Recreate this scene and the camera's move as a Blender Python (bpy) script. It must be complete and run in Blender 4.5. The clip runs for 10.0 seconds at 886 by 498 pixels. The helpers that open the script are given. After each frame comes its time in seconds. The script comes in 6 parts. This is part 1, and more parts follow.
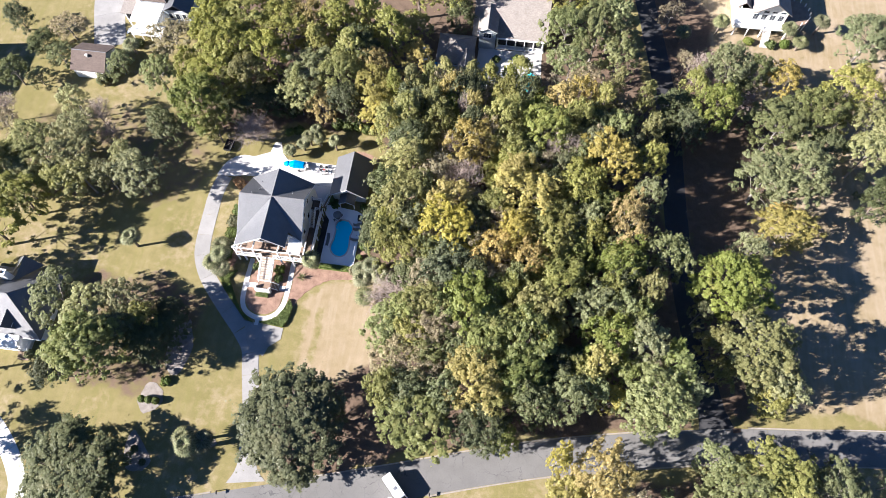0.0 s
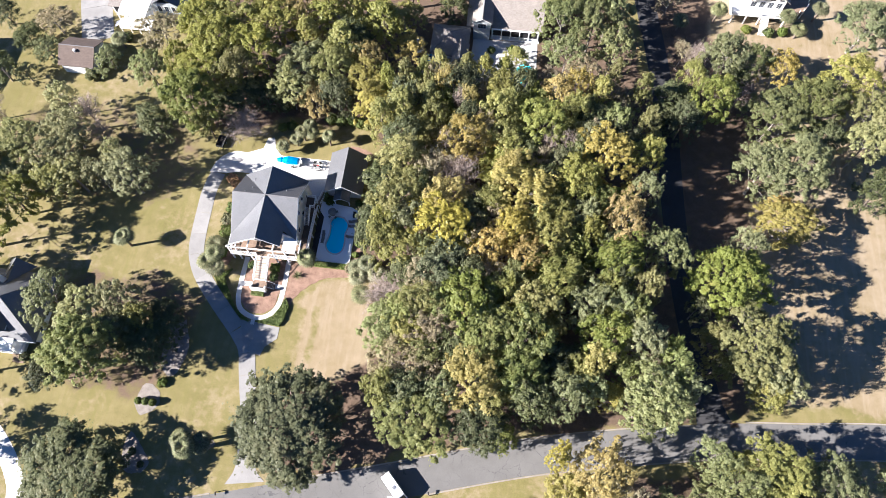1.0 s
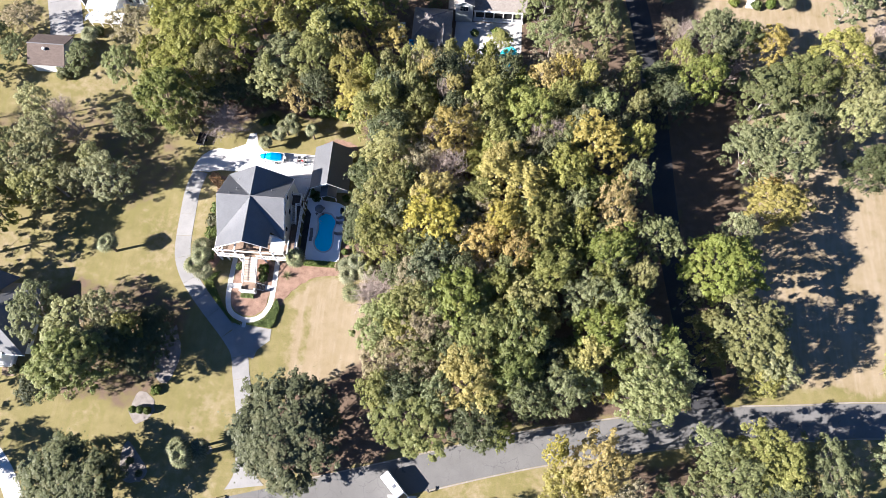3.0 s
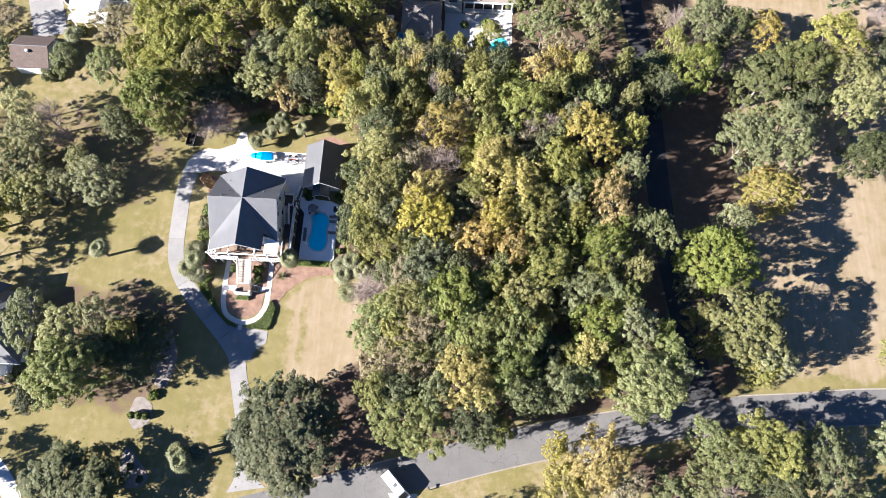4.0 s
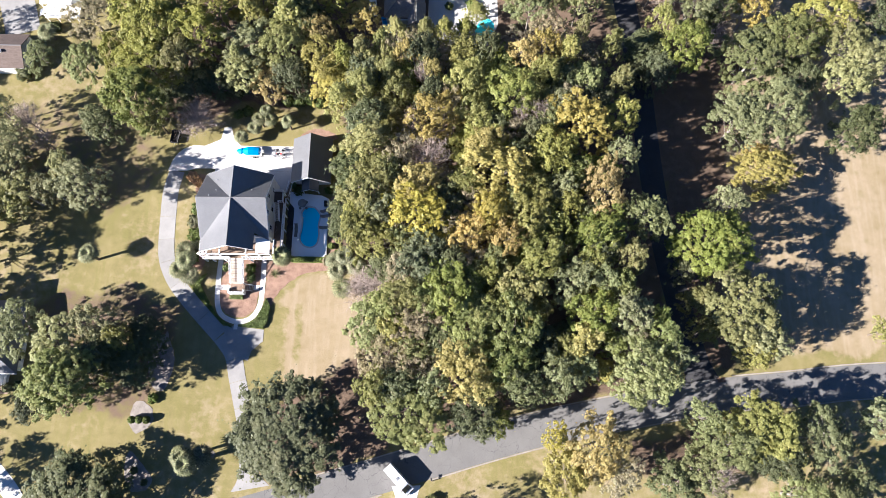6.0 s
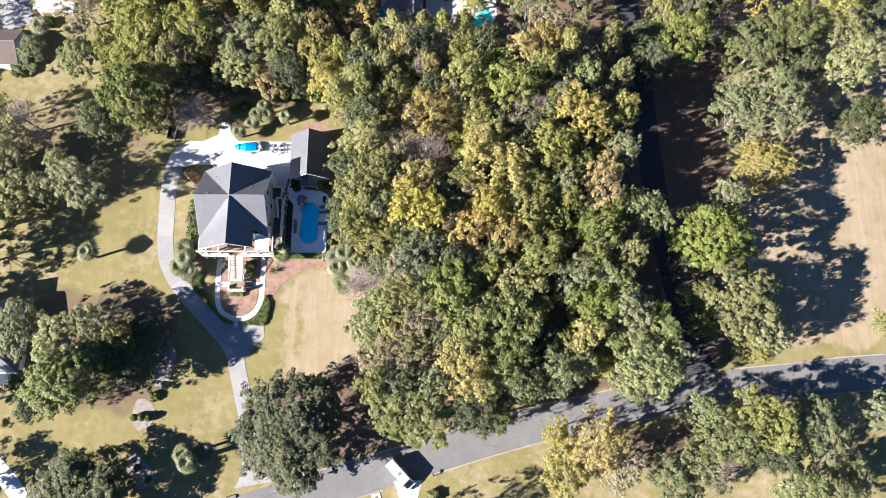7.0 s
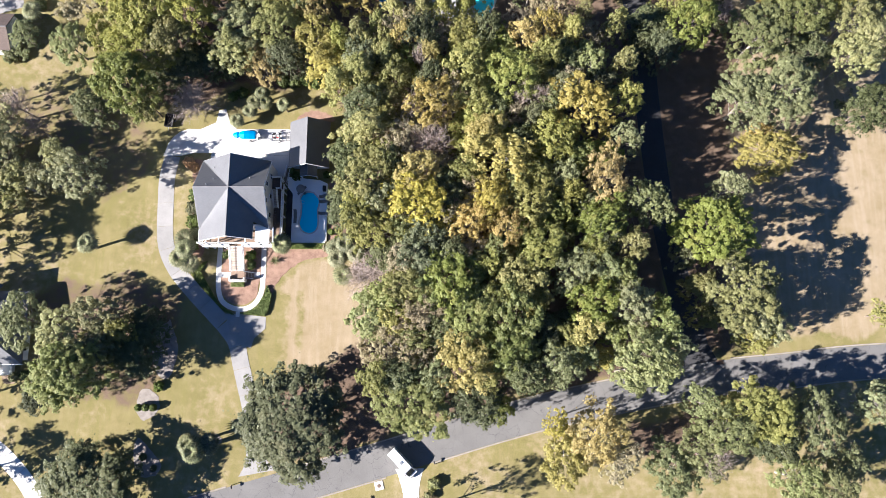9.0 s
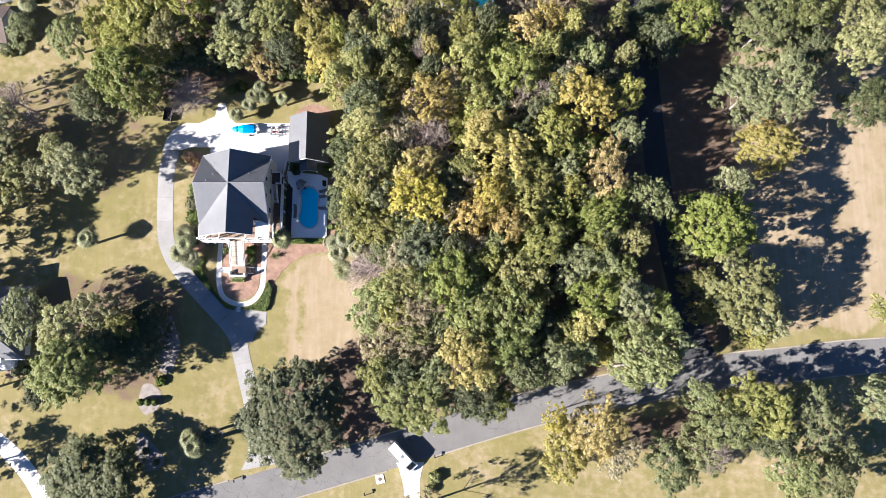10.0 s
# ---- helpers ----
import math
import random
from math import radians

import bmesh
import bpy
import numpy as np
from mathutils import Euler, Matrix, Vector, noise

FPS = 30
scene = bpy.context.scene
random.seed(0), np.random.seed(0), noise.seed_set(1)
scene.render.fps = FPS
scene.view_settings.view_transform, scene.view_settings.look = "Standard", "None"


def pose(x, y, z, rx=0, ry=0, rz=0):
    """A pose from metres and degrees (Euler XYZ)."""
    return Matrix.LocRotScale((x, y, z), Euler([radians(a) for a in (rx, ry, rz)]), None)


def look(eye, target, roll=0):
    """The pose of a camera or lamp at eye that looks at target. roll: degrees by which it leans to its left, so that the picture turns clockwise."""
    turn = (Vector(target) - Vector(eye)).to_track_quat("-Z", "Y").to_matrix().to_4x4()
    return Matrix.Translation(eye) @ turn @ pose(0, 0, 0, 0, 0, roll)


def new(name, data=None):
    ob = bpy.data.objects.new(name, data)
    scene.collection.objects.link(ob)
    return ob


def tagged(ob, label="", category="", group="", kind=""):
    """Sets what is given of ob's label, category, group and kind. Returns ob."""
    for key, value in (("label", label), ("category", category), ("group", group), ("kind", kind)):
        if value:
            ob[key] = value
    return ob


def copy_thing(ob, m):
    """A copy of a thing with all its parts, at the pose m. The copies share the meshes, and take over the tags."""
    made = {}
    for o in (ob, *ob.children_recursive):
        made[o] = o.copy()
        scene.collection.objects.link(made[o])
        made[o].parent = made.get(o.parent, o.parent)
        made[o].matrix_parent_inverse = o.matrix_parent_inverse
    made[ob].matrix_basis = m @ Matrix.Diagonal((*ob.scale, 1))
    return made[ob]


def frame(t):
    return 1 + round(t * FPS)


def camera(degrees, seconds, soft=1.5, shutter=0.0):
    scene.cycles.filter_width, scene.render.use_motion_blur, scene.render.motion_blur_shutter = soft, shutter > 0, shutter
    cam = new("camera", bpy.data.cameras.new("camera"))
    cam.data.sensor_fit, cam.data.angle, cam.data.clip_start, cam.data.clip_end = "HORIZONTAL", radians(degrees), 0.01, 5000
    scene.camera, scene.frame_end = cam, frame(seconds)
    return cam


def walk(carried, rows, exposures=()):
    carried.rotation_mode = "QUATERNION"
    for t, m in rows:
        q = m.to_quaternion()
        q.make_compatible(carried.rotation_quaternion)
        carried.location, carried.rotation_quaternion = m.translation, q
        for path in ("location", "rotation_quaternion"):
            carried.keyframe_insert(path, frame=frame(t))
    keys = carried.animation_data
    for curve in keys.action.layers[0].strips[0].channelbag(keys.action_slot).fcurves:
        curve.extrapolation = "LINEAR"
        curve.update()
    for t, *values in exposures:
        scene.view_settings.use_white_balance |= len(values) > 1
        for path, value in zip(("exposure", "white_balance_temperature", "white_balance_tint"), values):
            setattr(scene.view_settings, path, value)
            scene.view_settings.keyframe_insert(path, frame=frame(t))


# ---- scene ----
cam = camera(66.07, 10.0, soft=0.8)
# seconds, place, heading, pitch, lean
PATH = [
    (0.0, 0.000, 0.000, 137.428, 7.698, -65.070, 0.237),
    (0.5, -0.245, 1.835, 137.677, 7.282, -65.910, 0.185),
    (1.0, -0.511, 3.662, 137.925, 6.910, -66.749, 0.133),
    (1.5, -0.783, 5.474, 138.170, 6.507, -67.560, 0.104),
    (2.0, -1.039, 7.238, 138.438, 5.983, -68.397, 0.106),
    (2.5, -1.230, 8.954, 138.726, 5.271, -69.199, 0.061),
    (4.0, -1.785, 13.959, 139.569, 2.993, -71.555, 0.008),
    (4.5, -1.955, 15.568, 139.820, 2.364, -72.377, -0.007),
    (5.0, -2.067, 17.126, 140.062, 1.766, -73.181, -0.002),
    (5.5, -2.116, 18.640, 140.312, 1.179, -73.980, 0.016),
    (7.0, -2.445, 23.068, 141.064, 0.317, -76.350, 0.076),
    (7.5, -2.556, 24.519, 141.320, 0.231, -77.149, 0.034),
    (8.0, -2.643, 25.963, 141.558, 0.177, -77.953, 0.007),
    (8.5, -2.686, 27.410, 141.781, 0.106, -78.752, -0.032),
    (9.0, -2.743, 28.851, 142.012, 0.073, -79.532, -0.062),
    (9.5, -2.794, 30.282, 142.268, 0.043, -80.330, -0.073),
    (10.0, -2.816, 31.707, 142.548, -0.000, -81.119, -0.099),
]
walk(cam, [(t, pose(x, y, z, 90 + pitch, 0, yaw) @ pose(0, 0, 0, 0, 0, -lean)) for t, x, y, z, yaw, pitch, lean in PATH])

# ---- light ----
SUN_ELEVATION, SUN_HEADING = 29.0, 18.0     # degrees; the heading is the way its light travels, from east towards north
world = bpy.data.worlds.new("sky")
scene.world = world
world.use_nodes = True
sky = world.node_tree.nodes.new("ShaderNodeTexSky")
sky.sky_type, sky.sun_disc = "NISHITA", False
sky.sun_elevation, sky.sun_rotation = radians(SUN_ELEVATION), radians(270 - SUN_HEADING)
sky.dust_density, sky.ozone_density = 0.1, 7.0
world.node_tree.links.new(sky.outputs[0], world.node_tree.nodes["Background"].inputs[0])
world.node_tree.nodes["Background"].inputs[1].default_value = 0.037
sun = new("sun", bpy.data.lights.new("sun", "SUN"))
sun.data.energy, sun.data.angle, sun.data.color = 6.9, radians(0.6), (1.0, 0.86, 0.68)
towards = Vector((math.cos(radians(SUN_HEADING)), math.sin(radians(SUN_HEADING)), -math.tan(radians(SUN_ELEVATION))))
sun.matrix_basis = look((0, 0, 150), Vector((0, 0, 150)) + towards)
scene.view_settings.exposure = 1.80
scene.view_settings.use_white_balance = True
scene.view_settings.white_balance_temperature, scene.view_settings.white_balance_tint = 5450, 15

# ---- materials ----
def shader(name, rough=0.8, metal=0.0, spec=0.3):
    m = bpy.data.materials.new(name)
    m.use_nodes = True
    b = m.node_tree.nodes["Principled BSDF"]
    b.inputs["Roughness"].default_value, b.inputs["Metallic"].default_value = rough, metal
    b.inputs["Specular IOR Level"].default_value = spec
    return m, m.node_tree.nodes, m.node_tree.links, b


def noise_node(n, l, scale, detail=4.0, rough=0.6, coords="Object"):
    c = n.new("ShaderNodeTexCoord")
    t = n.new("ShaderNodeTexNoise")
    t.inputs["Scale"].default_value, t.inputs["Detail"].default_value, t.inputs["Roughness"].default_value = scale, detail, rough
    l.new(c.outputs[coords], t.inputs["Vector"])
    return t.outputs["Fac"]


def ramp(n, l, fac, stops):
    r = n.new("ShaderNodeValToRGB")
    while len(r.color_ramp.elements) < len(stops):
        r.color_ramp.elements.new(0.5)
    for e, (at, col) in zip(r.color_ramp.elements, stops):
        e.position, e.color = at, (*col, 1.0)
    l.new(fac, r.inputs["Fac"])
    return r.outputs["Color"]


def blend(n, l, fac, a, b, mode="MIX"):
    m = n.new("ShaderNodeMix")
    m.data_type, m.blend_type, m.clamp_factor = "RGBA", mode, True
    for socket, value in ((m.inputs[0], fac), (m.inputs[6], a), (m.inputs[7], b)):
        if isinstance(value, (int, float)):
            socket.default_value = value
        elif isinstance(value, tuple):
            socket.default_value = (*value, 1.0)
        else:
            l.new(value, socket)
    return m.outputs[2]


def bump(n, l, height, b, strength=0.4, distance=0.05):
    k = n.new("ShaderNodeBump")
    k.inputs["Strength"].default_value, k.inputs["Distance"].default_value = strength, distance
    l.new(height, k.inputs["Height"])
    l.new(k.outputs["Normal"], b.inputs["Normal"])


def mottled(name, dark, light, fine=8.0, broad=0.4, rough=0.85, metal=0.0, spec=0.3, relief=0.3, vary=0.0):
    """A surface whose colour wanders between two tones at two sizes."""
    m, n, l, b = shader(name, rough, metal, spec)
    f = noise_node(n, l, fine)
    g = noise_node(n, l, broad, 3.0)
    col = blend(n, l, 0.5, ramp(n, l, f, [(0.3, dark), (0.7, light)]), ramp(n, l, g, [(0.35, dark), (0.65, light)]))
    if vary:
        info = n.new("ShaderNodeObjectInfo")
        h = n.new("ShaderNodeHueSaturation")
        mr = n.new("ShaderNodeMapRange")
        mr.inputs[3].default_value, mr.inputs[4].default_value = 1 - vary, 1 + vary
        l.new(info.outputs["Random"], mr.inputs[0])
        l.new(mr.outputs[0], h.inputs["Value"])
        l.new(col, h.inputs["Color"])
        col = h.outputs["Color"]
    l.new(col, b.inputs["Base Color"])
    bump(n, l, f, b, relief)
    return m


def leaf_material(name, tones, autumn, see_through=0.38, spread=0.22):
    """Leaves: each leaf takes its own tone, each tree its own tint."""
    m = bpy.data.materials.new(name)
    m.use_nodes = True
    n, l = m.node_tree.nodes, m.node_tree.links
    n.remove(n["Principled BSDF"])
    island = n.new("ShaderNodeNewGeometry")
    info = n.new("ShaderNodeObjectInfo")
    col = ramp(n, l, island.outputs["Random Per Island"], [(i / (len(tones) - 1), t) for i, t in enumerate(tones)])
    col = blend(n, l, 1.0, col, ramp(n, l, noise_node(n, l, 5.0, 3.0, 0.7), [(0.32, (0.72, 0.74, 0.72)), (0.66, (1.18, 1.16, 1.14))]), "MULTIPLY")
    patch = noise_node(n, l, 0.35, 2.0)
    col = blend(n, l, ramp(n, l, patch, [(0.54, (0, 0, 0)), (0.74, (0.7, 0.7, 0.7))]), col, autumn)
    h = n.new("ShaderNodeHueSaturation")
    for socket, low, high, seed in (("Value", 1 - spread, 1 + spread, 1.0), ("Hue", 0.490, 0.508, 7.31), ("Saturation", 0.80, 1.0, 3.77)):
        k = n.new("ShaderNodeMath")
        k.operation = "MULTIPLY"
        k.inputs[1].default_value = seed
        fr = n.new("ShaderNodeMath")
        fr.operation = "FRACT"
        mr = n.new("ShaderNodeMapRange")
        mr.inputs[3].default_value, mr.inputs[4].default_value = low, high
        l.new(info.outputs["Random"], k.inputs[0])
        l.new(k.outputs[0], fr.inputs[0])
        l.new(fr.outputs[0], mr.inputs[0])
        l.new(mr.outputs[0], h.inputs[socket])
    l.new(col, h.inputs["Color"])
    d, t, mix = n.new("ShaderNodeBsdfDiffuse"), n.new("ShaderNodeBsdfTranslucent"), n.new("ShaderNodeMixShader")
    g, top = n.new("ShaderNodeBsdfGlossy"), n.new("ShaderNodeMixShader")
    g.inputs["Roughness"].default_value = 0.5
    g.inputs["Color"].default_value = (0.6, 0.6, 0.6, 1)
    mix.inputs[0].default_value, top.inputs[0].default_value = see_through, 0.02
    l.new(h.outputs["Color"], d.inputs["Color"])
    l.new(h.outputs["Color"], t.inputs["Color"])
    l.new(d.outputs[0], mix.inputs[1])
    l.new(t.outputs[0], mix.inputs[2])
    l.new(mix.outputs[0], top.inputs[1])
    l.new(g.outputs[0], top.inputs[2])
    l.new(top.outputs[0], n["Material Output"].inputs["Surface"])
    return m


def ground_material():
    """Turf, dry turf and fallen leaves with tree shade in their brown, laid out by the ground's own weights."""
    m, n, l, b = shader("ground", 0.95, 0.0, 0.1)
    fine, mid, broad = noise_node(n, l, 5.0, 6.0, 0.7), noise_node(n, l, 0.55, 5.0, 0.65), noise_node(n, l, 0.09, 4.0, 0.6)
    green = blend(n, l, 0.5, ramp(n, l, mid, [(0.3, (0.135, 0.122, 0.044)), (0.7, (0.248, 0.208, 0.098))]),
                  ramp(n, l, broad, [(0.35, (0.164, 0.148, 0.052)), (0.65, (0.272, 0.226, 0.114))]))
    straw = blend(n, l, 0.5, ramp(n, l, mid, [(0.3, (0.211, 0.167, 0.095)), (0.7, (0.315, 0.257, 0.171))]),
                  ramp(n, l, broad, [(0.35, (0.229, 0.178, 0.093)), (0.65, (0.329, 0.264, 0.178))]))
    shaded_litter = blend(n, l, 0.5, ramp(n, l, fine, [(0.3, (0.052, 0.036, 0.026)), (0.72, (0.215, 0.155, 0.110))]),
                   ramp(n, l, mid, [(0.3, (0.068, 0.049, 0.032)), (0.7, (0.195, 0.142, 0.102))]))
    c = n.new("ShaderNodeTexCoord")
    turn = n.new("ShaderNodeMapping")
    turn.inputs["Rotation"].default_value = (0, 0, 0.16)
    turn.inputs["Scale"].default_value = (0.9, 0.11, 1.0)
    streak = n.new("ShaderNodeTexNoise")
    streak.inputs["Scale"].default_value, streak.inputs["Detail"].default_value = 1.0, 5.0
    l.new(c.outputs["Object"], turn.inputs["Vector"])
    l.new(turn.outputs[0], streak.inputs["Vector"])
    green = blend(n, l, ramp(n, l, streak.outputs["Fac"], [(0.44, (0, 0, 0)), (0.66, (0.6, 0.6, 0.6))]), green, (0.180, 0.164, 0.058))
    straw = blend(n, l, ramp(n, l, streak.outputs["Fac"], [(0.46, (0, 0, 0)), (0.62, (0.3, 0.3, 0.3))]), straw, (0.365, 0.305, 0.225))
    col = green
    for key, other in (("dry", straw), ("shaded_litter", shaded_litter)):
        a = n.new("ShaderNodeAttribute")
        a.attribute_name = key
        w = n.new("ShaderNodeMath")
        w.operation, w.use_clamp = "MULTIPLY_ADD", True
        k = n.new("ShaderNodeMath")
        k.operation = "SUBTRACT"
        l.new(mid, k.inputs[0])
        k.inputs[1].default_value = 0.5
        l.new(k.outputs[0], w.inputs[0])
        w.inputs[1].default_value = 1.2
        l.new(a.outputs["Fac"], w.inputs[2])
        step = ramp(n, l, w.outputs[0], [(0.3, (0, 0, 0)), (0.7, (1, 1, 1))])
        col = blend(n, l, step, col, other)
    col = blend(n, l, 1.0, col, ramp(n, l, fine, [(0.3, (0.70, 0.70, 0.70)), (0.68, (1.0, 1.0, 1.0))]), "MULTIPLY")
    l.new(col, b.inputs["Base Color"])
    bump(n, l, fine, b, 0.6, 0.08)
    return m


def asphalt(name, dark, light):
    m, n, l, b = shader(name, 0.9, 0.0, 0.2)
    c = n.new("ShaderNodeTexCoord")
    v = n.new("ShaderNodeTexVoronoi")
    v.feature = "DISTANCE_TO_EDGE"
    v.inputs["Scale"].default_value = 0.38
    w = n.new("ShaderNodeTexNoise")
    w.inputs["Scale"].default_value = 0.7
    w.inputs["Detail"].default_value = 4.0
    add = n.new("ShaderNodeVectorMath")
    add.operation = "MULTIPLY_ADD"
    add.inputs[1].default_value = (2.6, 2.6, 0)
    l.new(c.outputs["Object"], w.inputs["Vector"])
    l.new(w.outputs["Color"], add.inputs[0])
    l.new(c.outputs["Object"], add.inputs[2])
    l.new(add.outputs[0], v.inputs["Vector"])
    base = blend(n, l, 0.5, ramp(n, l, noise_node(n, l, 9.0, 5.0), [(0.3, dark), (0.7, light)]), ramp(n, l, noise_node(n, l, 0.25, 4.0), [(0.3, dark), (0.7, light)]))
    broken = ramp(n, l, noise_node(n, l, 0.13, 2.0), [(0.40, (0, 0, 0)), (0.52, (1, 1, 1))])
    line = ramp(n, l, v.outputs["Distance"], [(0.005, (0.7, 0.7, 0.7)), (0.012, (0, 0, 0))])
    crack = blend(n, l, 1.0, line, broken, "MULTIPLY")
    l.new(blend(n, l, crack, base, (0.06, 0.06, 0.062)), b.inputs["Base Color"])
    bump(n, l, noise_node(n, l, 30.0), b, 0.3, 0.02)
    return m


def shingles(name, dark, light, rough=0.85, spec=0.3):
    """Rows of roof shingles: tone per tab, and a fine shadow line at each course."""
    m, n, l, b = shader(name, rough, 0.0, spec)
    c = n.new("ShaderNodeTexCoord")
    k = n.new("ShaderNodeTexBrick")
    k.inputs["Scale"].default_value = 1.0
    k.inputs["Brick Width"].default_value, k.inputs["Row Height"].default_value, k.inputs["Mortar Size"].default_value = 0.34, 0.15, 0.006
    k.inputs["Color1"].default_value, k.inputs["Color2"].default_value = (*dark, 1), (*light, 1)
    k.inputs["Mortar"].default_value = (*[x * 0.85 for x in dark], 1)
    l.new(c.outputs["UV"], k.inputs["Vector"])
    stain = ramp(n, l, noise_node(n, l, 0.5, 4.0), [(0.3, (0.82, 0.82, 0.82)), (0.7, (1.0, 1.0, 1.0))])
    l.new(blend(n, l, 1.0, k.outputs["Color"], stain, "MULTIPLY"), b.inputs["Base Color"])
    bump(n, l, k.outputs["Fac"], b, 0.3, 0.01)
    return m


def glass_pane():
    m, n, l, b = shader("window_glass", 0.04, 0.0, 0.6)
    l.new(ramp(n, l, noise_node(n, l, 0.7), [(0.3, (0.015, 0.02, 0.03)), (0.7, (0.05, 0.06, 0.075))]), b.inputs["Base Color"])
    return m


def water_material():
    m = bpy.data.materials.new("pool_water")
    m.use_nodes = True
    n, l = m.node_tree.nodes, m.node_tree.links
    n.remove(n["Principled BSDF"])
    t, g, mix, f = n.new("ShaderNodeBsdfTransparent"), n.new("ShaderNodeBsdfGlossy"), n.new("ShaderNodeMixShader"), n.new("ShaderNodeFresnel")
    t.inputs["Color"].default_value = (0.86, 0.99, 1.0, 1)
    g.inputs["Roughness"].default_value = 0.03
    f.inputs["IOR"].default_value = 1.33
    k = n.new("ShaderNodeBump")
    k.inputs["Strength"].default_value, k.inputs["Distance"].default_value = 0.25, 0.05
    l.new(noise_node(n, l, 2.2), k.inputs["Height"])
    l.new(k.outputs[0], g.inputs["Normal"])
    l.new(f.outputs[0], mix.inputs[0])
    l.new(t.outputs[0], mix.inputs[1])
    l.new(g.outputs[0], mix.inputs[2])
    l.new(mix.outputs[0], n["Material Output"].inputs["Surface"])
    return m


M_GROUND = ground_material()
M_ROAD = asphalt("street_asphalt", (0.104, 0.101, 0.096), (0.158, 0.154, 0.147))
# newer dark asphalt, with the shade of the trees darkened into its colour
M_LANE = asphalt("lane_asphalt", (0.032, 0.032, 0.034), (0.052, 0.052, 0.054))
M_CONCRETE = mottled("driveway_concrete", (0.188, 0.184, 0.176), (0.268, 0.262, 0.252), 6.0, 0.3, 0.9, vary=0.07)
M_COURT = mottled("court_concrete", (0.40, 0.39, 0.375), (0.50, 0.49, 0.475), 5.0, 0.25, 0.9)
M_WALK = mottled("white_walk_concrete", (0.462, 0.448, 0.420), (0.560, 0.546, 0.518), 6.0, 0.5, 0.85)
M_KERB = mottled("kerb_concrete", (0.165, 0.145, 0.122), (0.285, 0.260, 0.228), 5.0, 0.4, 0.9, vary=0.1)
M_MULCH = mottled("pine_straw", (0.130, 0.080, 0.056), (0.285, 0.188, 0.138), 7.0, 0.7, 0.95, relief=0.8)
M_PEBBLE = mottled("pebble_mulch", (0.134, 0.118, 0.101), (0.260, 0.235, 0.210), 9.0, 0.8, 0.9, relief=0.8)
M_ROOF = shingles("grey_shingles", (0.088, 0.091, 0.097), (0.099, 0.102, 0.108), 0.44, 0.9)
M_ROOF_BROWN = shingles("brown_shingles", (0.084, 0.063, 0.052), (0.126, 0.097, 0.082))
M_ROOF_TAN = shingles("tan_shingles", (0.200, 0.178, 0.158), (0.262, 0.238, 0.215))
M_ROOF_SLATE = shingles("slate_shingles", (0.074, 0.077, 0.082), (0.086, 0.089, 0.094), 0.5, 0.5)
M_RIDGE = mottled("ridge_cap", (0.120, 0.120, 0.123), (0.168, 0.168, 0.171), 8, 1, 0.9)
M_WHITE = mottled("white_paint", (0.688, 0.688, 0.670), (0.781, 0.781, 0.763), 4.0, 0.5, 0.5)
M_SIDING = mottled("cream_siding", (0.522, 0.513, 0.477), (0.630, 0.621, 0.585), 5.0, 0.5, 0.6)
# real blue-grey siding, and the painted shade of the barn's east gable
M_SIDING_BLUE_AND_SHADE = mottled("blue_grey_siding_and_shade", (0.336, 0.370, 0.386), (0.420, 0.454, 0.470), 5.0, 0.5, 0.6)
M_DECK = mottled("redwood_decking", (0.150, 0.104, 0.072), (0.248, 0.180, 0.132), 5.0, 0.8, 0.8, vary=0.15)
# the redwood boards again, the house's shade darkened into the colour
M_DECK_SHADED = mottled("shaded_decking", (0.076, 0.052, 0.038), (0.134, 0.097, 0.074), 5.0, 0.8, 0.85, vary=0.15)
M_STAIR = mottled("pale_stair_boards", (0.36, 0.30, 0.24), (0.55, 0.48, 0.40), 5.0, 0.8, 0.8, vary=0.1)
M_DARKBED = mottled("dark_mulch", (0.025, 0.022, 0.022), (0.075, 0.062, 0.056), 8.0, 0.8, 0.95, relief=0.8)
M_POOLDECK = mottled("pool_deck_concrete", (0.72, 0.71, 0.705), (0.80, 0.79, 0.785), 6.0, 0.4, 0.85)
M_POOL = mottled("pool_plaster", (0.09, 0.84, 1.0), (0.14, 0.90, 1.0), 3.0, 0.4, 0.6)
M_WATER = water_material()
M_GLASS = glass_pane()
M_BARK = mottled("bark", (0.084, 0.067, 0.050), (0.202, 0.168, 0.139), 6.0, 0.7, 0.95, relief=0.8)
M_PALE_BARK = mottled("pale_bark", (0.150, 0.132, 0.112), (0.265, 0.240, 0.212), 5.0, 0.6, 0.9, relief=0.5)
M_TWIG = mottled("grey_twigs", (0.215, 0.172, 0.145), (0.360, 0.300, 0.262), 5.0, 0.6, 0.9)
M_BLUE = mottled("blue_cover", (0.003, 0.168, 0.437), (0.008, 0.252, 0.554), 3.0, 0.6, 0.35)
M_VAN = mottled("van_white", (0.722, 0.731, 0.741), (0.779, 0.788, 0.798), 1.5, 0.3, 0.25, spec=0.5, relief=0.02)
M_BLACK = mottled("black_rubber", (0.010, 0.010, 0.011), (0.025, 0.025, 0.027), 6.0, 0.8, 0.8)
M_STEEL = mottled("galvanised_steel", (0.353, 0.361, 0.370), (0.504, 0.512, 0.521), 6.0, 0.7, 0.4, metal=0.8)
M_RED = mottled("red_paint", (0.269, 0.025, 0.025), (0.378, 0.050, 0.042), 4.0, 0.6, 0.4)
M_WICKER = mottled("grey_wicker", (0.134, 0.126, 0.122), (0.235, 0.227, 0.218), 9.0, 0.9, 0.8)
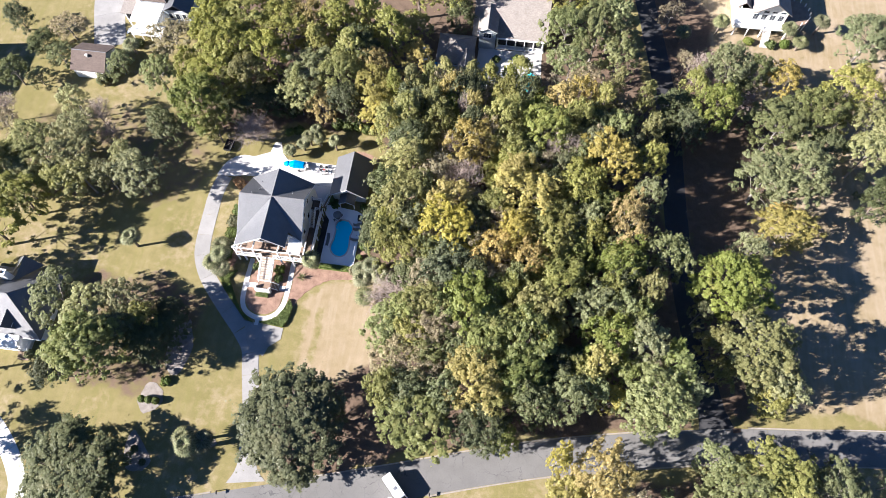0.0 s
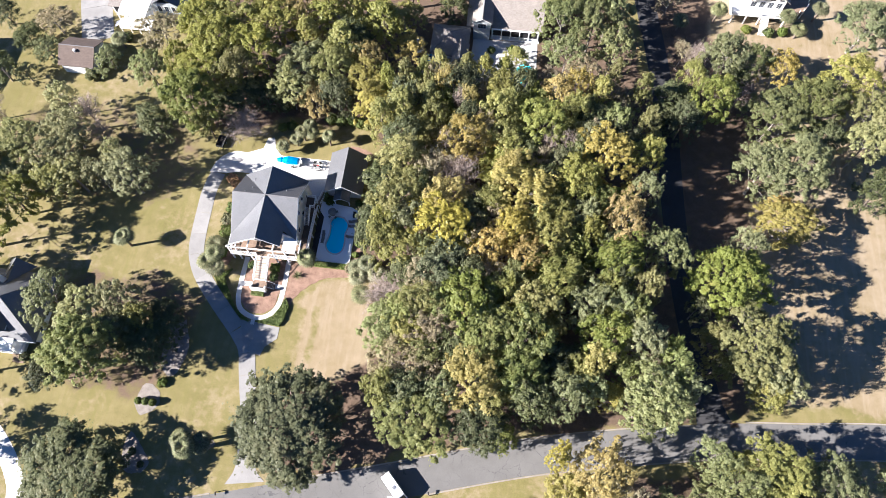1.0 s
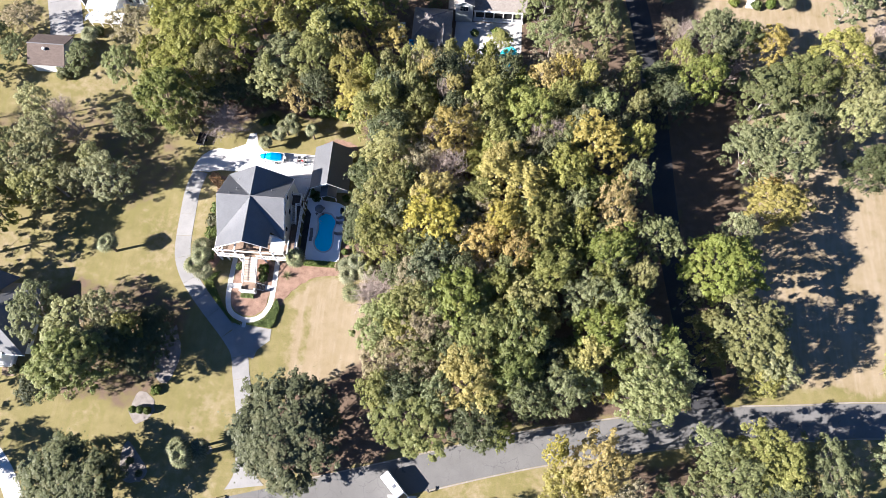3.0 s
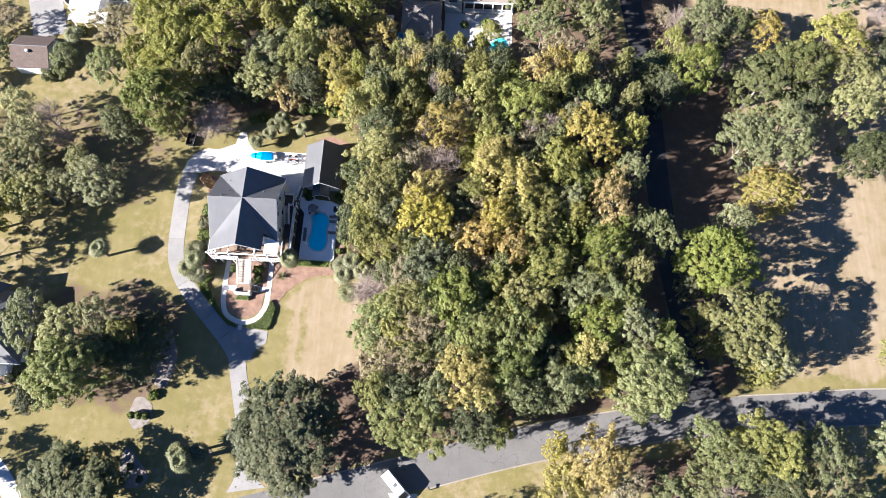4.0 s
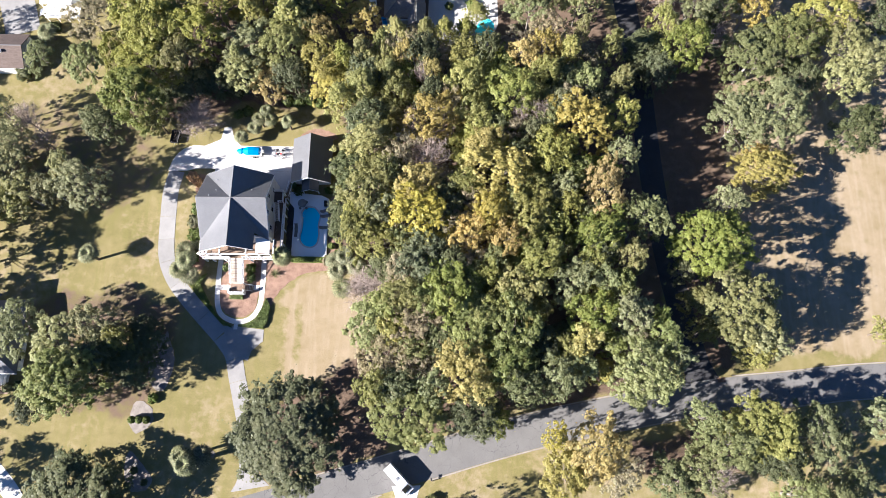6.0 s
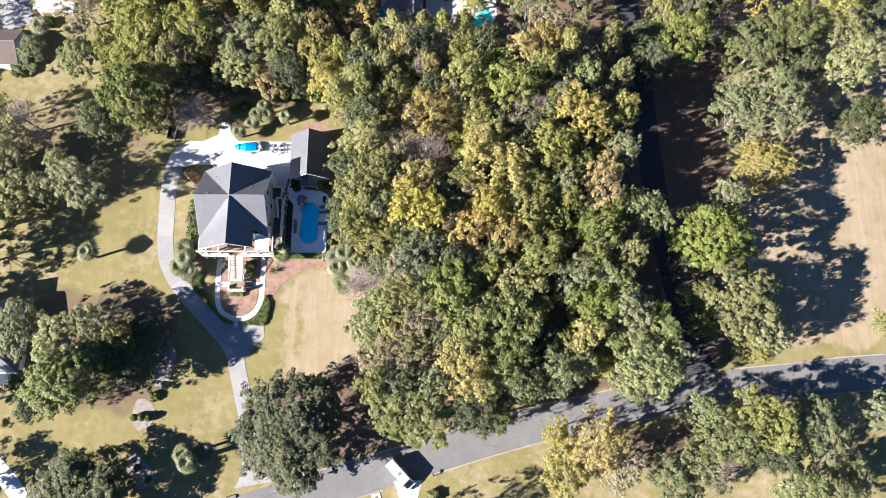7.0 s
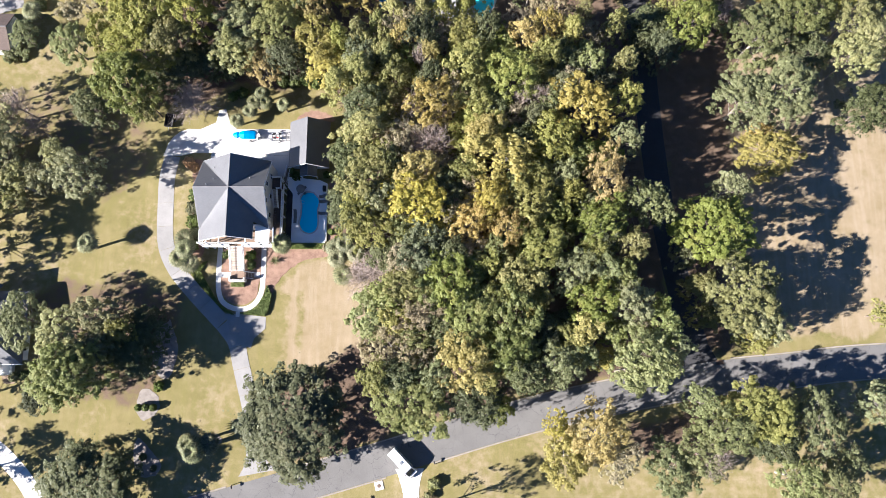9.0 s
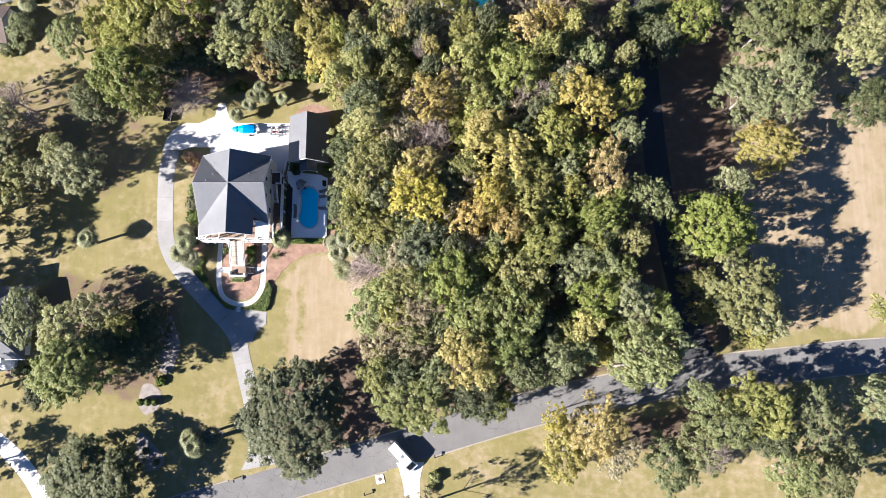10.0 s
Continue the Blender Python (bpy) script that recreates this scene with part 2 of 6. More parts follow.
M_IRON = mottled("rusty_iron", (0.076, 0.050, 0.038), (0.168, 0.118, 0.084), 9.0, 0.9, 0.8)
LEAVES = {
    "oak": leaf_material("live_oak_leaves", [(0.070, 0.081, 0.033), (0.090, 0.104, 0.042), (0.112, 0.129, 0.052)], (0.150, 0.148, 0.060), 0.35),
    "gum": leaf_material("olive_leaves", [(0.217, 0.218, 0.052), (0.258, 0.260, 0.062), (0.294, 0.296, 0.071)], (0.335, 0.300, 0.076), 0.52),
    "bright": leaf_material("bright_green_leaves", [(0.168, 0.195, 0.042), (0.200, 0.232, 0.050), (0.228, 0.264, 0.057)], (0.295, 0.278, 0.074), 0.52),
    "pine": leaf_material("pine_needles", [(0.235, 0.239, 0.062), (0.280, 0.284, 0.074), (0.319, 0.324, 0.084)], (0.355, 0.315, 0.088), 0.52),
    "yellow": leaf_material("yellow_leaves", [(0.326, 0.282, 0.057), (0.388, 0.336, 0.068), (0.442, 0.383, 0.078)], (0.340, 0.304, 0.074), 0.52),
    "tan": leaf_material("tan_leaves", [(0.307, 0.242, 0.071), (0.365, 0.288, 0.084), (0.416, 0.328, 0.096)], (0.350, 0.302, 0.084), 0.52),
    "grey": leaf_material("grey_green_leaves", [(0.178, 0.197, 0.079), (0.212, 0.234, 0.094), (0.242, 0.267, 0.107)], (0.255, 0.258, 0.102), 0.5),
    "pale": leaf_material("pale_olive_leaves", [(0.249, 0.250, 0.101), (0.296, 0.298, 0.120), (0.337, 0.340, 0.137)], (0.370, 0.336, 0.145), 0.52),
    "brown": leaf_material("brown_green_leaves", [(0.222, 0.190, 0.108), (0.285, 0.244, 0.138), (0.353, 0.303, 0.171)], (0.275, 0.266, 0.112), 0.5),
    "palm": leaf_material("palm_fronds", [(0.095, 0.106, 0.046), (0.150, 0.160, 0.072), (0.225, 0.222, 0.112)], (0.270, 0.240, 0.115), 0.3),
    "hedge": leaf_material("hedge_leaves", [(0.083, 0.110, 0.024), (0.106, 0.141, 0.031), (0.131, 0.175, 0.038)], (0.157, 0.154, 0.036), 0.15),
    "rust": leaf_material("rust_leaves", [(0.330, 0.190, 0.060), (0.420, 0.250, 0.075), (0.500, 0.310, 0.095)], (0.340, 0.280, 0.080), 0.35),
}

# ---- building helpers ----
def mesh_of(name, verts, faces, material, smooth=False):
    me = bpy.data.meshes.new(name)
    me.from_pydata([tuple(v) for v in verts], [], faces)
    me.materials.append(material)
    if smooth:
        me.polygons.foreach_set("use_smooth", [True] * len(me.polygons))
    me.update()
    return me


def part(name, bm, material, parent=None, label=""):
    """Links a bmesh as one mesh object, under a thing or a part where one is given."""
    me = bpy.data.meshes.new(name)
    bm.to_mesh(me)
    bm.free()
    me.materials.append(material)
    ob = new(name, me)
    ob.parent = parent
    if label:
        tagged(ob, label)
    return ob


def thing(name, m, label, category, group="", kind=""):
    ob = new(name)
    ob.empty_display_size = 0.5
    ob.matrix_basis = m
    return tagged(ob, label, category, group, kind)


def box(bm, x0, x1, y0, y1, z0, z1, m=None, bevel=0.0):
    vs = [bm.verts.new(Vector((x, y, z)) if m is None else m @ Vector((x, y, z))) for z in (z0, z1) for x, y in ((x0, y0), (x1, y0), (x1, y1), (x0, y1))]
    fs = [bm.faces.new([vs[i] for i in f]) for f in ((3, 2, 1, 0), (4, 5, 6, 7), (0, 1, 5, 4), (1, 2, 6, 5), (2, 3, 7, 6), (3, 0, 4, 7))]
    if bevel:
        es = list({e for f in fs for e in f.edges})
        bmesh.ops.bevel(bm, geom=es, offset=bevel, segments=2, affect="EDGES", profile=0.5)
    return bm


def boxed(*args, **kw):
    return box(bmesh.new(), *args, **kw)


def rod(bm, a, b, r0, r1=None, sides=6):
    a, b = Vector(a), Vector(b)
    r1 = r0 if r1 is None else r1
    q = (b - a).to_track_quat("Z", "Y").to_matrix()
    rings = []
    for p, r in ((a, r0), (b, r1)):
        rings.append([bm.verts.new(p + q @ Vector((r * math.cos(6.2832 * i / sides), r * math.sin(6.2832 * i / sides), 0))) for i in range(sides)])
    for i in range(sides):
        bm.faces.new((rings[0][i], rings[0][(i + 1) % sides], rings[1][(i + 1) % sides], rings[1][i]))
    bm.faces.new(rings[0][::-1])
    bm.faces.new(rings[1])
    return bm


def prism(bm, points, z0, z1):
    """A slab with the outline given, counter-clockwise."""
    low, top = [bm.verts.new((x, y, z0)) for x, y in points], [bm.verts.new((x, y, z1)) for x, y in points]
    k = len(points)
    for i in range(k):
        bm.faces.new((low[i], low[(i + 1) % k], top[(i + 1) % k], top[i]))
    bm.faces.new(low[::-1])
    bm.faces.new(top)
    return bm


def lathe(bm, rings, sides=16, at=(0, 0), squash=(1, 1)):
    """A turned shape from (radius, height) rings, low to high."""
    rows = [[bm.verts.new((at[0] + squash[0] * r * math.cos(6.2832 * i / sides), at[1] + squash[1] * r * math.sin(6.2832 * i / sides), z)) for i in range(sides)] for r, z in rings]
    for a, b in zip(rows, rows[1:]):
        for i in range(sides):
            bm.faces.new((a[i], a[(i + 1) % sides], b[(i + 1) % sides], b[i]))
    bm.faces.new(rows[0][::-1])
    bm.faces.new(rows[-1])
    return bm


def smooth_line(points, step=1.5):
    """A curve through the points, as evenly spaced places."""
    p = [Vector((*q, 0)) for q in points]
    p = [2 * p[0] - p[1]] + p + [2 * p[-1] - p[-2]]
    out = []
    for i in range(1, len(p) - 2):
        k = max(2, int((p[i + 1] - p[i]).length / step))
        for j in range(k):
            t = j / k
            out.append(0.5 * (2 * p[i] + (p[i + 1] - p[i - 1]) * t + (2 * p[i - 1] - 5 * p[i] + 4 * p[i + 1] - p[i + 2]) * t * t
                              + (3 * p[i] - p[i - 1] - 3 * p[i + 1] + p[i + 2]) * t ** 3))
    return out + [p[-2]]


def sides_of(line, width):
    left, right = [], []
    for i, p in enumerate(line):
        d = (line[min(i + 1, len(line) - 1)] - line[max(i - 1, 0)]).normalized()
        w = width(i / (len(line) - 1)) if callable(width) else width
        n = Vector((-d.y, d.x, 0)) * w / 2
        left.append(p + n)
        right.append(p - n)
    return left, right


def ribbon(bm, left, right, z0, z1):
    k = len(left)
    v = [[bm.verts.new((p.x, p.y, z)) for p in side] for side in (left, right) for z in (z0, z1)]
    for i in range(k - 1):
        bm.faces.new((v[1][i + 1], v[1][i], v[3][i], v[3][i + 1]))
        bm.faces.new((v[0][i], v[1][i], v[1][i + 1], v[0][i + 1]))
        bm.faces.new((v[2][i + 1], v[3][i + 1], v[3][i], v[2][i]))
    bm.faces.new((v[0][0], v[2][0], v[3][0], v[1][0]))
    bm.faces.new((v[1][-1], v[3][-1], v[2][-1], v[0][-1]))
    return bm


def slabs(parent, line, width, slab, z0, z1, material, gap=0.05):
    """Concrete cast in bays along a line, with open joints between them."""
    left, right = sides_of(line, width)
    start, run = 0, 0.0
    for i in range(1, len(line)):
        run += (line[i] - line[i - 1]).length
        if run >= slab or i == len(line) - 1:
            a, b = left[start:i + 1], right[start:i + 1]
            d0, d1 = (a[1] - a[0]).normalized() * gap / 2, (a[-2] - a[-1]).normalized() * gap / 2
            a, b = [a[0] + d0] + a[1:-1] + [a[-1] + d1], [b[0] + d0] + b[1:-1] + [b[-1] + d1]
            part("slab", ribbon(bmesh.new(), a, b, z0, z1), material, parent)
            start, run = i, 0.0


def roof_uv(me):
    """UV in metres: u along the eave, v up the slope."""
    uv = me.uv_layers.new(name="UVMap")
    for p in me.polygons:
        nrm = p.normal
        u = Vector((-nrm.y, nrm.x, 0))
        u = u.normalized() if u.length > 1e-4 else Vector((1, 0, 0))
        v = nrm.cross(u)
        for li in p.loop_indices:
            co = me.vertices[me.loops[li].vertex_index].co
            uv.data[li].uv = (co.dot(u), co.dot(v))


def roof_slope(parent, corners, material, name="roof_slope", thick=0.18):
    """One slope of a roof, a slab that hangs below the plane of its corners (counter-clockwise from above)."""
    bm = bmesh.new()
    top = [bm.verts.new(c) for c in corners]
    low = [bm.verts.new((c[0], c[1], c[2] - thick)) for c in corners]
    k = len(top)
    bm.faces.new(top)
    bm.faces.new(low[::-1])
    for i in range(k):
        bm.faces.new((low[i], low[(i + 1) % k], top[(i + 1) % k], top[i]))
    bmesh.ops.recalc_face_normals(bm, faces=bm.faces)
    ob = part(name, bm, material, parent)
    roof_uv(ob.data)
    return ob


def gable_roof(parent, x0, x1, y0, y1, eave, ridge, material, along="y", name="roof_slope"):
    if along == "y":
        xm = (x0 + x1) / 2
        roof_slope(parent, [(x0, y0, eave), (xm, y0, ridge), (xm, y1, ridge), (x0, y1, eave)][::-1], material, name)
        roof_slope(parent, [(xm, y0, ridge), (x1, y0, eave), (x1, y1, eave), (xm, y1, ridge)], material, name)
        part("ridge_cap", rod(bmesh.new(), (xm, y0, ridge + 0.02), (xm, y1, ridge + 0.02), 0.12), M_RIDGE, parent)
    else:
        ym = (y0 + y1) / 2
        roof_slope(parent, [(x0, y0, eave), (x1, y0, eave), (x1, ym, ridge), (x0, ym, ridge)], material, name)
        roof_slope(parent, [(x0, ym, ridge), (x1, ym, ridge), (x1, y1, eave), (x0, y1, eave)], material, name)
        part("ridge_cap", rod(bmesh.new(), (x0, ym, ridge + 0.02), (x1, ym, ridge + 0.02), 0.12), M_RIDGE, parent)


def hip_roof(parent, x0, x1, y0, y1, eave, ridge, material):
    w, d = x1 - x0, y1 - y0
    h = min(w, d) / 2
    if w >= d:
        a, b = (x0 + h, (y0 + y1) / 2, ridge), (x1 - h, (y0 + y1) / 2, ridge)
    else:
        a, b = ((x0 + x1) / 2, y0 + h, ridge), ((x0 + x1) / 2, y1 - h, ridge)
    c = [(x0, y0, eave), (x1, y0, eave), (x1, y1, eave), (x0, y1, eave)]
    if w >= d:
        sets = ([c[0], c[1], b, a], [c[1], c[2], b], [c[2], c[3], a, b], [c[3], c[0], a])
    else:
        sets = ([c[0], c[1], a], [c[1], c[2], b, a], [c[2], c[3], b], [c[3], c[0], a, b])
    for s in sets:
        roof_slope(parent, s, material)
    for e, q in zip(c, (a, b, b, a) if w >= d else (a, a, b, b)):
        part("hip_cap", rod(bmesh.new(), (e[0], e[1], e[2] + 0.02), (q[0], q[1], q[2] + 0.02), 0.1), M_RIDGE, parent)
    if (Vector(a) - Vector(b)).length > 0.3:
        part("ridge_cap", rod(bmesh.new(), a, b, 0.12), M_RIDGE, parent)


def window(parent, at, facing, w, h, panes=(2, 2)):
    """A framed window on a wall; facing is the wall's outward heading in degrees (0: east)."""
    m = pose(*at, 0, 0, facing)
    bm = bmesh.new()
    for y0, y1, z0, z1 in ((-w / 2 - 0.1, -w / 2, -0.1, h + 0.1), (w / 2, w / 2 + 0.1, -0.1, h + 0.1), (-w / 2, w / 2, h, h + 0.1), (-w / 2, w / 2, -0.1, 0)):
        box(bm, 0.0, 0.09, y0, y1, z0, z1, m)
    win = part("window", bm, M_WHITE, parent, "white framed window")
    px, pz = panes
    for i in range(px):
        for j in range(pz):
            y0, z0 = -w / 2 + i * w / px, j * h / pz
            part("pane", boxed(0.012, 0.03, y0 + 0.02, y0 + w / px - 0.02, z0 + 0.02, z0 + h / pz - 0.02, m), M_GLASS, win)
    return win


def railing(parent, a, b, z, height=1.0, every=0.16, name="railing"):
    """A white railing between two places on a floor at z: two rails, posts and balusters."""
    a, b = Vector((*a, z)), Vector((*b, z))
    d = b - a
    m = Matrix.Translation(a) @ d.to_track_quat("X", "Z").to_matrix().to_4x4()
    L = d.length
    bm = bmesh.new()
    box(bm, 0, L, -0.06, 0.06, height - 0.08, height, m)
    box(bm, 0, L, -0.04, 0.04, 0.08, 0.15, m)
    k = max(1, round(L / 1.9))
    for i in range(k + 1):
        x = L * i / k
        box(bm, x - 0.07, x + 0.07, -0.07, 0.07, 0, height + 0.12, m)
    k = int(L / every)
    for i in range(1, k):
        x = L * i / k
        box(bm, x - 0.022, x + 0.022, -0.022, 0.022, 0.15, height - 0.08, m)
    return part(name, bm, M_WHITE, parent)


def flight(parent, x0, x1, y0, y1, z0, z1, along, tread=M_DECK, name="step"):
    """Steps that climb from z0 to z1, going from y0 to y1 (or x0 to x1), each tread on a riser."""
    n = max(2, round(abs(z1 - z0) / 0.18))
    for i in range(n):
        z = z0 + (z1 - z0) * (i + 1) / n
        bm = bmesh.new()
        if along == "y":
            a, b = y0 + (y1 - y0) * i / n, y0 + (y1 - y0) * (i + 1) / n
            box(bm, x0, x1, min(a, b), max(a, b) - 0.03, z - 0.05, z)
        else:
            a, b = x0 + (x1 - x0) * i / n, x0 + (x1 - x0) * (i + 1) / n
            box(bm, min(a, b), max(a, b) - 0.03, y0, y1, z - 0.05, z)
        part(name, bm, tread, parent)


def inside(px, py, poly):
    """Which of the places lie inside the outline."""
    res = np.zeros(px.shape, bool)
    for (x0, y0), (x1, y1) in zip(poly, poly[1:] + poly[:1]):
        cond = (y0 > py) != (y1 > py)
        res ^= cond & (px < (x1 - x0) * (py - y0) / (y1 - y0 + 1e-12) + x0)
    return res


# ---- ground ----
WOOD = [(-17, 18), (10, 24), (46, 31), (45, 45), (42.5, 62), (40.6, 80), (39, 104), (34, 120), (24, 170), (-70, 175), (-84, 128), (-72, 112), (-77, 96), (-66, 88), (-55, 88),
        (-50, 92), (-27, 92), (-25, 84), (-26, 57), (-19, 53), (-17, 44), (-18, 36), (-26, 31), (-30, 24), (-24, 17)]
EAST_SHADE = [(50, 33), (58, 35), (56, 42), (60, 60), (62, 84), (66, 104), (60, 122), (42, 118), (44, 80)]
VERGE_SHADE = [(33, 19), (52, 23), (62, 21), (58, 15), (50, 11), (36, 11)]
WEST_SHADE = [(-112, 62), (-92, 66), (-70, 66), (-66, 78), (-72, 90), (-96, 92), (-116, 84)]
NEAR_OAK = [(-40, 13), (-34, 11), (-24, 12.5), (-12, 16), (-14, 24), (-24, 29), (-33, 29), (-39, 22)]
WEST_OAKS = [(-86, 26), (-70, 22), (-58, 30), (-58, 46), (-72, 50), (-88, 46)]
DRY = [(-36.5, 30), (-36.4, 40), (-36, 48), (-32, 52.2), (-28, 53), (-20, 51), (-18, 40), (-20, 33), (-28, 30)]
EAST_FIELD = [(48, 36), (100, 38), (130, 60), (130, 170), (44, 175), (40, 130), (47, 80)]
VERGE = [(30, -30), (130, -30), (130, 26), (60, 22), (34, 16), (16, 8)]

gx = np.concatenate([[-2600, -1200, -600, -300, -180], np.arange(-130, 131, 1.0), [180, 300, 600, 1200, 2600]])
gy = np.concatenate([[-2600, -1200, -600, -250, -100, -60], np.arange(-30, 181, 1.0), [220, 300, 500, 900, 1600, 2600]])
X, Y = np.meshgrid(gx, gy)


def wander(x, y, s, k):
    return np.sin(x / s + 1.7 * np.sin(y / (s * 1.3) + k)) + np.sin(y / (s * 0.8) + 1.3 * np.sin(x / (s * 1.1) + 2 * k))


def weight(polys, rough):
    wx, wy = X + rough * wander(X, Y, 3.1, 1), Y + rough * wander(Y, X, 2.7, 4)
    w = np.zeros(X.shape)
    for p in polys:
        w = np.maximum(w, inside(wx, wy, p))
    for _ in range(2):
        q = np.pad(w, 1, mode="edge")
        w = (q[:-2, 1:-1] + q[2:, 1:-1] + q[1:-1, :-2] + q[1:-1, 2:] + 2 * q[1:-1, 1:-1]) / 6
    return w


far = np.maximum.reduce([np.abs(X) - 130, Y - 175, -30 - Y, np.zeros(X.shape)]) > 0
# fallen leaves under the trees, their dark brown also standing for tree shade
shaded_litter = np.maximum.reduce([weight([WOOD], 0.6), 0.8 * weight([EAST_SHADE], 0.9), 0.8 * weight([VERGE_SHADE], 0.7), 0.85 * weight([[(38, 116), (54, 116), (52, 140), (46, 176), (26, 176)]], 1.2), 0.46 * weight([WEST_SHADE], 0.9), 0.85 * weight([NEAR_OAK], 0.7), 0.6 * weight([WEST_OAKS], 0.9)])
shaded_litter[far] = 0.7
dry = np.maximum.reduce([weight([DRY], 0.25), 0.8 * weight([EAST_FIELD], 0.8), 0.36 * weight([VERGE], 2.2), 0.22 + 0.10 * wander(X, Y, 9.0, 2) + 0.08 * wander(Y, X, 3.7, 5)])
mown = (np.abs(X + 32.2) < 1.0) & (Y > 33) & (Y < 47) | (np.abs(X + 35.4) < 0.8) & (Y > 30) & (Y < 46)
dry[mown] *= 0.45
nx, ny = len(gx), len(gy)
idx = np.arange(nx * ny).reshape(ny, nx)
quads = np.stack([idx[:-1, :-1], idx[:-1, 1:], idx[1:, 1:], idx[1:, :-1]], -1).reshape(-1, 4)
me = bpy.data.meshes.new("ground")
me.vertices.add(nx * ny)
me.vertices.foreach_set("co", np.stack([X, Y, np.zeros(X.shape)], -1).astype(np.float32).ravel())
me.loops.add(quads.size)
me.loops.foreach_set("vertex_index", quads.astype(np.int32).ravel())
me.polygons.add(len(quads))
me.polygons.foreach_set("loop_start", np.arange(0, quads.size, 4, dtype=np.int32))
for key, w in (("shaded_litter", shaded_litter), ("dry", dry)):
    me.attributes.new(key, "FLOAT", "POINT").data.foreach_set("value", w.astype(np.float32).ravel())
me.update(calc_edges=True)
me.materials.append(M_GROUND)
# the pool's pit is cut out of the sheet
bm = bmesh.new()
bm.from_mesh(me)
bmesh.ops.delete(bm, geom=[f for f in bm.faces if -33.6 < f.calc_center_median().x < -29.2 and 58.2 < f.calc_center_median().y < 67.4], context="FACES")
bm.to_mesh(me)
bm.free()
ground = tagged(new("ground", me), "autumn lawn, dry straw-coloured turf and fallen leaves darkened for tree shade", "ground", kind="structure")

# ---- streets ----
STREET = smooth_line([(-200, -48), (-120, -18), (-80, -6.6), (-45, 3.4), (-15, 12.0), (8, 18.9), (24, 22.9), (50, 27.9), (69, 30.0), (88, 31.9), (140, 34), (260, 30)], 3)
LANE = smooth_line([(51, 28), (47.9, 41.5), (44.6, 60), (42.8, 79), (41.4, 104), (39, 123), (35.5, 143), (28, 185), (10, 260)], 3)
road = tagged(new("road"), "grey cracked asphalt street with pale concrete edges", "road", kind="structure")
l, r = sides_of(STREET, 6.7)
part("asphalt", ribbon(bmesh.new(), l, r, -0.3, 0.03), M_ROAD, road)
lane = tagged(new("lane"), "narrow side street between the trees, its dark asphalt deepened for their shade", "road", kind="structure")
l2, r2 = sides_of(LANE, lambda t: 5.2 + 5.0 * max(0, 1 - t / 0.035) ** 2)
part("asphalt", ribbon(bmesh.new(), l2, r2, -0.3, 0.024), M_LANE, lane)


def kerb(line, name, low, high):
    """A rolled concrete kerb in cast lengths beside a road's edge."""
    k = tagged(new(name), "pale worn concrete kerb beside the street", "kerb", kind="structure")
    a = [p for p in line if low <= p.x <= high]
    i = 0
    while i < len(a) - 1:
        seg = a[i:i + 3]
        lft, rgt = sides_of(seg, 0.26)
        part("kerb_stone", ribbon(bmesh.new(), lft, rgt, -0.2, 0.085), M_KERB, k)
        i += 2


kerb([p + Vector((0, 0.18, 0)) for p in l], "kerb_north_east", 56.0, 130)
kerb([p + Vector((0, 0.18, 0)) for p in l], "kerb_north_middle", -34, 41)
kerb([p + Vector((0, 0.18, 0)) for p in l], "kerb_north_west", -110, -45)
kerb([p - Vector((0, 0.18, 0)) for p in r], "kerb_south_east", -5, 130)
kerb([p - Vector((0, 0.18, 0)) for p in r], "kerb_south_west", -110, -13.5)

# ---- drives, walks and beds ----
drive = tagged(new("driveway"), "pale concrete driveway curving up to the house", "driveway", kind="structure")
slabs(drive, smooth_line([(-39.8, 9.4), (-40.6, 14), (-41.7, 21.5), (-42.9, 26), (-44.3, 31), (-45.6, 35.6), (-48.4, 39.2)], 1.0), lambda t: 3.4 + 4.2 * max(0, 1 - t * 7) ** 2, 4.6, -0.1, 0.045, M_CONCRETE)
slabs(drive, smooth_line([(-48.5, 39.3), (-52.4, 43.2), (-56.4, 47.4), (-59.3, 51), (-61.3, 55), (-62, 59), (-62.3, 65), (-62.4, 70.5), (-61.6, 75.5)], 1.0), 3.4, 4.6, -0.1, 0.045, M_CONCRETE)
part("slab", prism(bmesh.new(), [(-48.2, 41.3), (-46.0, 35.3), (-42.4, 34.2), (-41.8, 36.2), (-39.6, 38.2), (-39.6, 40.6), (-44.8, 41.2)][::1], -0.1, 0.052), M_CONCRETE, drive)
court = tagged(new("parking_court"), "broad pale concrete parking court behind the house", "driveway", kind="structure")
COURT = [(-63.6, 75.6), (-59.6, 75.6), (-57.2, 76.2), (-53.4, 76.2), (-36.2, 75.6), (-36.2, 81.6), (-48.0, 81.7), (-49.6, 83.3), (-50.6, 86.3), (-52.1, 86.0), (-52.6, 83.2), (-56.0, 81.6), (-58.6, 81.7), (-60.4, 81.0), (-61.8, 79.8), (-62.8, 78.2)]
part("slab", prism(bmesh.new(), COURT, -0.1, 0.05), M_COURT, court)
part("slab", prism(bmesh.new(), [(-53.2, 72.4), (-36.2, 70.8), (-36.2, 75.55), (-53.2, 76.15)], -0.1, 0.05), M_COURT, court)
walkway = tagged(new("walkway"), "white concrete garden walk looping round a planted bed", "path", kind="structure")
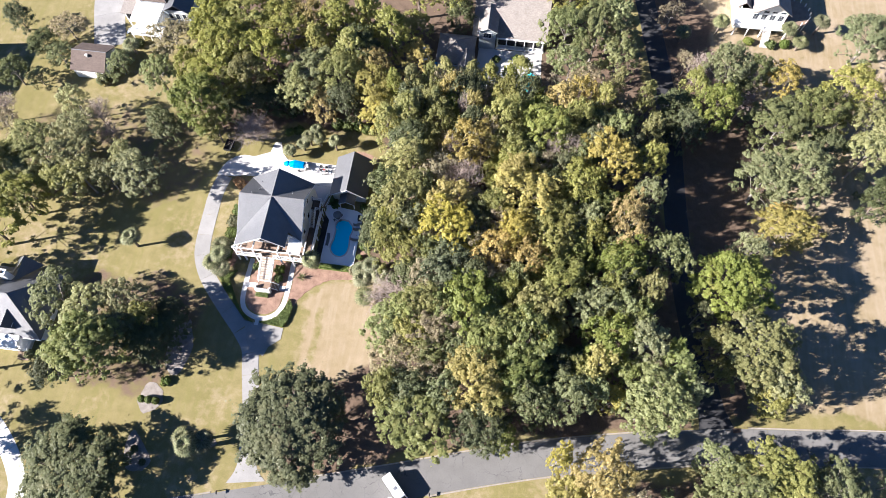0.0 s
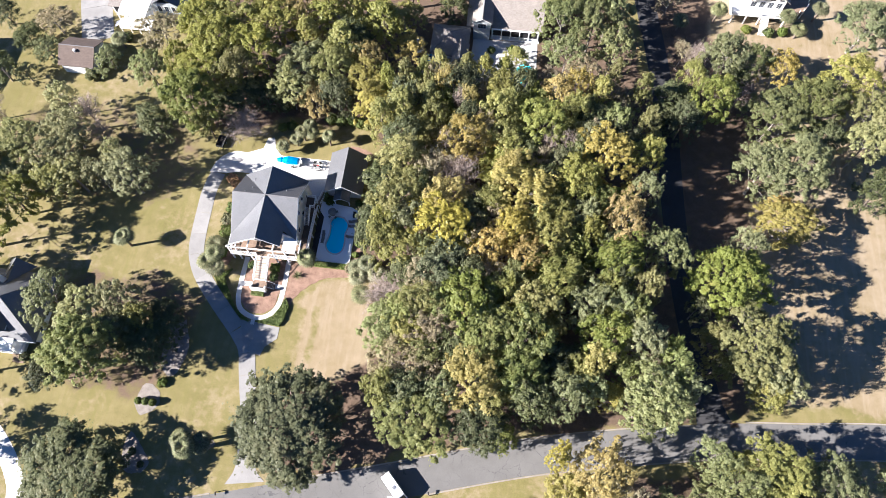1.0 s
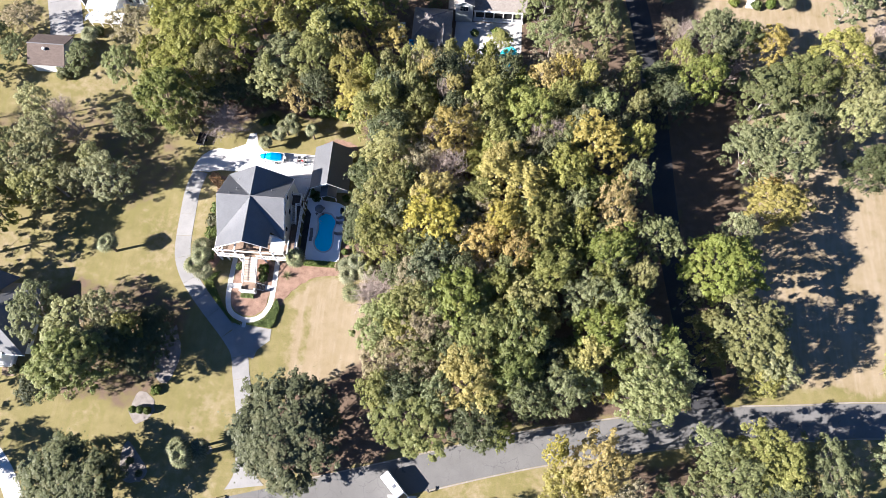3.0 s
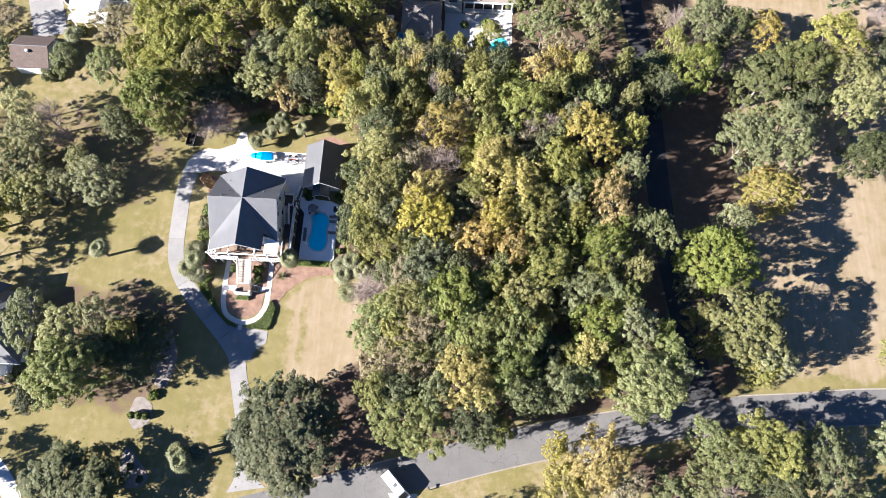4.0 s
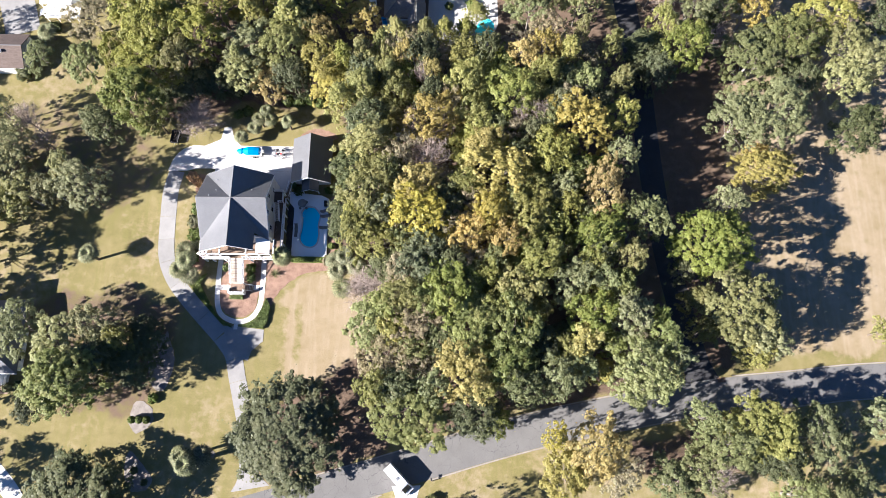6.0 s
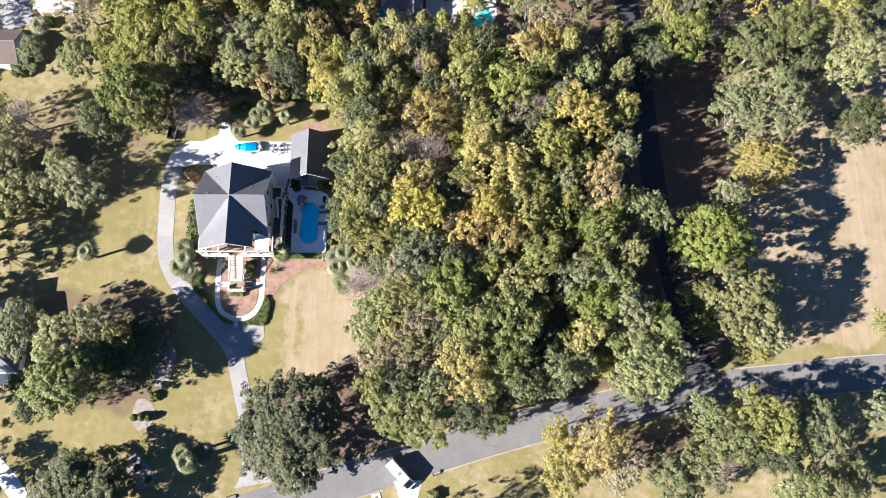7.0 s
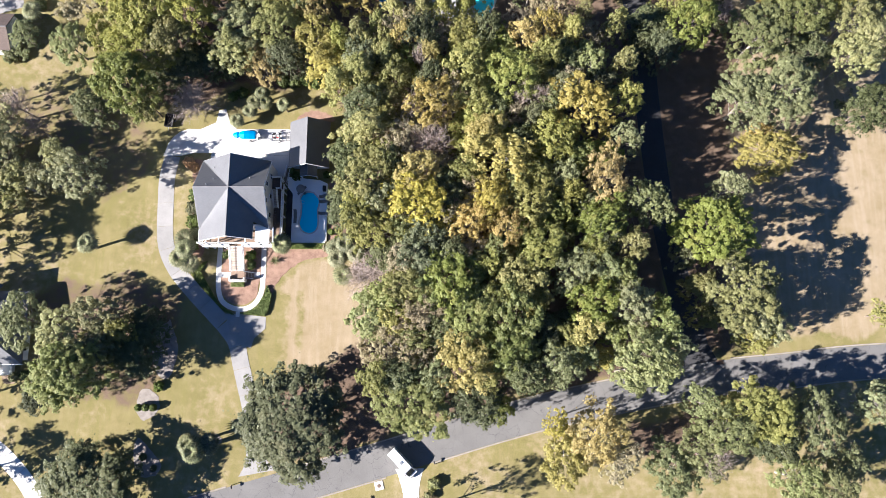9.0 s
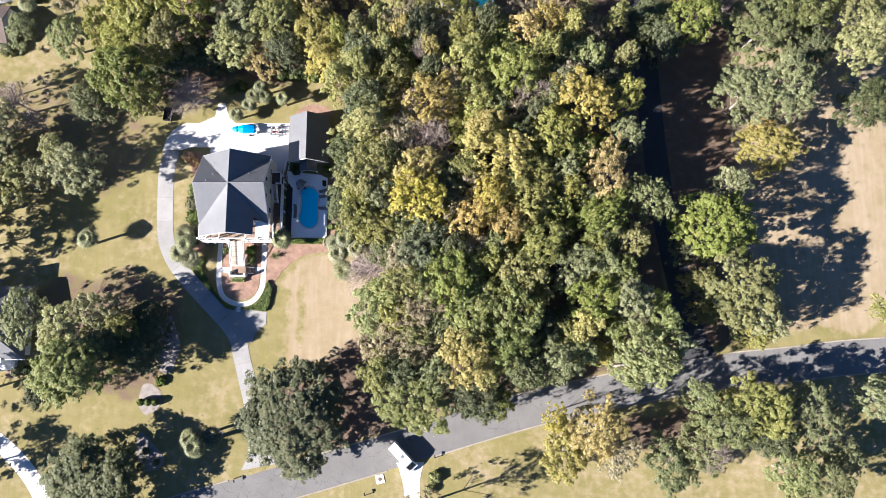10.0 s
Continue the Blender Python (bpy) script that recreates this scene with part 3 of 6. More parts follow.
slabs(walkway, smooth_line([(-49.9, 55.6), (-50.0, 50), (-49.7, 45.8), (-48.4, 43.4), (-45.4, 42.2), (-42.6, 42.9), (-40.9, 45.5), (-40.6, 49.5), (-40.7, 55.6)], 0.6), 1.05, 4.0, -0.05, 0.07, M_WALK, 0.03)
part("slab", boxed(-45.9, -45.1, 40.6, 41.66, -0.05, 0.06), M_WALK, walkway)
part("slab", boxed(-49.45, -47.2, 48.9, 50.0, -0.05, 0.068), M_WALK, walkway)
part("slab", boxed(-43.9, -41.25, 48.9, 50.0, -0.05, 0.068), M_WALK, walkway)
west_drive = tagged(new("neighbour_driveway"), "bright concrete driveway of the neighbouring house", "driveway", kind="structure")
slabs(west_drive, smooth_line([(-82.6, 1.0), (-83.2, 3.6), (-85.2, 6.8), (-88.2, 10.2), (-92.6, 14.0), (-98, 17), (-106, 20)], 1.0), 3.3, 4.5, -0.1, 0.05, M_WALK)
south_drive = tagged(new("van_driveway"), "bright concrete drive mouth opening on the street", "driveway", kind="structure")
slabs(south_drive, smooth_line([(-9.3, 10.4), (-9.2, 8), (-8.9, 4), (-8.5, -1), (-8, -8), (-7, -18)], 0.7), lambda t: 3.1 + 2.6 * max(0, 1 - t * 5) ** 2, 4.5, -0.1, 0.05, M_WALK)
north_drive = tagged(new("far_driveway"), "pale shaded driveway beside the far white house", "driveway", kind="structure")
slabs(north_drive, smooth_line([(-101.5, 109.5), (-103, 114), (-106.5, 124), (-109, 134), (-112, 150)], 1.2), 8.0, 5, -0.1, 0.05, M_CONCRETE)


def bed(name, outline, material, label, z=0.05):
    line = smooth_line(outline + outline[:1], 0.7)[:-1]
    return tagged(part(name, prism(bmesh.new(), [(p.x + 0.12 * math.sin(3.7 * p.y), p.y + 0.12 * math.sin(4.1 * p.x)) for p in line], -0.05, z), material), label, "garden bed", kind="structure")


bed("mulch_bed", [(-40.2, 55.6), (-39.9, 50), (-40.4, 45.5), (-39.4, 43), (-38.2, 46.6), (-36.2, 49.6), (-32.2, 52.5), (-27, 53.4), (-24.8, 53.6), (-26, 55.9), (-33, 56.2)], M_MULCH, "red-brown pine straw bed beside the lawn")
bed("island_bed", [(-49.2, 55.2), (-49.3, 47), (-48, 44.2), (-45.3, 43.1), (-42.9, 43.8), (-41.6, 46.2), (-41.4, 55.2)], M_MULCH, "pine straw bed inside the looping walk")
bed("topiary_bed", [(-65.3, 21.8), (-64.2, 25.8), (-61.2, 24.9), (-60.4, 21.8), (-63.3, 19.6)], M_PEBBLE, "grey mulched bed round clipped shrubs")
bed("shaded_bed", [(-65.0, 13.4), (-64.2, 16.2), (-61.2, 13.6), (-59.1, 10.9), (-60.2, 9.0), (-63.6, 9.0)], M_PEBBLE, "grey mulched bed in the shade of an oak")
bed("palm_bed", [(-51.6, 16.3), (-48.6, 17.0), (-47.2, 15.7), (-49.6, 14.0), (-51.4, 14.4)], M_PEBBLE, "grey mulched bed under a pair of palms")
bed("oak_bed", [(-59.5, 40), (-57.4, 34), (-59, 28), (-62, 30), (-62.5, 37)], M_PEBBLE, "grey mulched bed along the shaded lawn")
bed("garage_bed", [(-35.2, 82.3), (-27.5, 83.2), (-27.0, 84.6), (-31, 86), (-34.4, 84.8)], M_MULCH, "pine straw bed behind the garage")
bed("pool_bed", [(-27.3, 69.5), (-27.2, 57), (-26.0, 56.2), (-25.2, 62), (-25.6, 70)], M_MULCH, "pine straw bed beside the pool terrace")
bed("deck_bed", [(-36.3, 55.4), (-35.05, 55.4), (-35.05, 66.9), (-36.3, 67.4)], M_DARKBED, "dark mulch bed between side deck and pool terrace")
bed("west_wall_bed", [(-58.4, 54.6), (-56.2, 52.6), (-53.0, 55.6), (-53.2, 71), (-54.6, 74.4), (-57.2, 74), (-56.4, 66)], M_MULCH, "pine straw bed along the house wall")

# ---- pool terrace ----
DECK_Z = 0.5
POOL = smooth_line([(-30.6, 67.1), (-32.2, 67.2), (-33.2, 66.0), (-32.9, 64.4), (-33.0, 62.3), (-33.3, 60.4), (-32.5, 58.9), (-31.0, 58.4), (-29.8, 59.2), (-29.5, 61.1), (-29.7, 63.2), (-29.4, 65.5), (-30.6, 67.1)], 0.35)[:-1]
terrace = tagged(new("pool_terrace"), "raised pale concrete terrace round the pool", "terrace", kind="structure")
OUT = [(-35.0, 56.4), (-27.5, 56.4), (-27.6, 69.2), (-29.2, 70.0), (-36.15, 70.75), (-36.15, 68.4), (-35.0, 67.0)]


def ring_slab(bm, outer, hole, z0, z1):
    """A slab with an opening: both outlines counter-clockwise."""
    edges = []
    for pts in (outer, hole):
        vs = [bm.verts.new((x, y, z1)) for x, y in pts]
        edges += [bm.edges.new((vs[i], vs[(i + 1) % len(vs)])) for i in range(len(vs))]
    got = bmesh.ops.triangle_fill(bm, edges=edges, use_beauty=True)
    faces = [f for f in got["geom"] if isinstance(f, bmesh.types.BMFace)]
    ext = bmesh.ops.extrude_face_region(bm, geom=faces)
    bmesh.ops.translate(bm, verts=[v for v in ext["geom"] if isinstance(v, bmesh.types.BMVert)], vec=(0, 0, z0 - z1))
    bmesh.ops.recalc_face_normals(bm, faces=bm.faces)
    return bm


def grown(points, d):
    out = []
    k = len(points)
    for i, p in enumerate(points):
        t = points[(i + 1) % k] - points[i - 1]
        nrm = Vector((t.y, -t.x)).normalized()
        out.append((p.x + nrm.x * d, p.y + nrm.y * d))
    return out


part("deck_slab", ring_slab(bmesh.new(), OUT, grown(POOL, 0.3), -0.1, DECK_Z), M_POOLDECK, terrace)
part("south_wall", boxed(-35.0, -27.5, 56.15, 56.39, -0.1, DECK_Z + 0.06), M_WHITE, terrace)
pool = thing("swimming_pool", pose(0, 0, 0), "kidney-shaped swimming pool with bright blue water", "pool", kind="")
coping = bmesh.new()
ring_slab(coping, grown(POOL, 0.3), grown(POOL, 0.0), DECK_Z - 0.25, DECK_Z + 0.05)
part("coping", coping, M_WALK, pool)
bm = bmesh.new()
top, low = [bm.verts.new((x, y, DECK_Z - 0.25)) for x, y in grown(POOL, 0.004)], [bm.verts.new((x, y, DECK_Z - 0.48)) for x, y in grown(POOL, -0.12)]
for i in range(len(top)):
    j = (i + 1) % len(top)
    bm.faces.new((top[j], top[i], low[i], low[j]))
bm.faces.new(low)
part("basin", bm, M_POOL, pool, "blue plastered basin")
bm = bmesh.new()
bm.faces.new([bm.verts.new((x, y, DECK_Z - 0.12)) for x, y in grown(POOL, 0.002)])
part("water", bm, M_WATER, pool, "clear still water")

# ---- main house ----
house = thing("house", pose(0, 0, 0), "cream two-storey raised house with a grey four-gabled shingle roof", "house")
HX0, HX1, HY0, HY1 = -52.0, -38.6, 58.4, 72.0
CX, CY, EAVE, RIDGE = -45.3, 65.4, 6.6, 11.8


def gabled_wall(parent, a, b, z0, eave, peak, thick, name="wall"):
    """A wall from a to b with a gable above; thickness inward, on its left."""
    a, b = Vector((*a, 0)), Vector((*b, 0))
    d = (b - a).normalized()
    n = Vector((-d.y, d.x, 0)) * thick
    prof = [(a, z0), (b, z0), (b, eave), ((a + b) / 2, peak), (a, eave)]
    bm = bmesh.new()
    out = [bm.verts.new(p + Vector((0, 0, z))) for p, z in prof]
    inn = [bm.verts.new(p + n + Vector((0, 0, z))) for p, z in prof]
    bm.faces.new(out)
    bm.faces.new(inn[::-1])
    for i in range(5):
        bm.faces.new((out[(i + 1) % 5], out[i], inn[i], inn[(i + 1) % 5]))
    bmesh.ops.recalc_face_normals(bm, faces=bm.faces)
    return part(name, bm, M_SIDING, parent)


gabled_wall(house, (HX0, HY0), (HX1, HY0), 0, EAVE - 0.3, RIDGE - 0.35, 0.25)
gabled_wall(house, (HX1, HY0 + 0.25), (HX1, HY1 - 0.25), 0, EAVE - 0.3, RIDGE - 0.35, 0.25)
gabled_wall(house, (HX1, HY1), (HX0, HY1), 0, EAVE - 0.3, RIDGE - 0.35, 0.25)
gabled_wall(house, (HX0, HY1 - 0.25), (HX0, HY0 + 0.25), 0, EAVE - 0.3, RIDGE - 0.35, 0.25)
# four gables meet at the middle; the valleys run out to the corners
W, E, S, N = -52.35, -38.3, 55.5, 72.3
S0 = 58.0
apex = (CX, CY, RIDGE)
corner = {"sw": (W, S0, EAVE), "se": (E, S0, EAVE), "ne": (E, N, EAVE), "nw": (W, N, EAVE)}
peak = {"s": (CX, S, RIDGE - 0.1), "n": (CX, N, RIDGE - 0.1), "e": (E, CY, RIDGE - 0.1), "w": (W, CY, RIDGE - 0.1)}
sw2, se2 = (W, S, EAVE), (-40.9, S, EAVE + 1.93)
roof_slope(house, [apex, corner["sw"], sw2, peak["s"]], M_ROOF)
roof_slope(house, [apex, peak["s"], se2, (-40.9, S0 + 1.0, EAVE + 1.93), corner["se"]], M_ROOF)
for k, q in (("se", "e"), ("ne", "n"), ("nw", "w")):
    nxt = {"se": "ne", "ne": "nw", "nw": "sw"}[k]
    roof_slope(house, [apex, corner[k], peak[q]], M_ROOF)
    roof_slope(house, [apex, peak[q], corner[nxt]], M_ROOF)
for p in peak.values():
    part("ridge_cap", rod(bmesh.new(), (apex[0], apex[1], apex[2] + 0.03), (p[0], p[1], p[2] + 0.03), 0.11), M_RIDGE, house)
for p in corner.values():
    part("valley_flashing", rod(bmesh.new(), (apex[0], apex[1], apex[2] + 0.01), (p[0], p[1], p[2] + 0.01), 0.07), M_RIDGE, house)
# white rake boards along the gables
for p, a, b in ((peak["n"], corner["ne"], corner["nw"]), (peak["e"], corner["se"], corner["ne"]), (peak["w"], corner["sw"], corner["nw"]), (peak["s"], sw2, se2)):
    for q in (a, b):
        bm = bmesh.new()
        rod(bm, Vector(p) + Vector((0, 0, -0.16)), Vector(q) + Vector((0, 0, -0.16)), 0.11, sides=4)
        part("rake_board", bm, M_RIDGE if p is peak["w"] else M_WHITE, house)
for x, y in ((-49.3, 70.2), (-48.8, 67.4), (-41.6, 67.6), (-49.8, 65.9)):
    z = RIDGE - 0.1 - (RIDGE - EAVE) / 7.0 * (min(abs(x - CX), abs(y - CY)))
    part("vent_pipe", rod(bmesh.new(), (x, y, z - 0.2), (x, y, z + 0.45), 0.09, sides=8), M_STEEL, house)
for y in (61.2, 65.2, 69.4):
    window(house, (HX1, y, 4.2), 0, 1.0, 1.6)
for y in (63.6, 67.0):
    window(house, (HX1, y, 7.6), 0, 0.9, 1.4)
window(house, (HX1, 65.3, 9.2), 0, 0.6, 0.9, (1, 1))
for y in (61, 65.2, 69.4):
    window(house, (HX0, y, 4.2), 180, 1.0, 1.6)
    window(house, (HX0, y, 1.0), 180, 1.0, 1.4)
for x in (-50, -47.6, -43, -40.6):
    window(house, (x, HY0, 4.0), 270, 1.1, 2.0)
    window(house, (x, HY0, 0.8), 270, 1.1, 1.5)
for x in (-50, -46.5, -43.4, -40.4):
    window(house, (x, HY1, 4.2), 90, 1.0, 1.6)
door = part("door", boxed(-45.9, -44.7, HY0 - 0.06, HY0 - 0.002, 3.25, 5.4), M_DECK, house, "brown panelled front door")
part("handle", boxed(-44.9, -44.84, HY0 - 0.12, HY0 - 0.06, 4.2, 4.4), M_STEEL, door)
for x in (-50.6, -47.2):
    gd = part("garage_door", boxed(x, x + 2.6, HY1 + 0.002, HY1 + 0.05, 0.05, 2.3), M_WHITE, house)
# front porch on posts, with its white rails
FL = 3.2
for i in range(11):
    y0 = 54.95 + i * 0.31
    part("porch_board", boxed(-52.7, -36.7, y0, y0 + 0.295, FL - 0.05, FL), M_DECK, house)
for i in range(30):
    y0 = 58.42 + i * 0.33
    part("side_board", boxed(-38.25, -36.45, y0, y0 + 0.31, FL - 0.05, FL), M_DECK_SHADED, house)
part("porch_beam", boxed(-52.8, -36.6, 54.82, 54.94, FL - 0.35, FL + 0.02), M_WHITE, house)
part("porch_beam", boxed(-36.44, -36.27, 54.95, 68.4, FL - 0.35, FL + 0.02), M_WHITE, house)
for x in (-52.6, -51.0, -48.4, -43.0, -40.4, -37.0):
    part("porch_post", boxed(x - 0.14, x + 0.14, 54.97, 55.25, 0, FL - 0.06), M_WHITE, house)
    if x < -40:
        part("porch_column", boxed(x - 0.12, x + 0.12, 54.99, 55.23, FL, EAVE + 0.1), M_WHITE, house)
for y in (58.6, 61.8, 65.0, 68.2):
    part("porch_post", boxed(-36.7, -36.47, y - 0.12, y + 0.12, 0, FL - 0.06), M_WHITE, house)
part("porch_header", boxed(-52.9, -38.2, 55.0, 55.22, EAVE - 0.5, EAVE - 0.24), M_WHITE, house)
part("rail_cap", boxed(-52.75, -46.9, 55.0, 55.2, FL + 1.0, FL + 1.08), M_WHITE, house)
part("rail_cap", boxed(-44.3, -36.75, 55.0, 55.2, FL + 1.0, FL + 1.08), M_WHITE, house)
for x in (-52.4, -51.0, -48.4, -43.0, -37.4):
    part("porch_rafter", boxed(x - 0.12, x + 0.12, 55.31, 58.35, EAVE - 0.55, EAVE - 0.3), M_WHITE, house)
railing(house, (-52.7, 55.1), (-46.95, 55.1), FL)
railing(house, (-44.25, 55.1), (-36.8, 55.1), FL)
railing(house, (-52.7, 55.1), (-52.7, 58.2), FL)
railing(house, (-36.45, 55.3), (-36.45, 66.6), FL)
# white balcony roof set in the south-east corner
roof_slope(house, [(-40.85, 55.3, 6.9), (-38.1, 55.3, 6.35), (-38.1, 58.6, 6.35), (-40.85, 58.6, 6.9)], M_WHITE, "balcony_roof", 0.14)
for x, y in ((-40.6, 55.45), (-38.3, 55.45)):
    part("balcony_post", boxed(x - 0.1, x + 0.1, y - 0.1, y + 0.1, FL, 6.3), M_WHITE, house)
# a raised landing over the side deck, with white rails
for i in range(8):
    part("landing_board", boxed(-38.3, -36.3, 66.7 + i * 0.3, 66.7 + i * 0.3 + 0.285, 5.14, 5.2), M_DECK_SHADED, house)
for p, q in (((-38.25, 69.1), (-36.3, 69.1)), ((-36.3, 69.1), (-36.3, 66.7)), ((-37.2, 66.7), (-36.3, 66.7))):
    railing(house, p, q, 5.2)
    part("rail_cap", boxed(min(p[0], q[0]) - 0.07, max(p[0], q[0]) + 0.07, min(p[1], q[1]) - 0.07, max(p[1], q[1]) + 0.07, 6.2, 6.27), M_WHITE, house)
for x, y in ((-36.4, 66.8), (-36.4, 69.0)):
    part("landing_post", boxed(x - 0.08, x + 0.08, y - 0.08, y + 0.08, 0.0, 5.13), M_WHITE, house)
part("rail_cap", boxed(-36.55, -36.35, 55.3, 66.6, 4.22, 4.3), M_WHITE, house)
deck_stairs = thing("deck_stairs", pose(0, 0, 0), "white stairs from the side deck to the raised landing", "stairs")
flight(deck_stairs, -38.1, -37.3, 63.2, 66.6, 3.25, 5.15, "y", M_STAIR)
for x in (-38.15, -37.25):
    bm = rod(bmesh.new(), (x, 63.1, 4.15), (x, 66.6, 6.1), 0.07, sides=4)
    rod(bm, (x, 63.1, 3.25), (x, 66.6, 5.1), 0.08, sides=4)
    for i in range(9):
        y = 63.2 + i * 0.4
        z = 3.25 + 1.9 * (y - 63.1) / 3.5
        box(bm, x - 0.025, x + 0.025, y - 0.025, y + 0.025, z, z + 0.95)
    part("side_rail", bm, M_WHITE, deck_stairs)

stairs = thing("front_stairs", pose(0, 0, 0), "broad timber front stairs with white side rails", "stairs")
flight(stairs, -46.8, -44.4, 50.0, 55.0, 1.3, 3.15, "y", M_STAIR)
for x in (-46.95, -44.25):
    bm = bmesh.new()
    for dz, t in ((0.0, 0.12), (0.95, 0.1)):
        rod(bm, (x, 49.9, 1.2 + dz), (x, 54.9, 3.1 + dz), t, sides=4)
    for i in range(18):
        y = 50.0 + i * 0.285
        z = 1.2 + 1.9 * (y - 49.9) / 5.0
        box(bm, x - 0.03, x + 0.03, y - 0.03, y + 0.03, z, z + 0.95)
    part("side_rail", bm, M_WHITE, stairs)
for i in range(7):
    part("landing_board", boxed(-47.0, -44.2, 48.2 + i * 0.25, 48.2 + i * 0.25 + 0.235, 1.24, 1.3), M_DECK, stairs)
part("landing_base", boxed(-46.9, -44.3, 48.25, 49.9, 0, 1.235), M_WHITE, stairs)
for x0, x1, y0, y1 in ((-47.2, -44.0, 47.85, 48.15), (-47.25, -46.98, 48.15, 49.0), (-44.22, -43.95, 48.15, 48.5)):
    part("parapet", boxed(x0, x1, y0, y1, 0, 2.1), M_WHITE, stairs)
flight(stairs, -42.4, -44.2, 48.6, 49.8, 0.05, 1.25, "x")
for y in (48.55, 49.85):
    part("side_rail", rod(bmesh.new(), (-42.4, y, 0.95), (-44.1, y, 2.2), 0.06, sides=4), M_WHITE, stairs)
side_stairs = thing("side_stairs", pose(0, 0, 0), "white-railed timber stairs from side deck to terrace", "stairs")
flight(side_stairs, -36.4, -35.7, 73.2, 68.5, 0.1, 3.1, "y")
for x in (-36.5, -35.6):
    bm = rod(bmesh.new(), (x, 73.2, 1.0), (x, 68.5, 4.05), 0.06, sides=4)
    for i in range(12):
        y = 73.1 - i * 0.4
        z = 0.1 + 3.0 * (73.2 - y) / 4.7
        box(bm, x - 0.025, x + 0.025, y - 0.025, y + 0.025, z, z + 0.9)
    part("side_rail", bm, M_WHITE, side_stairs)

# ---- pool house ----
pool_house = thing("pool_house", pose(0, 0, 0), "cream garage with a steep dark grey gable roof", "garage")
part("wall", boxed(-35.1, -27.6, 72.7, 72.95, 0, 2.8), M_SIDING, pool_house)
part("wall", boxed(-35.1, -27.6, 81.55, 81.8, 0, 2.8), M_SIDING, pool_house)
part("wall", boxed(-35.1, -34.85, 72.95, 81.55, 0, 2.8), M_SIDING, pool_house)
part("wall", boxed(-27.85, -27.6, 72.95, 81.55, 0, 2.8), M_SIDING, pool_house)
gabled_wall(pool_house, (-35.1, 72.69), (-27.6, 72.69), 2.75, 2.8, 5.6, 0.2, "gable")
gabled_wall(pool_house, (-27.6, 81.81), (-35.1, 81.81), 2.75, 2.8, 5.6, 0.2, "gable")
gable_roof(pool_house, -35.65, -27.05, 72.1, 82.3, 2.75, 5.95, M_ROOF)
for s in (-1, 1):
    part("rake_board", rod(bmesh.new(), (-31.35, 72.12, 5.75), (-31.35 + s * 4.3, 72.12, 2.55), 0.12, sides=4), M_WHITE, pool_house)
gable_roof(pool_house, -33.2, -29.6, 70.2, 73.2, 2.75, 3.75, M_ROOF_SLATE)
for s in (-1, 1):
    part("rake_board", rod(bmesh.new(), (-31.4, 70.22, 3.55), (-31.4 + s * 1.8, 70.22, 2.55), 0.09, sides=4), M_WHITE, pool_house)
    part("porch_post", boxed(-31.4 + s * 1.6 - 0.1, -31.4 + s * 1.6 + 0.1, 70.35, 70.55, 0.5, 2.7), M_WHITE, pool_house)
d2 = part("door", boxed(-31.9, -30.9, 72.6, 72.68, 0.55, 2.6), M_WHITE, pool_house)
part("handle", boxed(-31.1, -31.04, 72.55, 72.6, 1.5, 1.6), M_STEEL, d2)
for y in (74.2, 78.0):
    part("garage_door", boxed(-35.16, -35.104, y, y + 2.7, 0.05, 2.3), M_WHITE, pool_house)

# ---- neighbouring houses ----
def walls(parent, x0, x1, y0, y1, z1, material, t=0.22, z0=0):
    part("wall", boxed(x0, x1, y0, y0 + t, z0, z1), material, parent)
    part("wall", boxed(x0, x1, y1 - t, y1, z0, z1), material, parent)
    part("wall", boxed(x0, x0 + t, y0 + t, y1 - t, z0, z1), material, parent)
    part("wall", boxed(x1 - t, x1, y0 + t, y1 - t, z0, z1), material, parent)


west_house = thing("house", pose(0, 0, 0), "white house with a grey hipped shingle roof and dormers", "house")
walls(west_house, -109, -88.2, 31.6, 39.6, 3.3, M_WHITE)
hip_roof(west_house, -109.8, -87.4, 30.8, 45.6, 3.2, 8.2, M_ROOF)
walls(west_house, -100.6, -89.9, 39.7, 44.9, 3.3, M_WHITE)
for x in (-101.0, -94.6):
    roof_slope(west_house, [(x - 1.9, 32.2, 4.1), (x, 31.6, 6.3), (x, 36.4, 6.5)], M_ROOF_SLATE, "dormer_slope", 0.12)
    roof_slope(west_house, [(x, 31.6, 6.3), (x + 1.9, 32.2, 4.1), (x, 36.4, 6.5)], M_ROOF_SLATE, "dormer_slope", 0.12)
    part("dormer_wall", boxed(x - 1.3, x + 1.3, 32.3, 34.4, 3.4, 4.9), M_WHITE, west_house)
    window(west_house, (x, 32.3, 3.9), 270, 0.8, 0.9)
roof_slope(west_house, [(-97.4, 41.2, 5.6), (-95.4, 47.2, 6.8), (-97.4, 47.2, 5.2)], M_ROOF, "gable_slope", 0.14)
roof_slope(west_house, [(-95.4, 41.4, 6.8), (-92.6, 46.8, 3.6), (-95.4, 47.2, 6.8)], M_ROOF_SLATE, "gable_slope", 0.14)
ch = part("chimney", boxed(-98.2, -96.8, 41.8, 43.0, 3.0, 8.4), M_WHITE, west_house, "white chimney stack")
part("cap", boxed(-98.35, -96.65, 41.65, 43.15, 8.4, 8.6), M_WHITE, ch)
part("flue", boxed(-97.8, -97.2, 42.1, 42.7, 8.6, 8.8), M_BLACK, ch)
for x in (-104, -99, -94, -90.5):
    window(west_house, (x, 31.6, 1.0), 270, 1.0, 1.5)
for y in (34.0, 37.6):
    window(west_house, (-88.2, y, 1.0), 0, 1.0, 1.5)
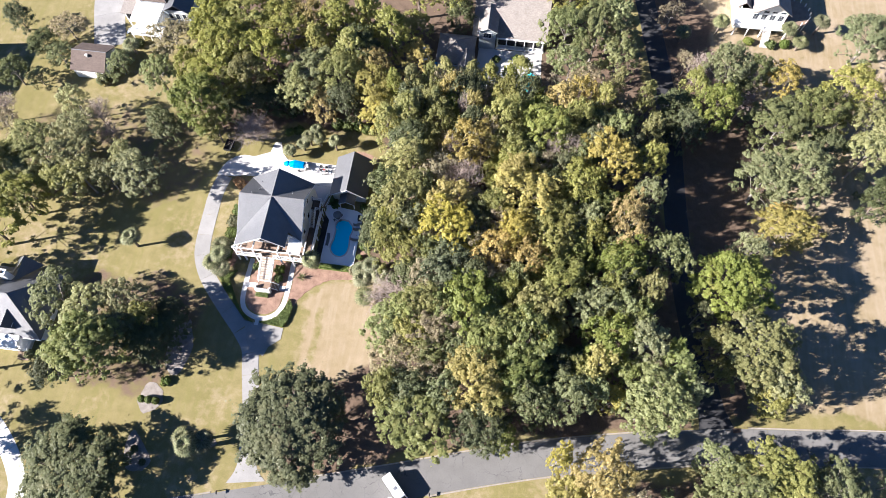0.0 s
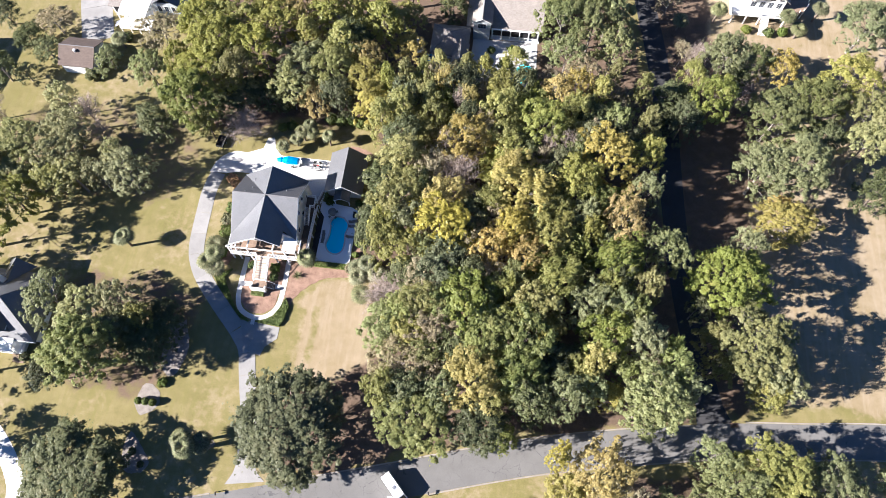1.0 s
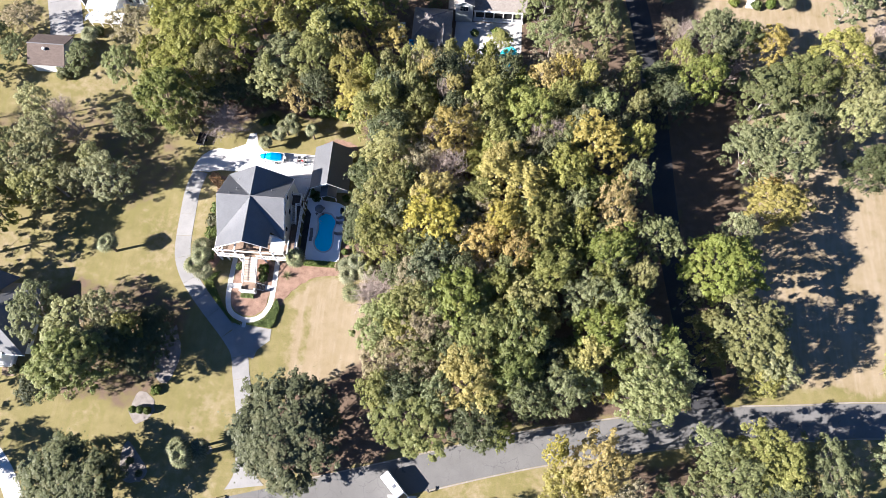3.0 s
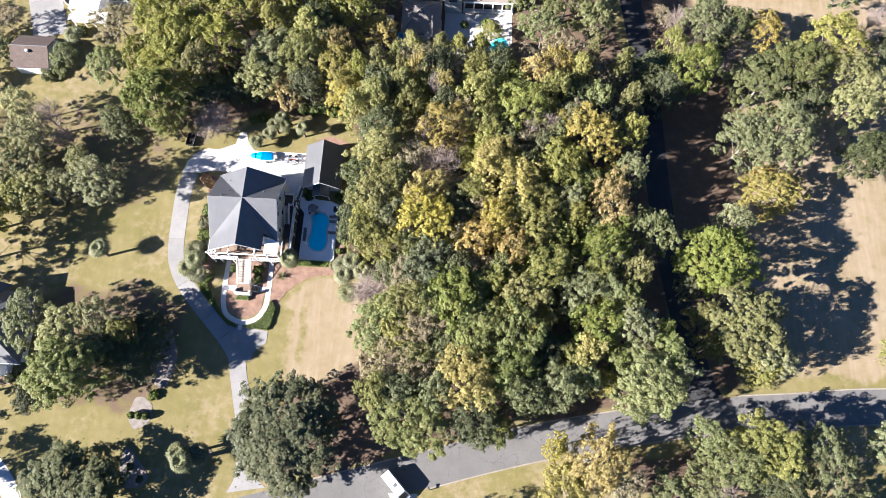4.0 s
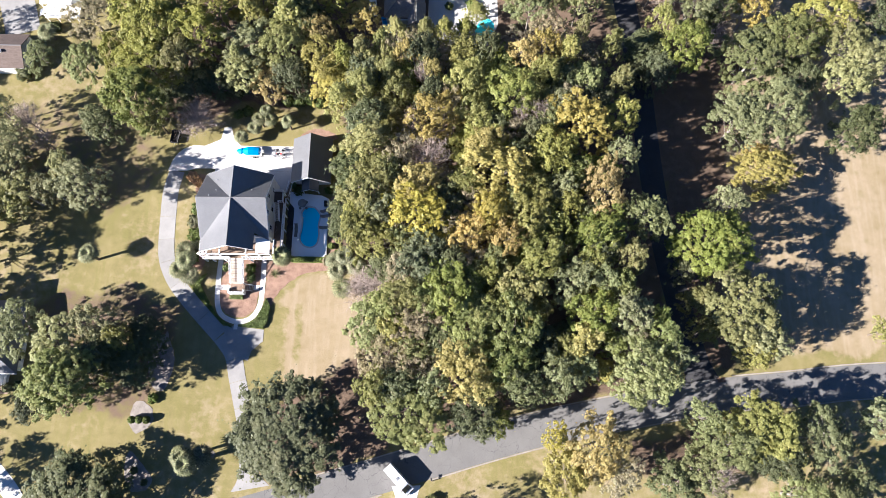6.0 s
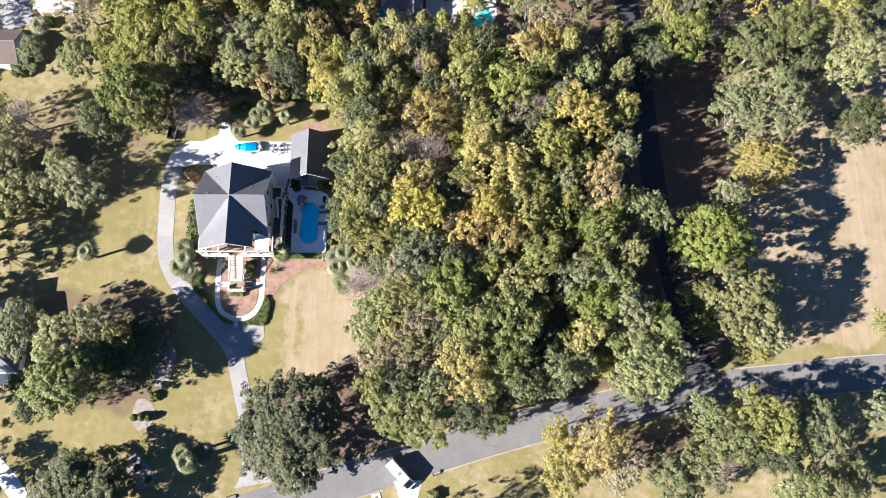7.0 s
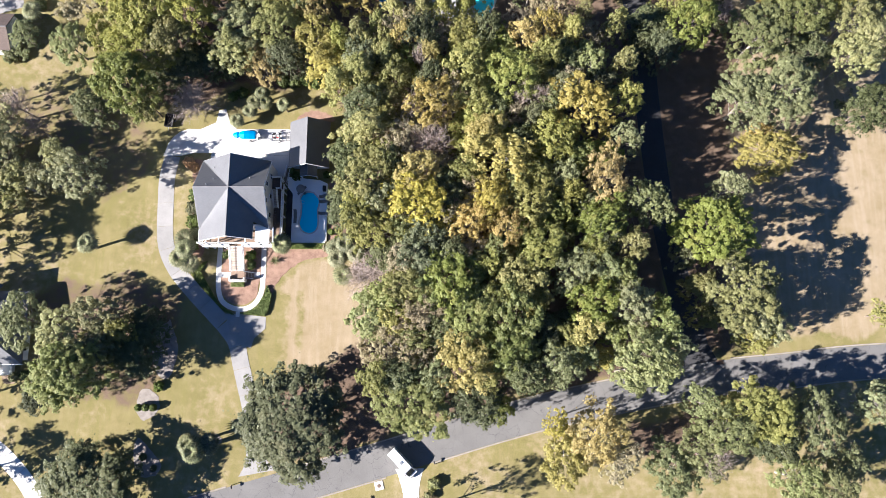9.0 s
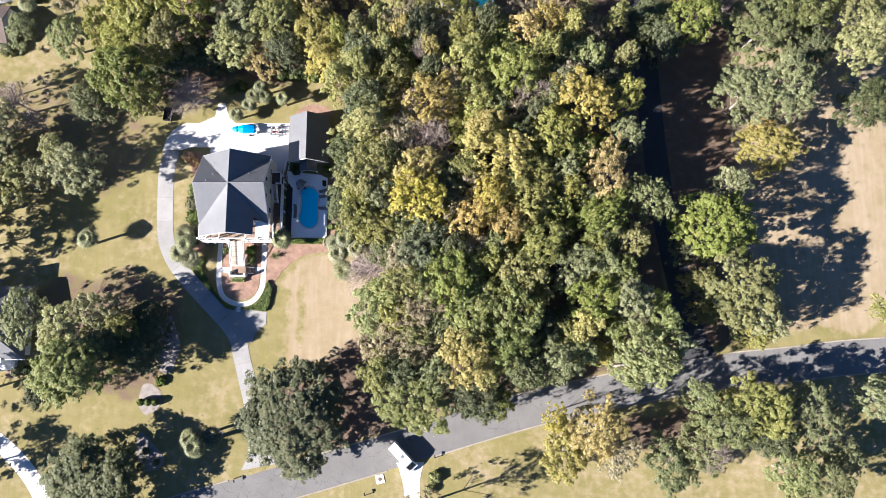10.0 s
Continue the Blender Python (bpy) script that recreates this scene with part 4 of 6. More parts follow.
part("gutter", boxed(-109.8, -87.3, 30.65, 30.79, 3.0, 3.16), M_WHITE, west_house)
part("porch_floor", boxed(-97.6, -90.6, 28.6, 31.55, 0, 0.85), M_WHITE, west_house)
roof_slope(west_house, [(-97.8, 28.4, 3.0), (-91.8, 28.4, 3.0), (-91.8, 31.0, 3.6), (-97.8, 31.0, 3.6)], M_WHITE, "porch_roof", 0.12)
flight(west_house, -92.6, -90.2, 26.9, 28.6, 0.05, 0.85, "y", M_DECK)
railing(west_house, (-90.7, 28.7), (-90.7, 31.4), 0.85, 0.95)
for x in (-97.4, -94.8, -92.0):
    part("porch_post", boxed(x - 0.1, x + 0.1, 28.5, 28.7, 0.85, 2.95), M_WHITE, west_house)

barn = thing("barn", pose(0, 0, 0), "white shed with a brown shingle roof and vent", "shed")
walls(barn, -106.0, -98.2, 99.0, 107.0, 3.1, M_WHITE)
# white east gable, coloured blue-grey to stand for its shade
gabled_wall(barn, (-98.19, 99.0), (-98.19, 107.0), 3.0, 3.1, 5.1, 0.2, "gable").data.materials[0] = M_SIDING_BLUE_AND_SHADE
gabled_wall(barn, (-106.01, 107.0), (-106.01, 99.0), 3.0, 3.1, 5.1, 0.2, "gable")
gable_roof(barn, -106.6, -97.7, 98.7, 107.3, 3.1, 5.5, M_ROOF_BROWN, "x")
part("vent", lathe(bmesh.new(), [(0.22, 4.6), (0.22, 5.2), (0.36, 5.25), (0.36, 5.45), (0.1, 5.55)], 10, (-102.4, 101.8)), M_WHITE, barn, "round white roof vent")
for y in (101.2, 104.6):
    window(barn, (-98.2, y, 1.4), 0, 0.8, 1.1)
part("door", boxed(-103.4, -100.6, 98.93, 98.995, 0.05, 2.3), M_WHITE, barn)

white_house = thing("house", pose(0, 0, 0), "large white raised house with porch and grey roof", "house")
walls(white_house, -96.0, -88.2, 121.0, 134.0, 6.0, M_WHITE)
hip_roof(white_house, -96.6, -87.6, 120.4, 134.6, 5.9, 9.2, M_ROOF_BROWN)
walls(white_house, -88.0, -81.6, 118.6, 131.0, 5.2, M_SIDING_BLUE_AND_SHADE)
gable_roof(white_house, -88.3, -81.0, 118.0, 131.6, 5.1, 7.6, M_ROOF_SLATE)
part("porch_roof", boxed(-95.9, -88.6, 114.2, 120.9, 4.6, 4.8), M_WHITE, white_house, "flat white porch roof")
part("porch_floor", boxed(-95.9, -88.0, 112.6, 120.9, 1.6, 1.8), M_WHITE, white_house)
for x in (-95.7, -93.3, -91.0, -88.7):
    part("porch_post", boxed(x - 0.12, x + 0.12, 114.3, 114.54, 0, 4.58), M_WHITE, white_house)
    part("deck_post", boxed(x - 0.1, x + 0.1, 112.7, 112.9, 0, 1.59), M_WHITE, white_house)
railing(white_house, (-95.8, 112.8), (-88.1, 112.8), 1.8, 1.0)
flight(white_house, -98.4, -96.0, 114.0, 115.8, 0.05, 1.75, "x", M_WHITE)
for x in (-94.6, -92.0, -89.6):
    window(white_house, (x, 121.0, 2.2), 270, 1.3, 2.0)
for x in (-86.6, -84.8, -83.0):
    window(white_house, (x, 118.6, 2.4), 270, 1.0, 1.8)
for y in (121, 125):
    window(white_house, (-81.6, y, 3.2), 0, 1.0, 1.5)
part("garage_wall", boxed(-99.6, -96.1, 118.6, 126, 0, 3.2), M_WHITE, white_house)
roof_slope(white_house, [(-100.1, 117.9, 3.3), (-96.05, 117.9, 3.3), (-96.05, 126, 4.6), (-100.1, 126, 4.6)], M_ROOF_TAN, "garage_roof")
part("garage_door", boxed(-99.2, -96.6, 118.54, 118.595, 0.05, 2.4), M_BLACK, white_house)

edge_house = thing("house", pose(0, 0, 0), "white gabled house at the wooded edge", "house")
walls(edge_house, -142, -131.5, 88, 102, 6.6, M_WHITE)
gable_roof(edge_house, -142.6, -130.9, 87.3, 102.7, 6.5, 10.0, M_ROOF_BROWN)
for y in (91, 95, 99):
    window(edge_house, (-131.5, y, 1.2), 0, 1.0, 1.5)

far_house = thing("house", pose(0, 0, 0), "grey-blue house with broad tan roof and screened porch", "house")
walls(far_house, -8.2, 9.6, 124.6, 142.0, 3.6, M_SIDING_BLUE_AND_SHADE)
gable_roof(far_house, -8.8, 10.2, 122.0, 144.4, 3.5, 9.8, M_ROOF_TAN, "x")
walls(far_house, -7.0, -2.8, 121.2, 126.0, 6.3, M_SIDING_BLUE_AND_SHADE)
gabled_wall(far_house, (-7.0, 121.19), (-2.8, 121.19), 6.25, 6.3, 7.5, 0.2, "gable").data.materials[0] = M_SIDING_BLUE_AND_SHADE
gable_roof(far_house, -7.4, -2.4, 120.9, 129.2, 6.2, 7.6, M_ROOF_TAN)
for q in (-1, 1):
    part("rake_board", rod(bmesh.new(), (-4.9, 120.92, 7.45), (-4.9 + q * 2.5, 120.92, 6.05), 0.1, sides=4), M_WHITE, far_house)
window(far_house, (-4.9, 121.2, 4.0), 270, 2.0, 1.6, (3, 2))
for i in range(6):
    x = -2.2 + i * 2.28
    part("porch_post", boxed(x - 0.13, x + 0.13, 121.7, 121.96, 0, 3.3), M_WHITE, far_house)
for i in range(5):
    part("screen_rail", boxed(-2.1 + i * 2.28, 0.0 + i * 2.28, 121.76, 121.9, 0.95, 1.1), M_WHITE, far_house)
    part("screen", boxed(-2.06 + i * 2.28, -0.06 + i * 2.28, 121.93, 121.95, 1.12, 3.28), M_BLACK, far_house, "dark insect screen")
part("porch_header", boxed(-2.5, 9.6, 121.65, 122.0, 3.3, 3.5), M_WHITE, far_house)
part("porch_floor", boxed(-2.6, 9.7, 121.5, 124.5, 0, 0.3), M_POOLDECK, far_house)
walls(far_house, -16.4, -8.4, 112.2, 121.4, 3.0, M_SIDING_BLUE_AND_SHADE)
hip_roof(far_house, -17.0, -7.6, 112.8, 122.2, 3.0, 6.0, M_ROOF_TAN)
gable_roof(far_house, -11.4, -7.4, 110.6, 116.6, 3.2, 5.0, M_ROOF_TAN)
gabled_wall(far_house, (-11.1, 111.1), (-7.7, 111.1), 0, 3.2, 4.7, 0.2, "gable").data.materials[0] = M_SIDING_BLUE_AND_SHADE
window(far_house, (-9.4, 111.1, 2.9), 270, 0.8, 0.9)
patio = tagged(part("patio", prism(bmesh.new(), [(-7.0, 108.5), (7.6, 107.6), (9.6, 113.5), (9.4, 121.45), (-6.8, 121.1)], -0.1, 0.05), M_COURT), "pale concrete patio behind the far house", "patio", kind="structure")
far_pool = thing("swimming_pool", pose(6.4, 111.6, 0, 0, 0, -20), "small turquoise swimming pool among trees", "pool")
bm = lathe(bmesh.new(), [(2.9, 0.0), (2.9, 0.16), (2.5, 0.16)], 20, squash=(0.85, 1.25))
part("coping", bm, M_WALK, far_pool)
part("water", lathe(bmesh.new(), [(2.48, 0.10), (2.48, 0.17)], 20, squash=(0.85, 1.25)), M_POOL, far_pool, "turquoise water")

east_house = thing("house", pose(0, 0, 0), "white raised house with decks and tan shingle roofs", "house")
walls(east_house, 58.2, 70.0, 136.6, 150.0, 6.6, M_WHITE)
gable_roof(east_house, 61.0, 70.6, 135.4, 151.0, 6.6, 10.0, M_ROOF_TAN)
gabled_wall(east_house, (61.4, 136.55), (70.2, 136.55), 6.55, 6.6, 9.6, 0.2, "gable").data.materials[0] = M_WHITE
gable_roof(east_house, 56.6, 61.2, 137.2, 151.0, 6.0, 8.0, M_ROOF_TAN)
part("deck_floor", boxed(57.6, 71.0, 133.9, 136.55, 2.9, 3.1), M_WHITE, east_house)
railing(east_house, (57.7, 134.0), (64.6, 134.0), 3.1)
railing(east_house, (66.8, 134.0), (70.9, 134.0), 3.1)
for x in (57.9, 61.2, 64.6, 66.8, 70.8):
    part("deck_post", boxed(x - 0.13, x + 0.13, 134.0, 134.26, 0, 2.89), M_WHITE, east_house)
flight(east_house, 64.7, 66.7, 130.6, 133.9, 0.05, 3.05, "y", M_WHITE)
for i in range(4):
    for z in (3.6, 6.0):
        window(east_house, (62.4 + i * 2.1, 136.6 - 0.002, z), 270, 1.3, 1.8 if z < 5 else 1.3, (2, 3))
for y in (139, 143):
    window(east_house, (70.0, y, 3.8), 0, 1.1, 1.6)
part("round_deck", lathe(bmesh.new(), [(4.6, 2.7), (4.6, 2.9)], 24, (72.6, 140.6)), M_DECK, east_house)
for i in range(9):
    a = -1.5 + i * 0.36
    part("deck_post", boxed(72.6 + 4.4 * math.cos(a) - 0.08, 72.6 + 4.4 * math.cos(a) + 0.08, 140.6 + 4.4 * math.sin(a) - 0.08, 140.6 + 4.4 * math.sin(a) + 0.08, 0, 3.8), M_WHITE, east_house)

# ---- vehicles ----
def wheel(parent, x, y, r, w, z0=0.0):
    bm = bmesh.new()
    rod(bm, (x, y - w / 2, z0 + r), (x, y + w / 2, z0 + r), r, sides=18)
    tyre = part("tyre", bm, M_BLACK, parent)
    rim = bmesh.new()
    rod(rim, (x, y - w / 2 - 0.01, z0 + r), (x, y + w / 2 + 0.01, z0 + r), r * 0.58, sides=12)
    part("rim", rim, M_STEEL, tyre)


def cabin(bm, profile, half, taper=0.08):
    """A body from a side profile of (x, z) pairs, drawn across and pinched in towards the roof."""
    zs = [z for _, z in profile]
    lo, hi = min(zs), max(zs)
    sides = []
    for s in (-1, 1):
        sides.append([bm.verts.new((x, s * half * (1 - taper * max(0, (z - lo) / (hi - lo) - 0.45) / 0.55), z)) for x, z in profile])
    k = len(profile)
    bm.faces.new(sides[0])
    bm.faces.new(sides[1][::-1])
    for i in range(k):
        bm.faces.new((sides[0][(i + 1) % k], sides[0][i], sides[1][i], sides[1][(i + 1) % k]))
    bmesh.ops.recalc_face_normals(bm, faces=bm.faces)
    bmesh.ops.bevel(bm, geom=list(bm.edges), offset=0.06, segments=2, affect="EDGES", profile=0.6)
    return bm


van = thing("delivery_van", pose(-10.7, 11.6, 0.055, 0, 0, -46), "long high-roofed white delivery van turning out of a drive", "van")
part("body", cabin(bmesh.new(), [(-3.3, 0.4), (2.9, 0.4), (3.25, 0.6), (3.2, 1.1), (2.8, 1.32), (1.72, 2.52), (1.4, 2.72), (-3.2, 2.75), (-3.3, 2.6)], 1.02, 0.10), M_VAN, van)
bm = bmesh.new()
v = [bm.verts.new(p) for p in ((2.76, -0.84, 1.40), (2.76, 0.84, 1.40), (1.80, 0.76, 2.47), (1.80, -0.76, 2.47))]
bm.faces.new(v)
r_ = bmesh.ops.extrude_face_region(bm, geom=list(bm.faces))
bmesh.ops.translate(bm, verts=[q for q in r_["geom"] if isinstance(q, bmesh.types.BMVert)], vec=(0.05, 0, 0.045))
bmesh.ops.recalc_face_normals(bm, faces=bm.faces)
part("windscreen", bm, M_GLASS, van, "dark sloping windscreen")
for s in (-1, 1):
    part("side_window", boxed(1.1, 1.9, s * 1.0 - 0.015, s * 1.0 + 0.015, 1.5, 2.2), M_GLASS, van)
    part("mirror", boxed(1.95, 2.15, s * 1.12 - 0.1, s * 1.12 + 0.1, 1.5, 1.85), M_BLACK, van)
    part("headlight", boxed(3.16, 3.27, s * 0.75 - 0.16, s * 0.75 + 0.16, 0.85, 1.05), M_STEEL, van)
    for x in (-2.1, 2.2):
        wheel(van, x, s * 0.9, 0.36, 0.24)
part("bumper", boxed(3.12, 3.36, -0.95, 0.95, 0.35, 0.62), M_BLACK, van)
part("roof_rail", boxed(-3.1, 1.4, 0.9, 0.96, 2.72, 2.8), M_BLACK, van)
part("roof_vent", boxed(-0.6, 0.0, -0.3, 0.3, 2.74, 2.84), M_STEEL, van)

boat = thing("boat", pose(-45.6, 79.9, 0.05), "small motorboat under a bright blue cover on its trailer", "boat")
bm = bmesh.new()
rows = []
for x, w, z0, z1 in ((-2.9, 0.12, 0.9, 1.15), (-2.4, 0.62, 0.65, 1.2), (-1.4, 0.95, 0.5, 1.2), (0.2, 1.08, 0.45, 1.15), (1.9, 1.08, 0.45, 1.1), (2.6, 1.0, 0.5, 1.1)):
    rows.append([bm.verts.new(p) for p in ((x, -w, z1), (x, -w * 0.8, (z0 + z1) / 2), (x, 0, z0), (x, w * 0.8, (z0 + z1) / 2), (x, w, z1))])
for a, b in zip(rows, rows[1:]):
    for i in range(4):
        bm.faces.new((a[i], b[i], b[i + 1], a[i + 1]))
    bm.faces.new((a[4], b[4], b[0], a[0]))
bm.faces.new(rows[0])
bm.faces.new(rows[-1][::-1])
bmesh.ops.recalc_face_normals(bm, faces=bm.faces)
part("hull", bm, M_WHITE, boat, "white hull")
bm = bmesh.new()
rows = []
for x, w, z in ((-2.95, 0.1, 1.2), (-2.5, 0.62, 1.32), (-1.75, 0.8, 1.5), (-1.5, 0.45, 1.42), (-1.2, 0.8, 1.65), (-0.2, 1.0, 1.9), (0.9, 1.0, 1.75), (2.0, 0.9, 1.5), (2.2, 0.85, 1.25)):
    rows.append([bm.verts.new(p) for p in ((x, -w, 1.16), (x, -w * 0.8, z - 0.12), (x, 0, z), (x, w * 0.8, z - 0.12), (x, w, 1.16))])
for a, b in zip(rows, rows[1:]):
    for i in range(4):
        bm.faces.new((a[i], a[i + 1], b[i + 1], b[i]))
bm.faces.new(rows[0][::-1])
bm.faces.new(rows[-1])
bmesh.ops.recalc_face_normals(bm, faces=bm.faces)
part("cover", bm, M_BLUE, boat, "bright blue fitted cover")
bm = box(bmesh.new(), -3.4, 2.4, -0.06, 0.06, 0.36, 0.46)
for x in (-1.6, 0.2, 1.8):
    box(bm, x - 0.05, x + 0.05, -1.0, 1.0, 0.36, 0.46)
for s in (-1, 1):
    box(bm, -1.8, 2.4, s * 0.9 - 0.05, s * 0.9 + 0.05, 0.36, 0.46)
part("trailer_frame", bm, M_STEEL, boat)
for s in (-1, 1):
    wheel(boat, 0.9, s * 1.12, 0.3, 0.18)
part("outboard_motor", boxed(2.62, 3.1, -0.25, 0.25, 0.6, 1.55, bevel=0.08), M_WHITE, boat)


def motorbike(parent_pose, paint, label):
    b = thing("motorbike", parent_pose, label, "motorcycle")
    for x in (-0.68, 0.68):
        bm = bmesh.new()
        rod(bm, (x, -0.07, 0.31), (x, 0.07, 0.31), 0.31, sides=16)
        part("wheel", bm, M_BLACK, b)
    bm = box(bmesh.new(), -0.35, 0.32, -0.14, 0.14, 0.3, 0.62, bevel=0.04)
    part("engine", bm, M_STEEL, b)
    bm = box(bmesh.new(), -0.08, 0.4, -0.16, 0.16, 0.64, 0.9, bevel=0.06)
    part("tank", bm, paint, b)
    part("saddle", boxed(-0.8, -0.1, -0.15, 0.15, 0.7, 0.82, bevel=0.04), M_BLACK, b)
    bm = rod(bmesh.new(), (0.68, 0, 0.31), (0.45, 0, 0.98), 0.04)
    rod(bm, (0.42, -0.38, 1.0), (0.42, 0.38, 1.0), 0.025)
    part("fork", bm, M_STEEL, b)
    part("mudguard", boxed(-0.95, -0.5, -0.08, 0.08, 0.63, 0.68), paint, b)
    return b


rack = thing("utility_trailer", pose(-39.0, 79.8, 0.05), "open steel trailer parked beside the boat", "trailer")
bm = bmesh.new()
for s in (-1, 1):
    box(bm, -1.9, 2.0, s * 1.0 - 0.05, s * 1.0 + 0.05, 0.42, 0.52)
for i in range(6):
    box(bm, -1.9 + i * 0.76, -1.8 + i * 0.76, -1.0, 1.0, 0.42, 0.5)
rod(bm, (-1.9, -1.0, 0.46), (-3.1, 0, 0.44), 0.05)
rod(bm, (-1.9, 1.0, 0.46), (-3.1, 0, 0.44), 0.05)
part("frame", bm, M_STEEL, rack)
for y in (0.42, -0.5):
    part("wheel_channel", boxed(-1.85, 1.95, y - 0.1, y + 0.1, 0.5, 0.53), M_STEEL, rack)
for s in (-1, 1):
    wheel(rack, 0.2, s * 1.18, 0.3, 0.18)
    part("fender", boxed(-0.25, 0.65, s * 1.18 - 0.13, s * 1.18 + 0.13, 0.64, 0.68), M_WHITE, rack)
motorbike(pose(-39.0, 80.25, 0.585, 0, 4, 4), M_WHITE, "white motorbike tied on an open trailer")
motorbike(pose(-38.7, 79.3, 0.585, 0, -3, -6), M_RED, "red motorbike tied on an open trailer")

dump = thing("box_trailer", pose(-62.6, 83.4, 0.02, 0, 0, 84), "open black steel trailer with high sides", "trailer")
part("bed", boxed(-1.4, 1.4, -0.8, 0.8, 0.4, 0.48), M_BLACK, dump)
for a in ((-1.4, 1.4, -0.85, -0.8), (-1.4, 1.4, 0.8, 0.85), (-1.45, -1.4, -0.85, 0.85), (1.4, 1.45, -0.85, 0.85)):
    part("side_panel", boxed(*a, 0.4, 1.1), M_BLACK, dump)
part("top_rail", boxed(-1.45, 1.45, -0.9, -0.86, 1.02, 1.12), M_STEEL, dump)
part("drawbar", rod(bmesh.new(), (-1.4, 0, 0.42), (-2.4, 0, 0.4), 0.05), M_STEEL, dump)
for s in (-1, 1):
    wheel(dump, 0.1, s * 0.98, 0.3, 0.18)


def car(m, paint, label):
    c = thing("car", m, label, "car")
    part("body", cabin(bmesh.new(), [(-2.2, 0.35), (2.2, 0.35), (2.25, 0.7), (1.2, 0.95), (0.6, 1.45), (-1.3, 1.5), (-2.0, 1.0), (-2.25, 0.9)], 0.9, 0.2), paint, c)
    part("windscreen", boxed(0.72, 1.0, -0.66, 0.66, 1.0, 1.3, pose(0.05, 0, 0.02)), M_GLASS, c)
    part("rear_window", boxed(-1.8, -1.55, -0.62, 0.62, 1.08, 1.32), M_GLASS, c)
    for s in (-1, 1):
        part("side_window", boxed(-1.2, 0.6, s * 0.8 - 0.012, s * 0.8 + 0.03, 1.0, 1.3), M_GLASS, c)
        for x in (-1.4, 1.4):
            wheel(c, x, s * 0.82, 0.33, 0.2)
    return c


car(pose(-19.9, 117.0, 0.01, 0, 0, 95), M_VAN, "silver-white car parked among trees by the far house")
car(pose(-16.6, 112.4, 0.01, 0, 0, 100), M_BLUE, "blue car half hidden by trees at the far house")


# ---- pool furniture ----
def lounger(m):
    c = thing("sun_lounger", m, "grey wicker sun lounger on the pool terrace", "lounger", "pool loungers")
    part("seat", boxed(-0.95, 0.35, -0.33, 0.33, 0.3, 0.37, bevel=0.02), M_WICKER, c)
    part("backrest", boxed(0, 0.75, -0.33, 0.33, -0.03, 0.03, pose(0.35, 0, 0.34, 0, -38, 0), bevel=0.015), M_WICKER, c)
    for x, y in ((-0.85, -0.28), (-0.85, 0.28), (0.3, -0.28), (0.3, 0.28)):
        part("leg", boxed(x - 0.03, x + 0.03, y - 0.03, y + 0.03, 0, 0.3), M_BLACK, c)
    return c


first = lounger(pose(-34.2, 62.4, DECK_Z, 0, 0, 92))
for x, y, a in ((-34.2, 61.4, 88), (-28.3, 66.4, 200), (-28.2, 65.2, 190), (-28.3, 62.6, 182)):
    copy_thing(first, pose(x, y, DECK_Z, 0, 0, a))


def patio_table(m):
    c = thing("patio_table", m, "round grey patio table with a folded grey parasol", "table")
    part("tabletop", lathe(bmesh.new(), [(0.6, 0.70), (0.62, 0.72), (0.62, 0.74), (0.6, 0.75)], 20), M_WICKER, c)
    part("pole", rod(bmesh.new(), (0, 0, 0.02), (0, 0, 2.2), 0.025), M_STEEL, c)
    part("parasol", lathe(bmesh.new(), [(0.95, 1.75), (0.97, 1.78), (0.5, 2.05), (0.05, 2.22)], 10), M_WICKER, c)
    part("foot", lathe(bmesh.new(), [(0.3, 0.0), (0.3, 0.06), (0.05, 0.12)], 14), M_BLACK, c)
    return c


def patio_chair(m):
    c = thing("patio_chair", m, "dark wicker patio chair at a round table", "chair", "patio chairs")
    part("seat", boxed(-0.24, 0.24, -0.24, 0.24, 0.40, 0.46, bevel=0.015), M_WICKER, c)
    part("backrest", boxed(-0.26, -0.21, -0.24, 0.24, 0.47, 0.92), M_WICKER, c)
    for x in (-0.2, 0.2):
        for y in (-0.2, 0.2):
            part("leg", boxed(x - 0.02, x + 0.02, y - 0.02, y + 0.02, 0, 0.4), M_BLACK, c)
    return c


patio_table(pose(-33.0, 67.6, DECK_Z))
chair0 = None
for i in range(4):
    a = 45 + 90 * i
    m = pose(-33.0 + 0.95 * math.cos(radians(a)), 67.6 + 0.95 * math.sin(radians(a)), DECK_Z, 0, 0, a + 180)
    chair0 = patio_chair(m) if chair0 is None else copy_thing(chair0, m) and chair0
grill = thing("grill", pose(-28.2, 68.0, DECK_Z, 0, 0, 90), "covered black barbecue grill on the terrace", "grill")
part("cart", boxed(-0.55, 0.55, -0.3, 0.3, 0.0, 0.85), M_BLACK, grill)
part("hood", boxed(-0.5, 0.5, -0.28, 0.28, 0.86, 1.2, bevel=0.08), M_BLACK, grill)
ladder = thing("pool_rail", pose(-33.05, 65.0, DECK_Z), "bent white handrail at the pool steps", "handrail")
for s in (-0.3, 0.3):
    bm = rod(bmesh.new(), (-0.3, s, 0), (-0.3, s, 0.8), 0.035)
    rod(bm, (-0.3, s, 0.8), (0.35, s, 0.75), 0.035)
    rod(bm, (0.35, s, 0.75), (0.6, s, -0.2), 0.035)
    part("rail", bm, M_WHITE, ladder)

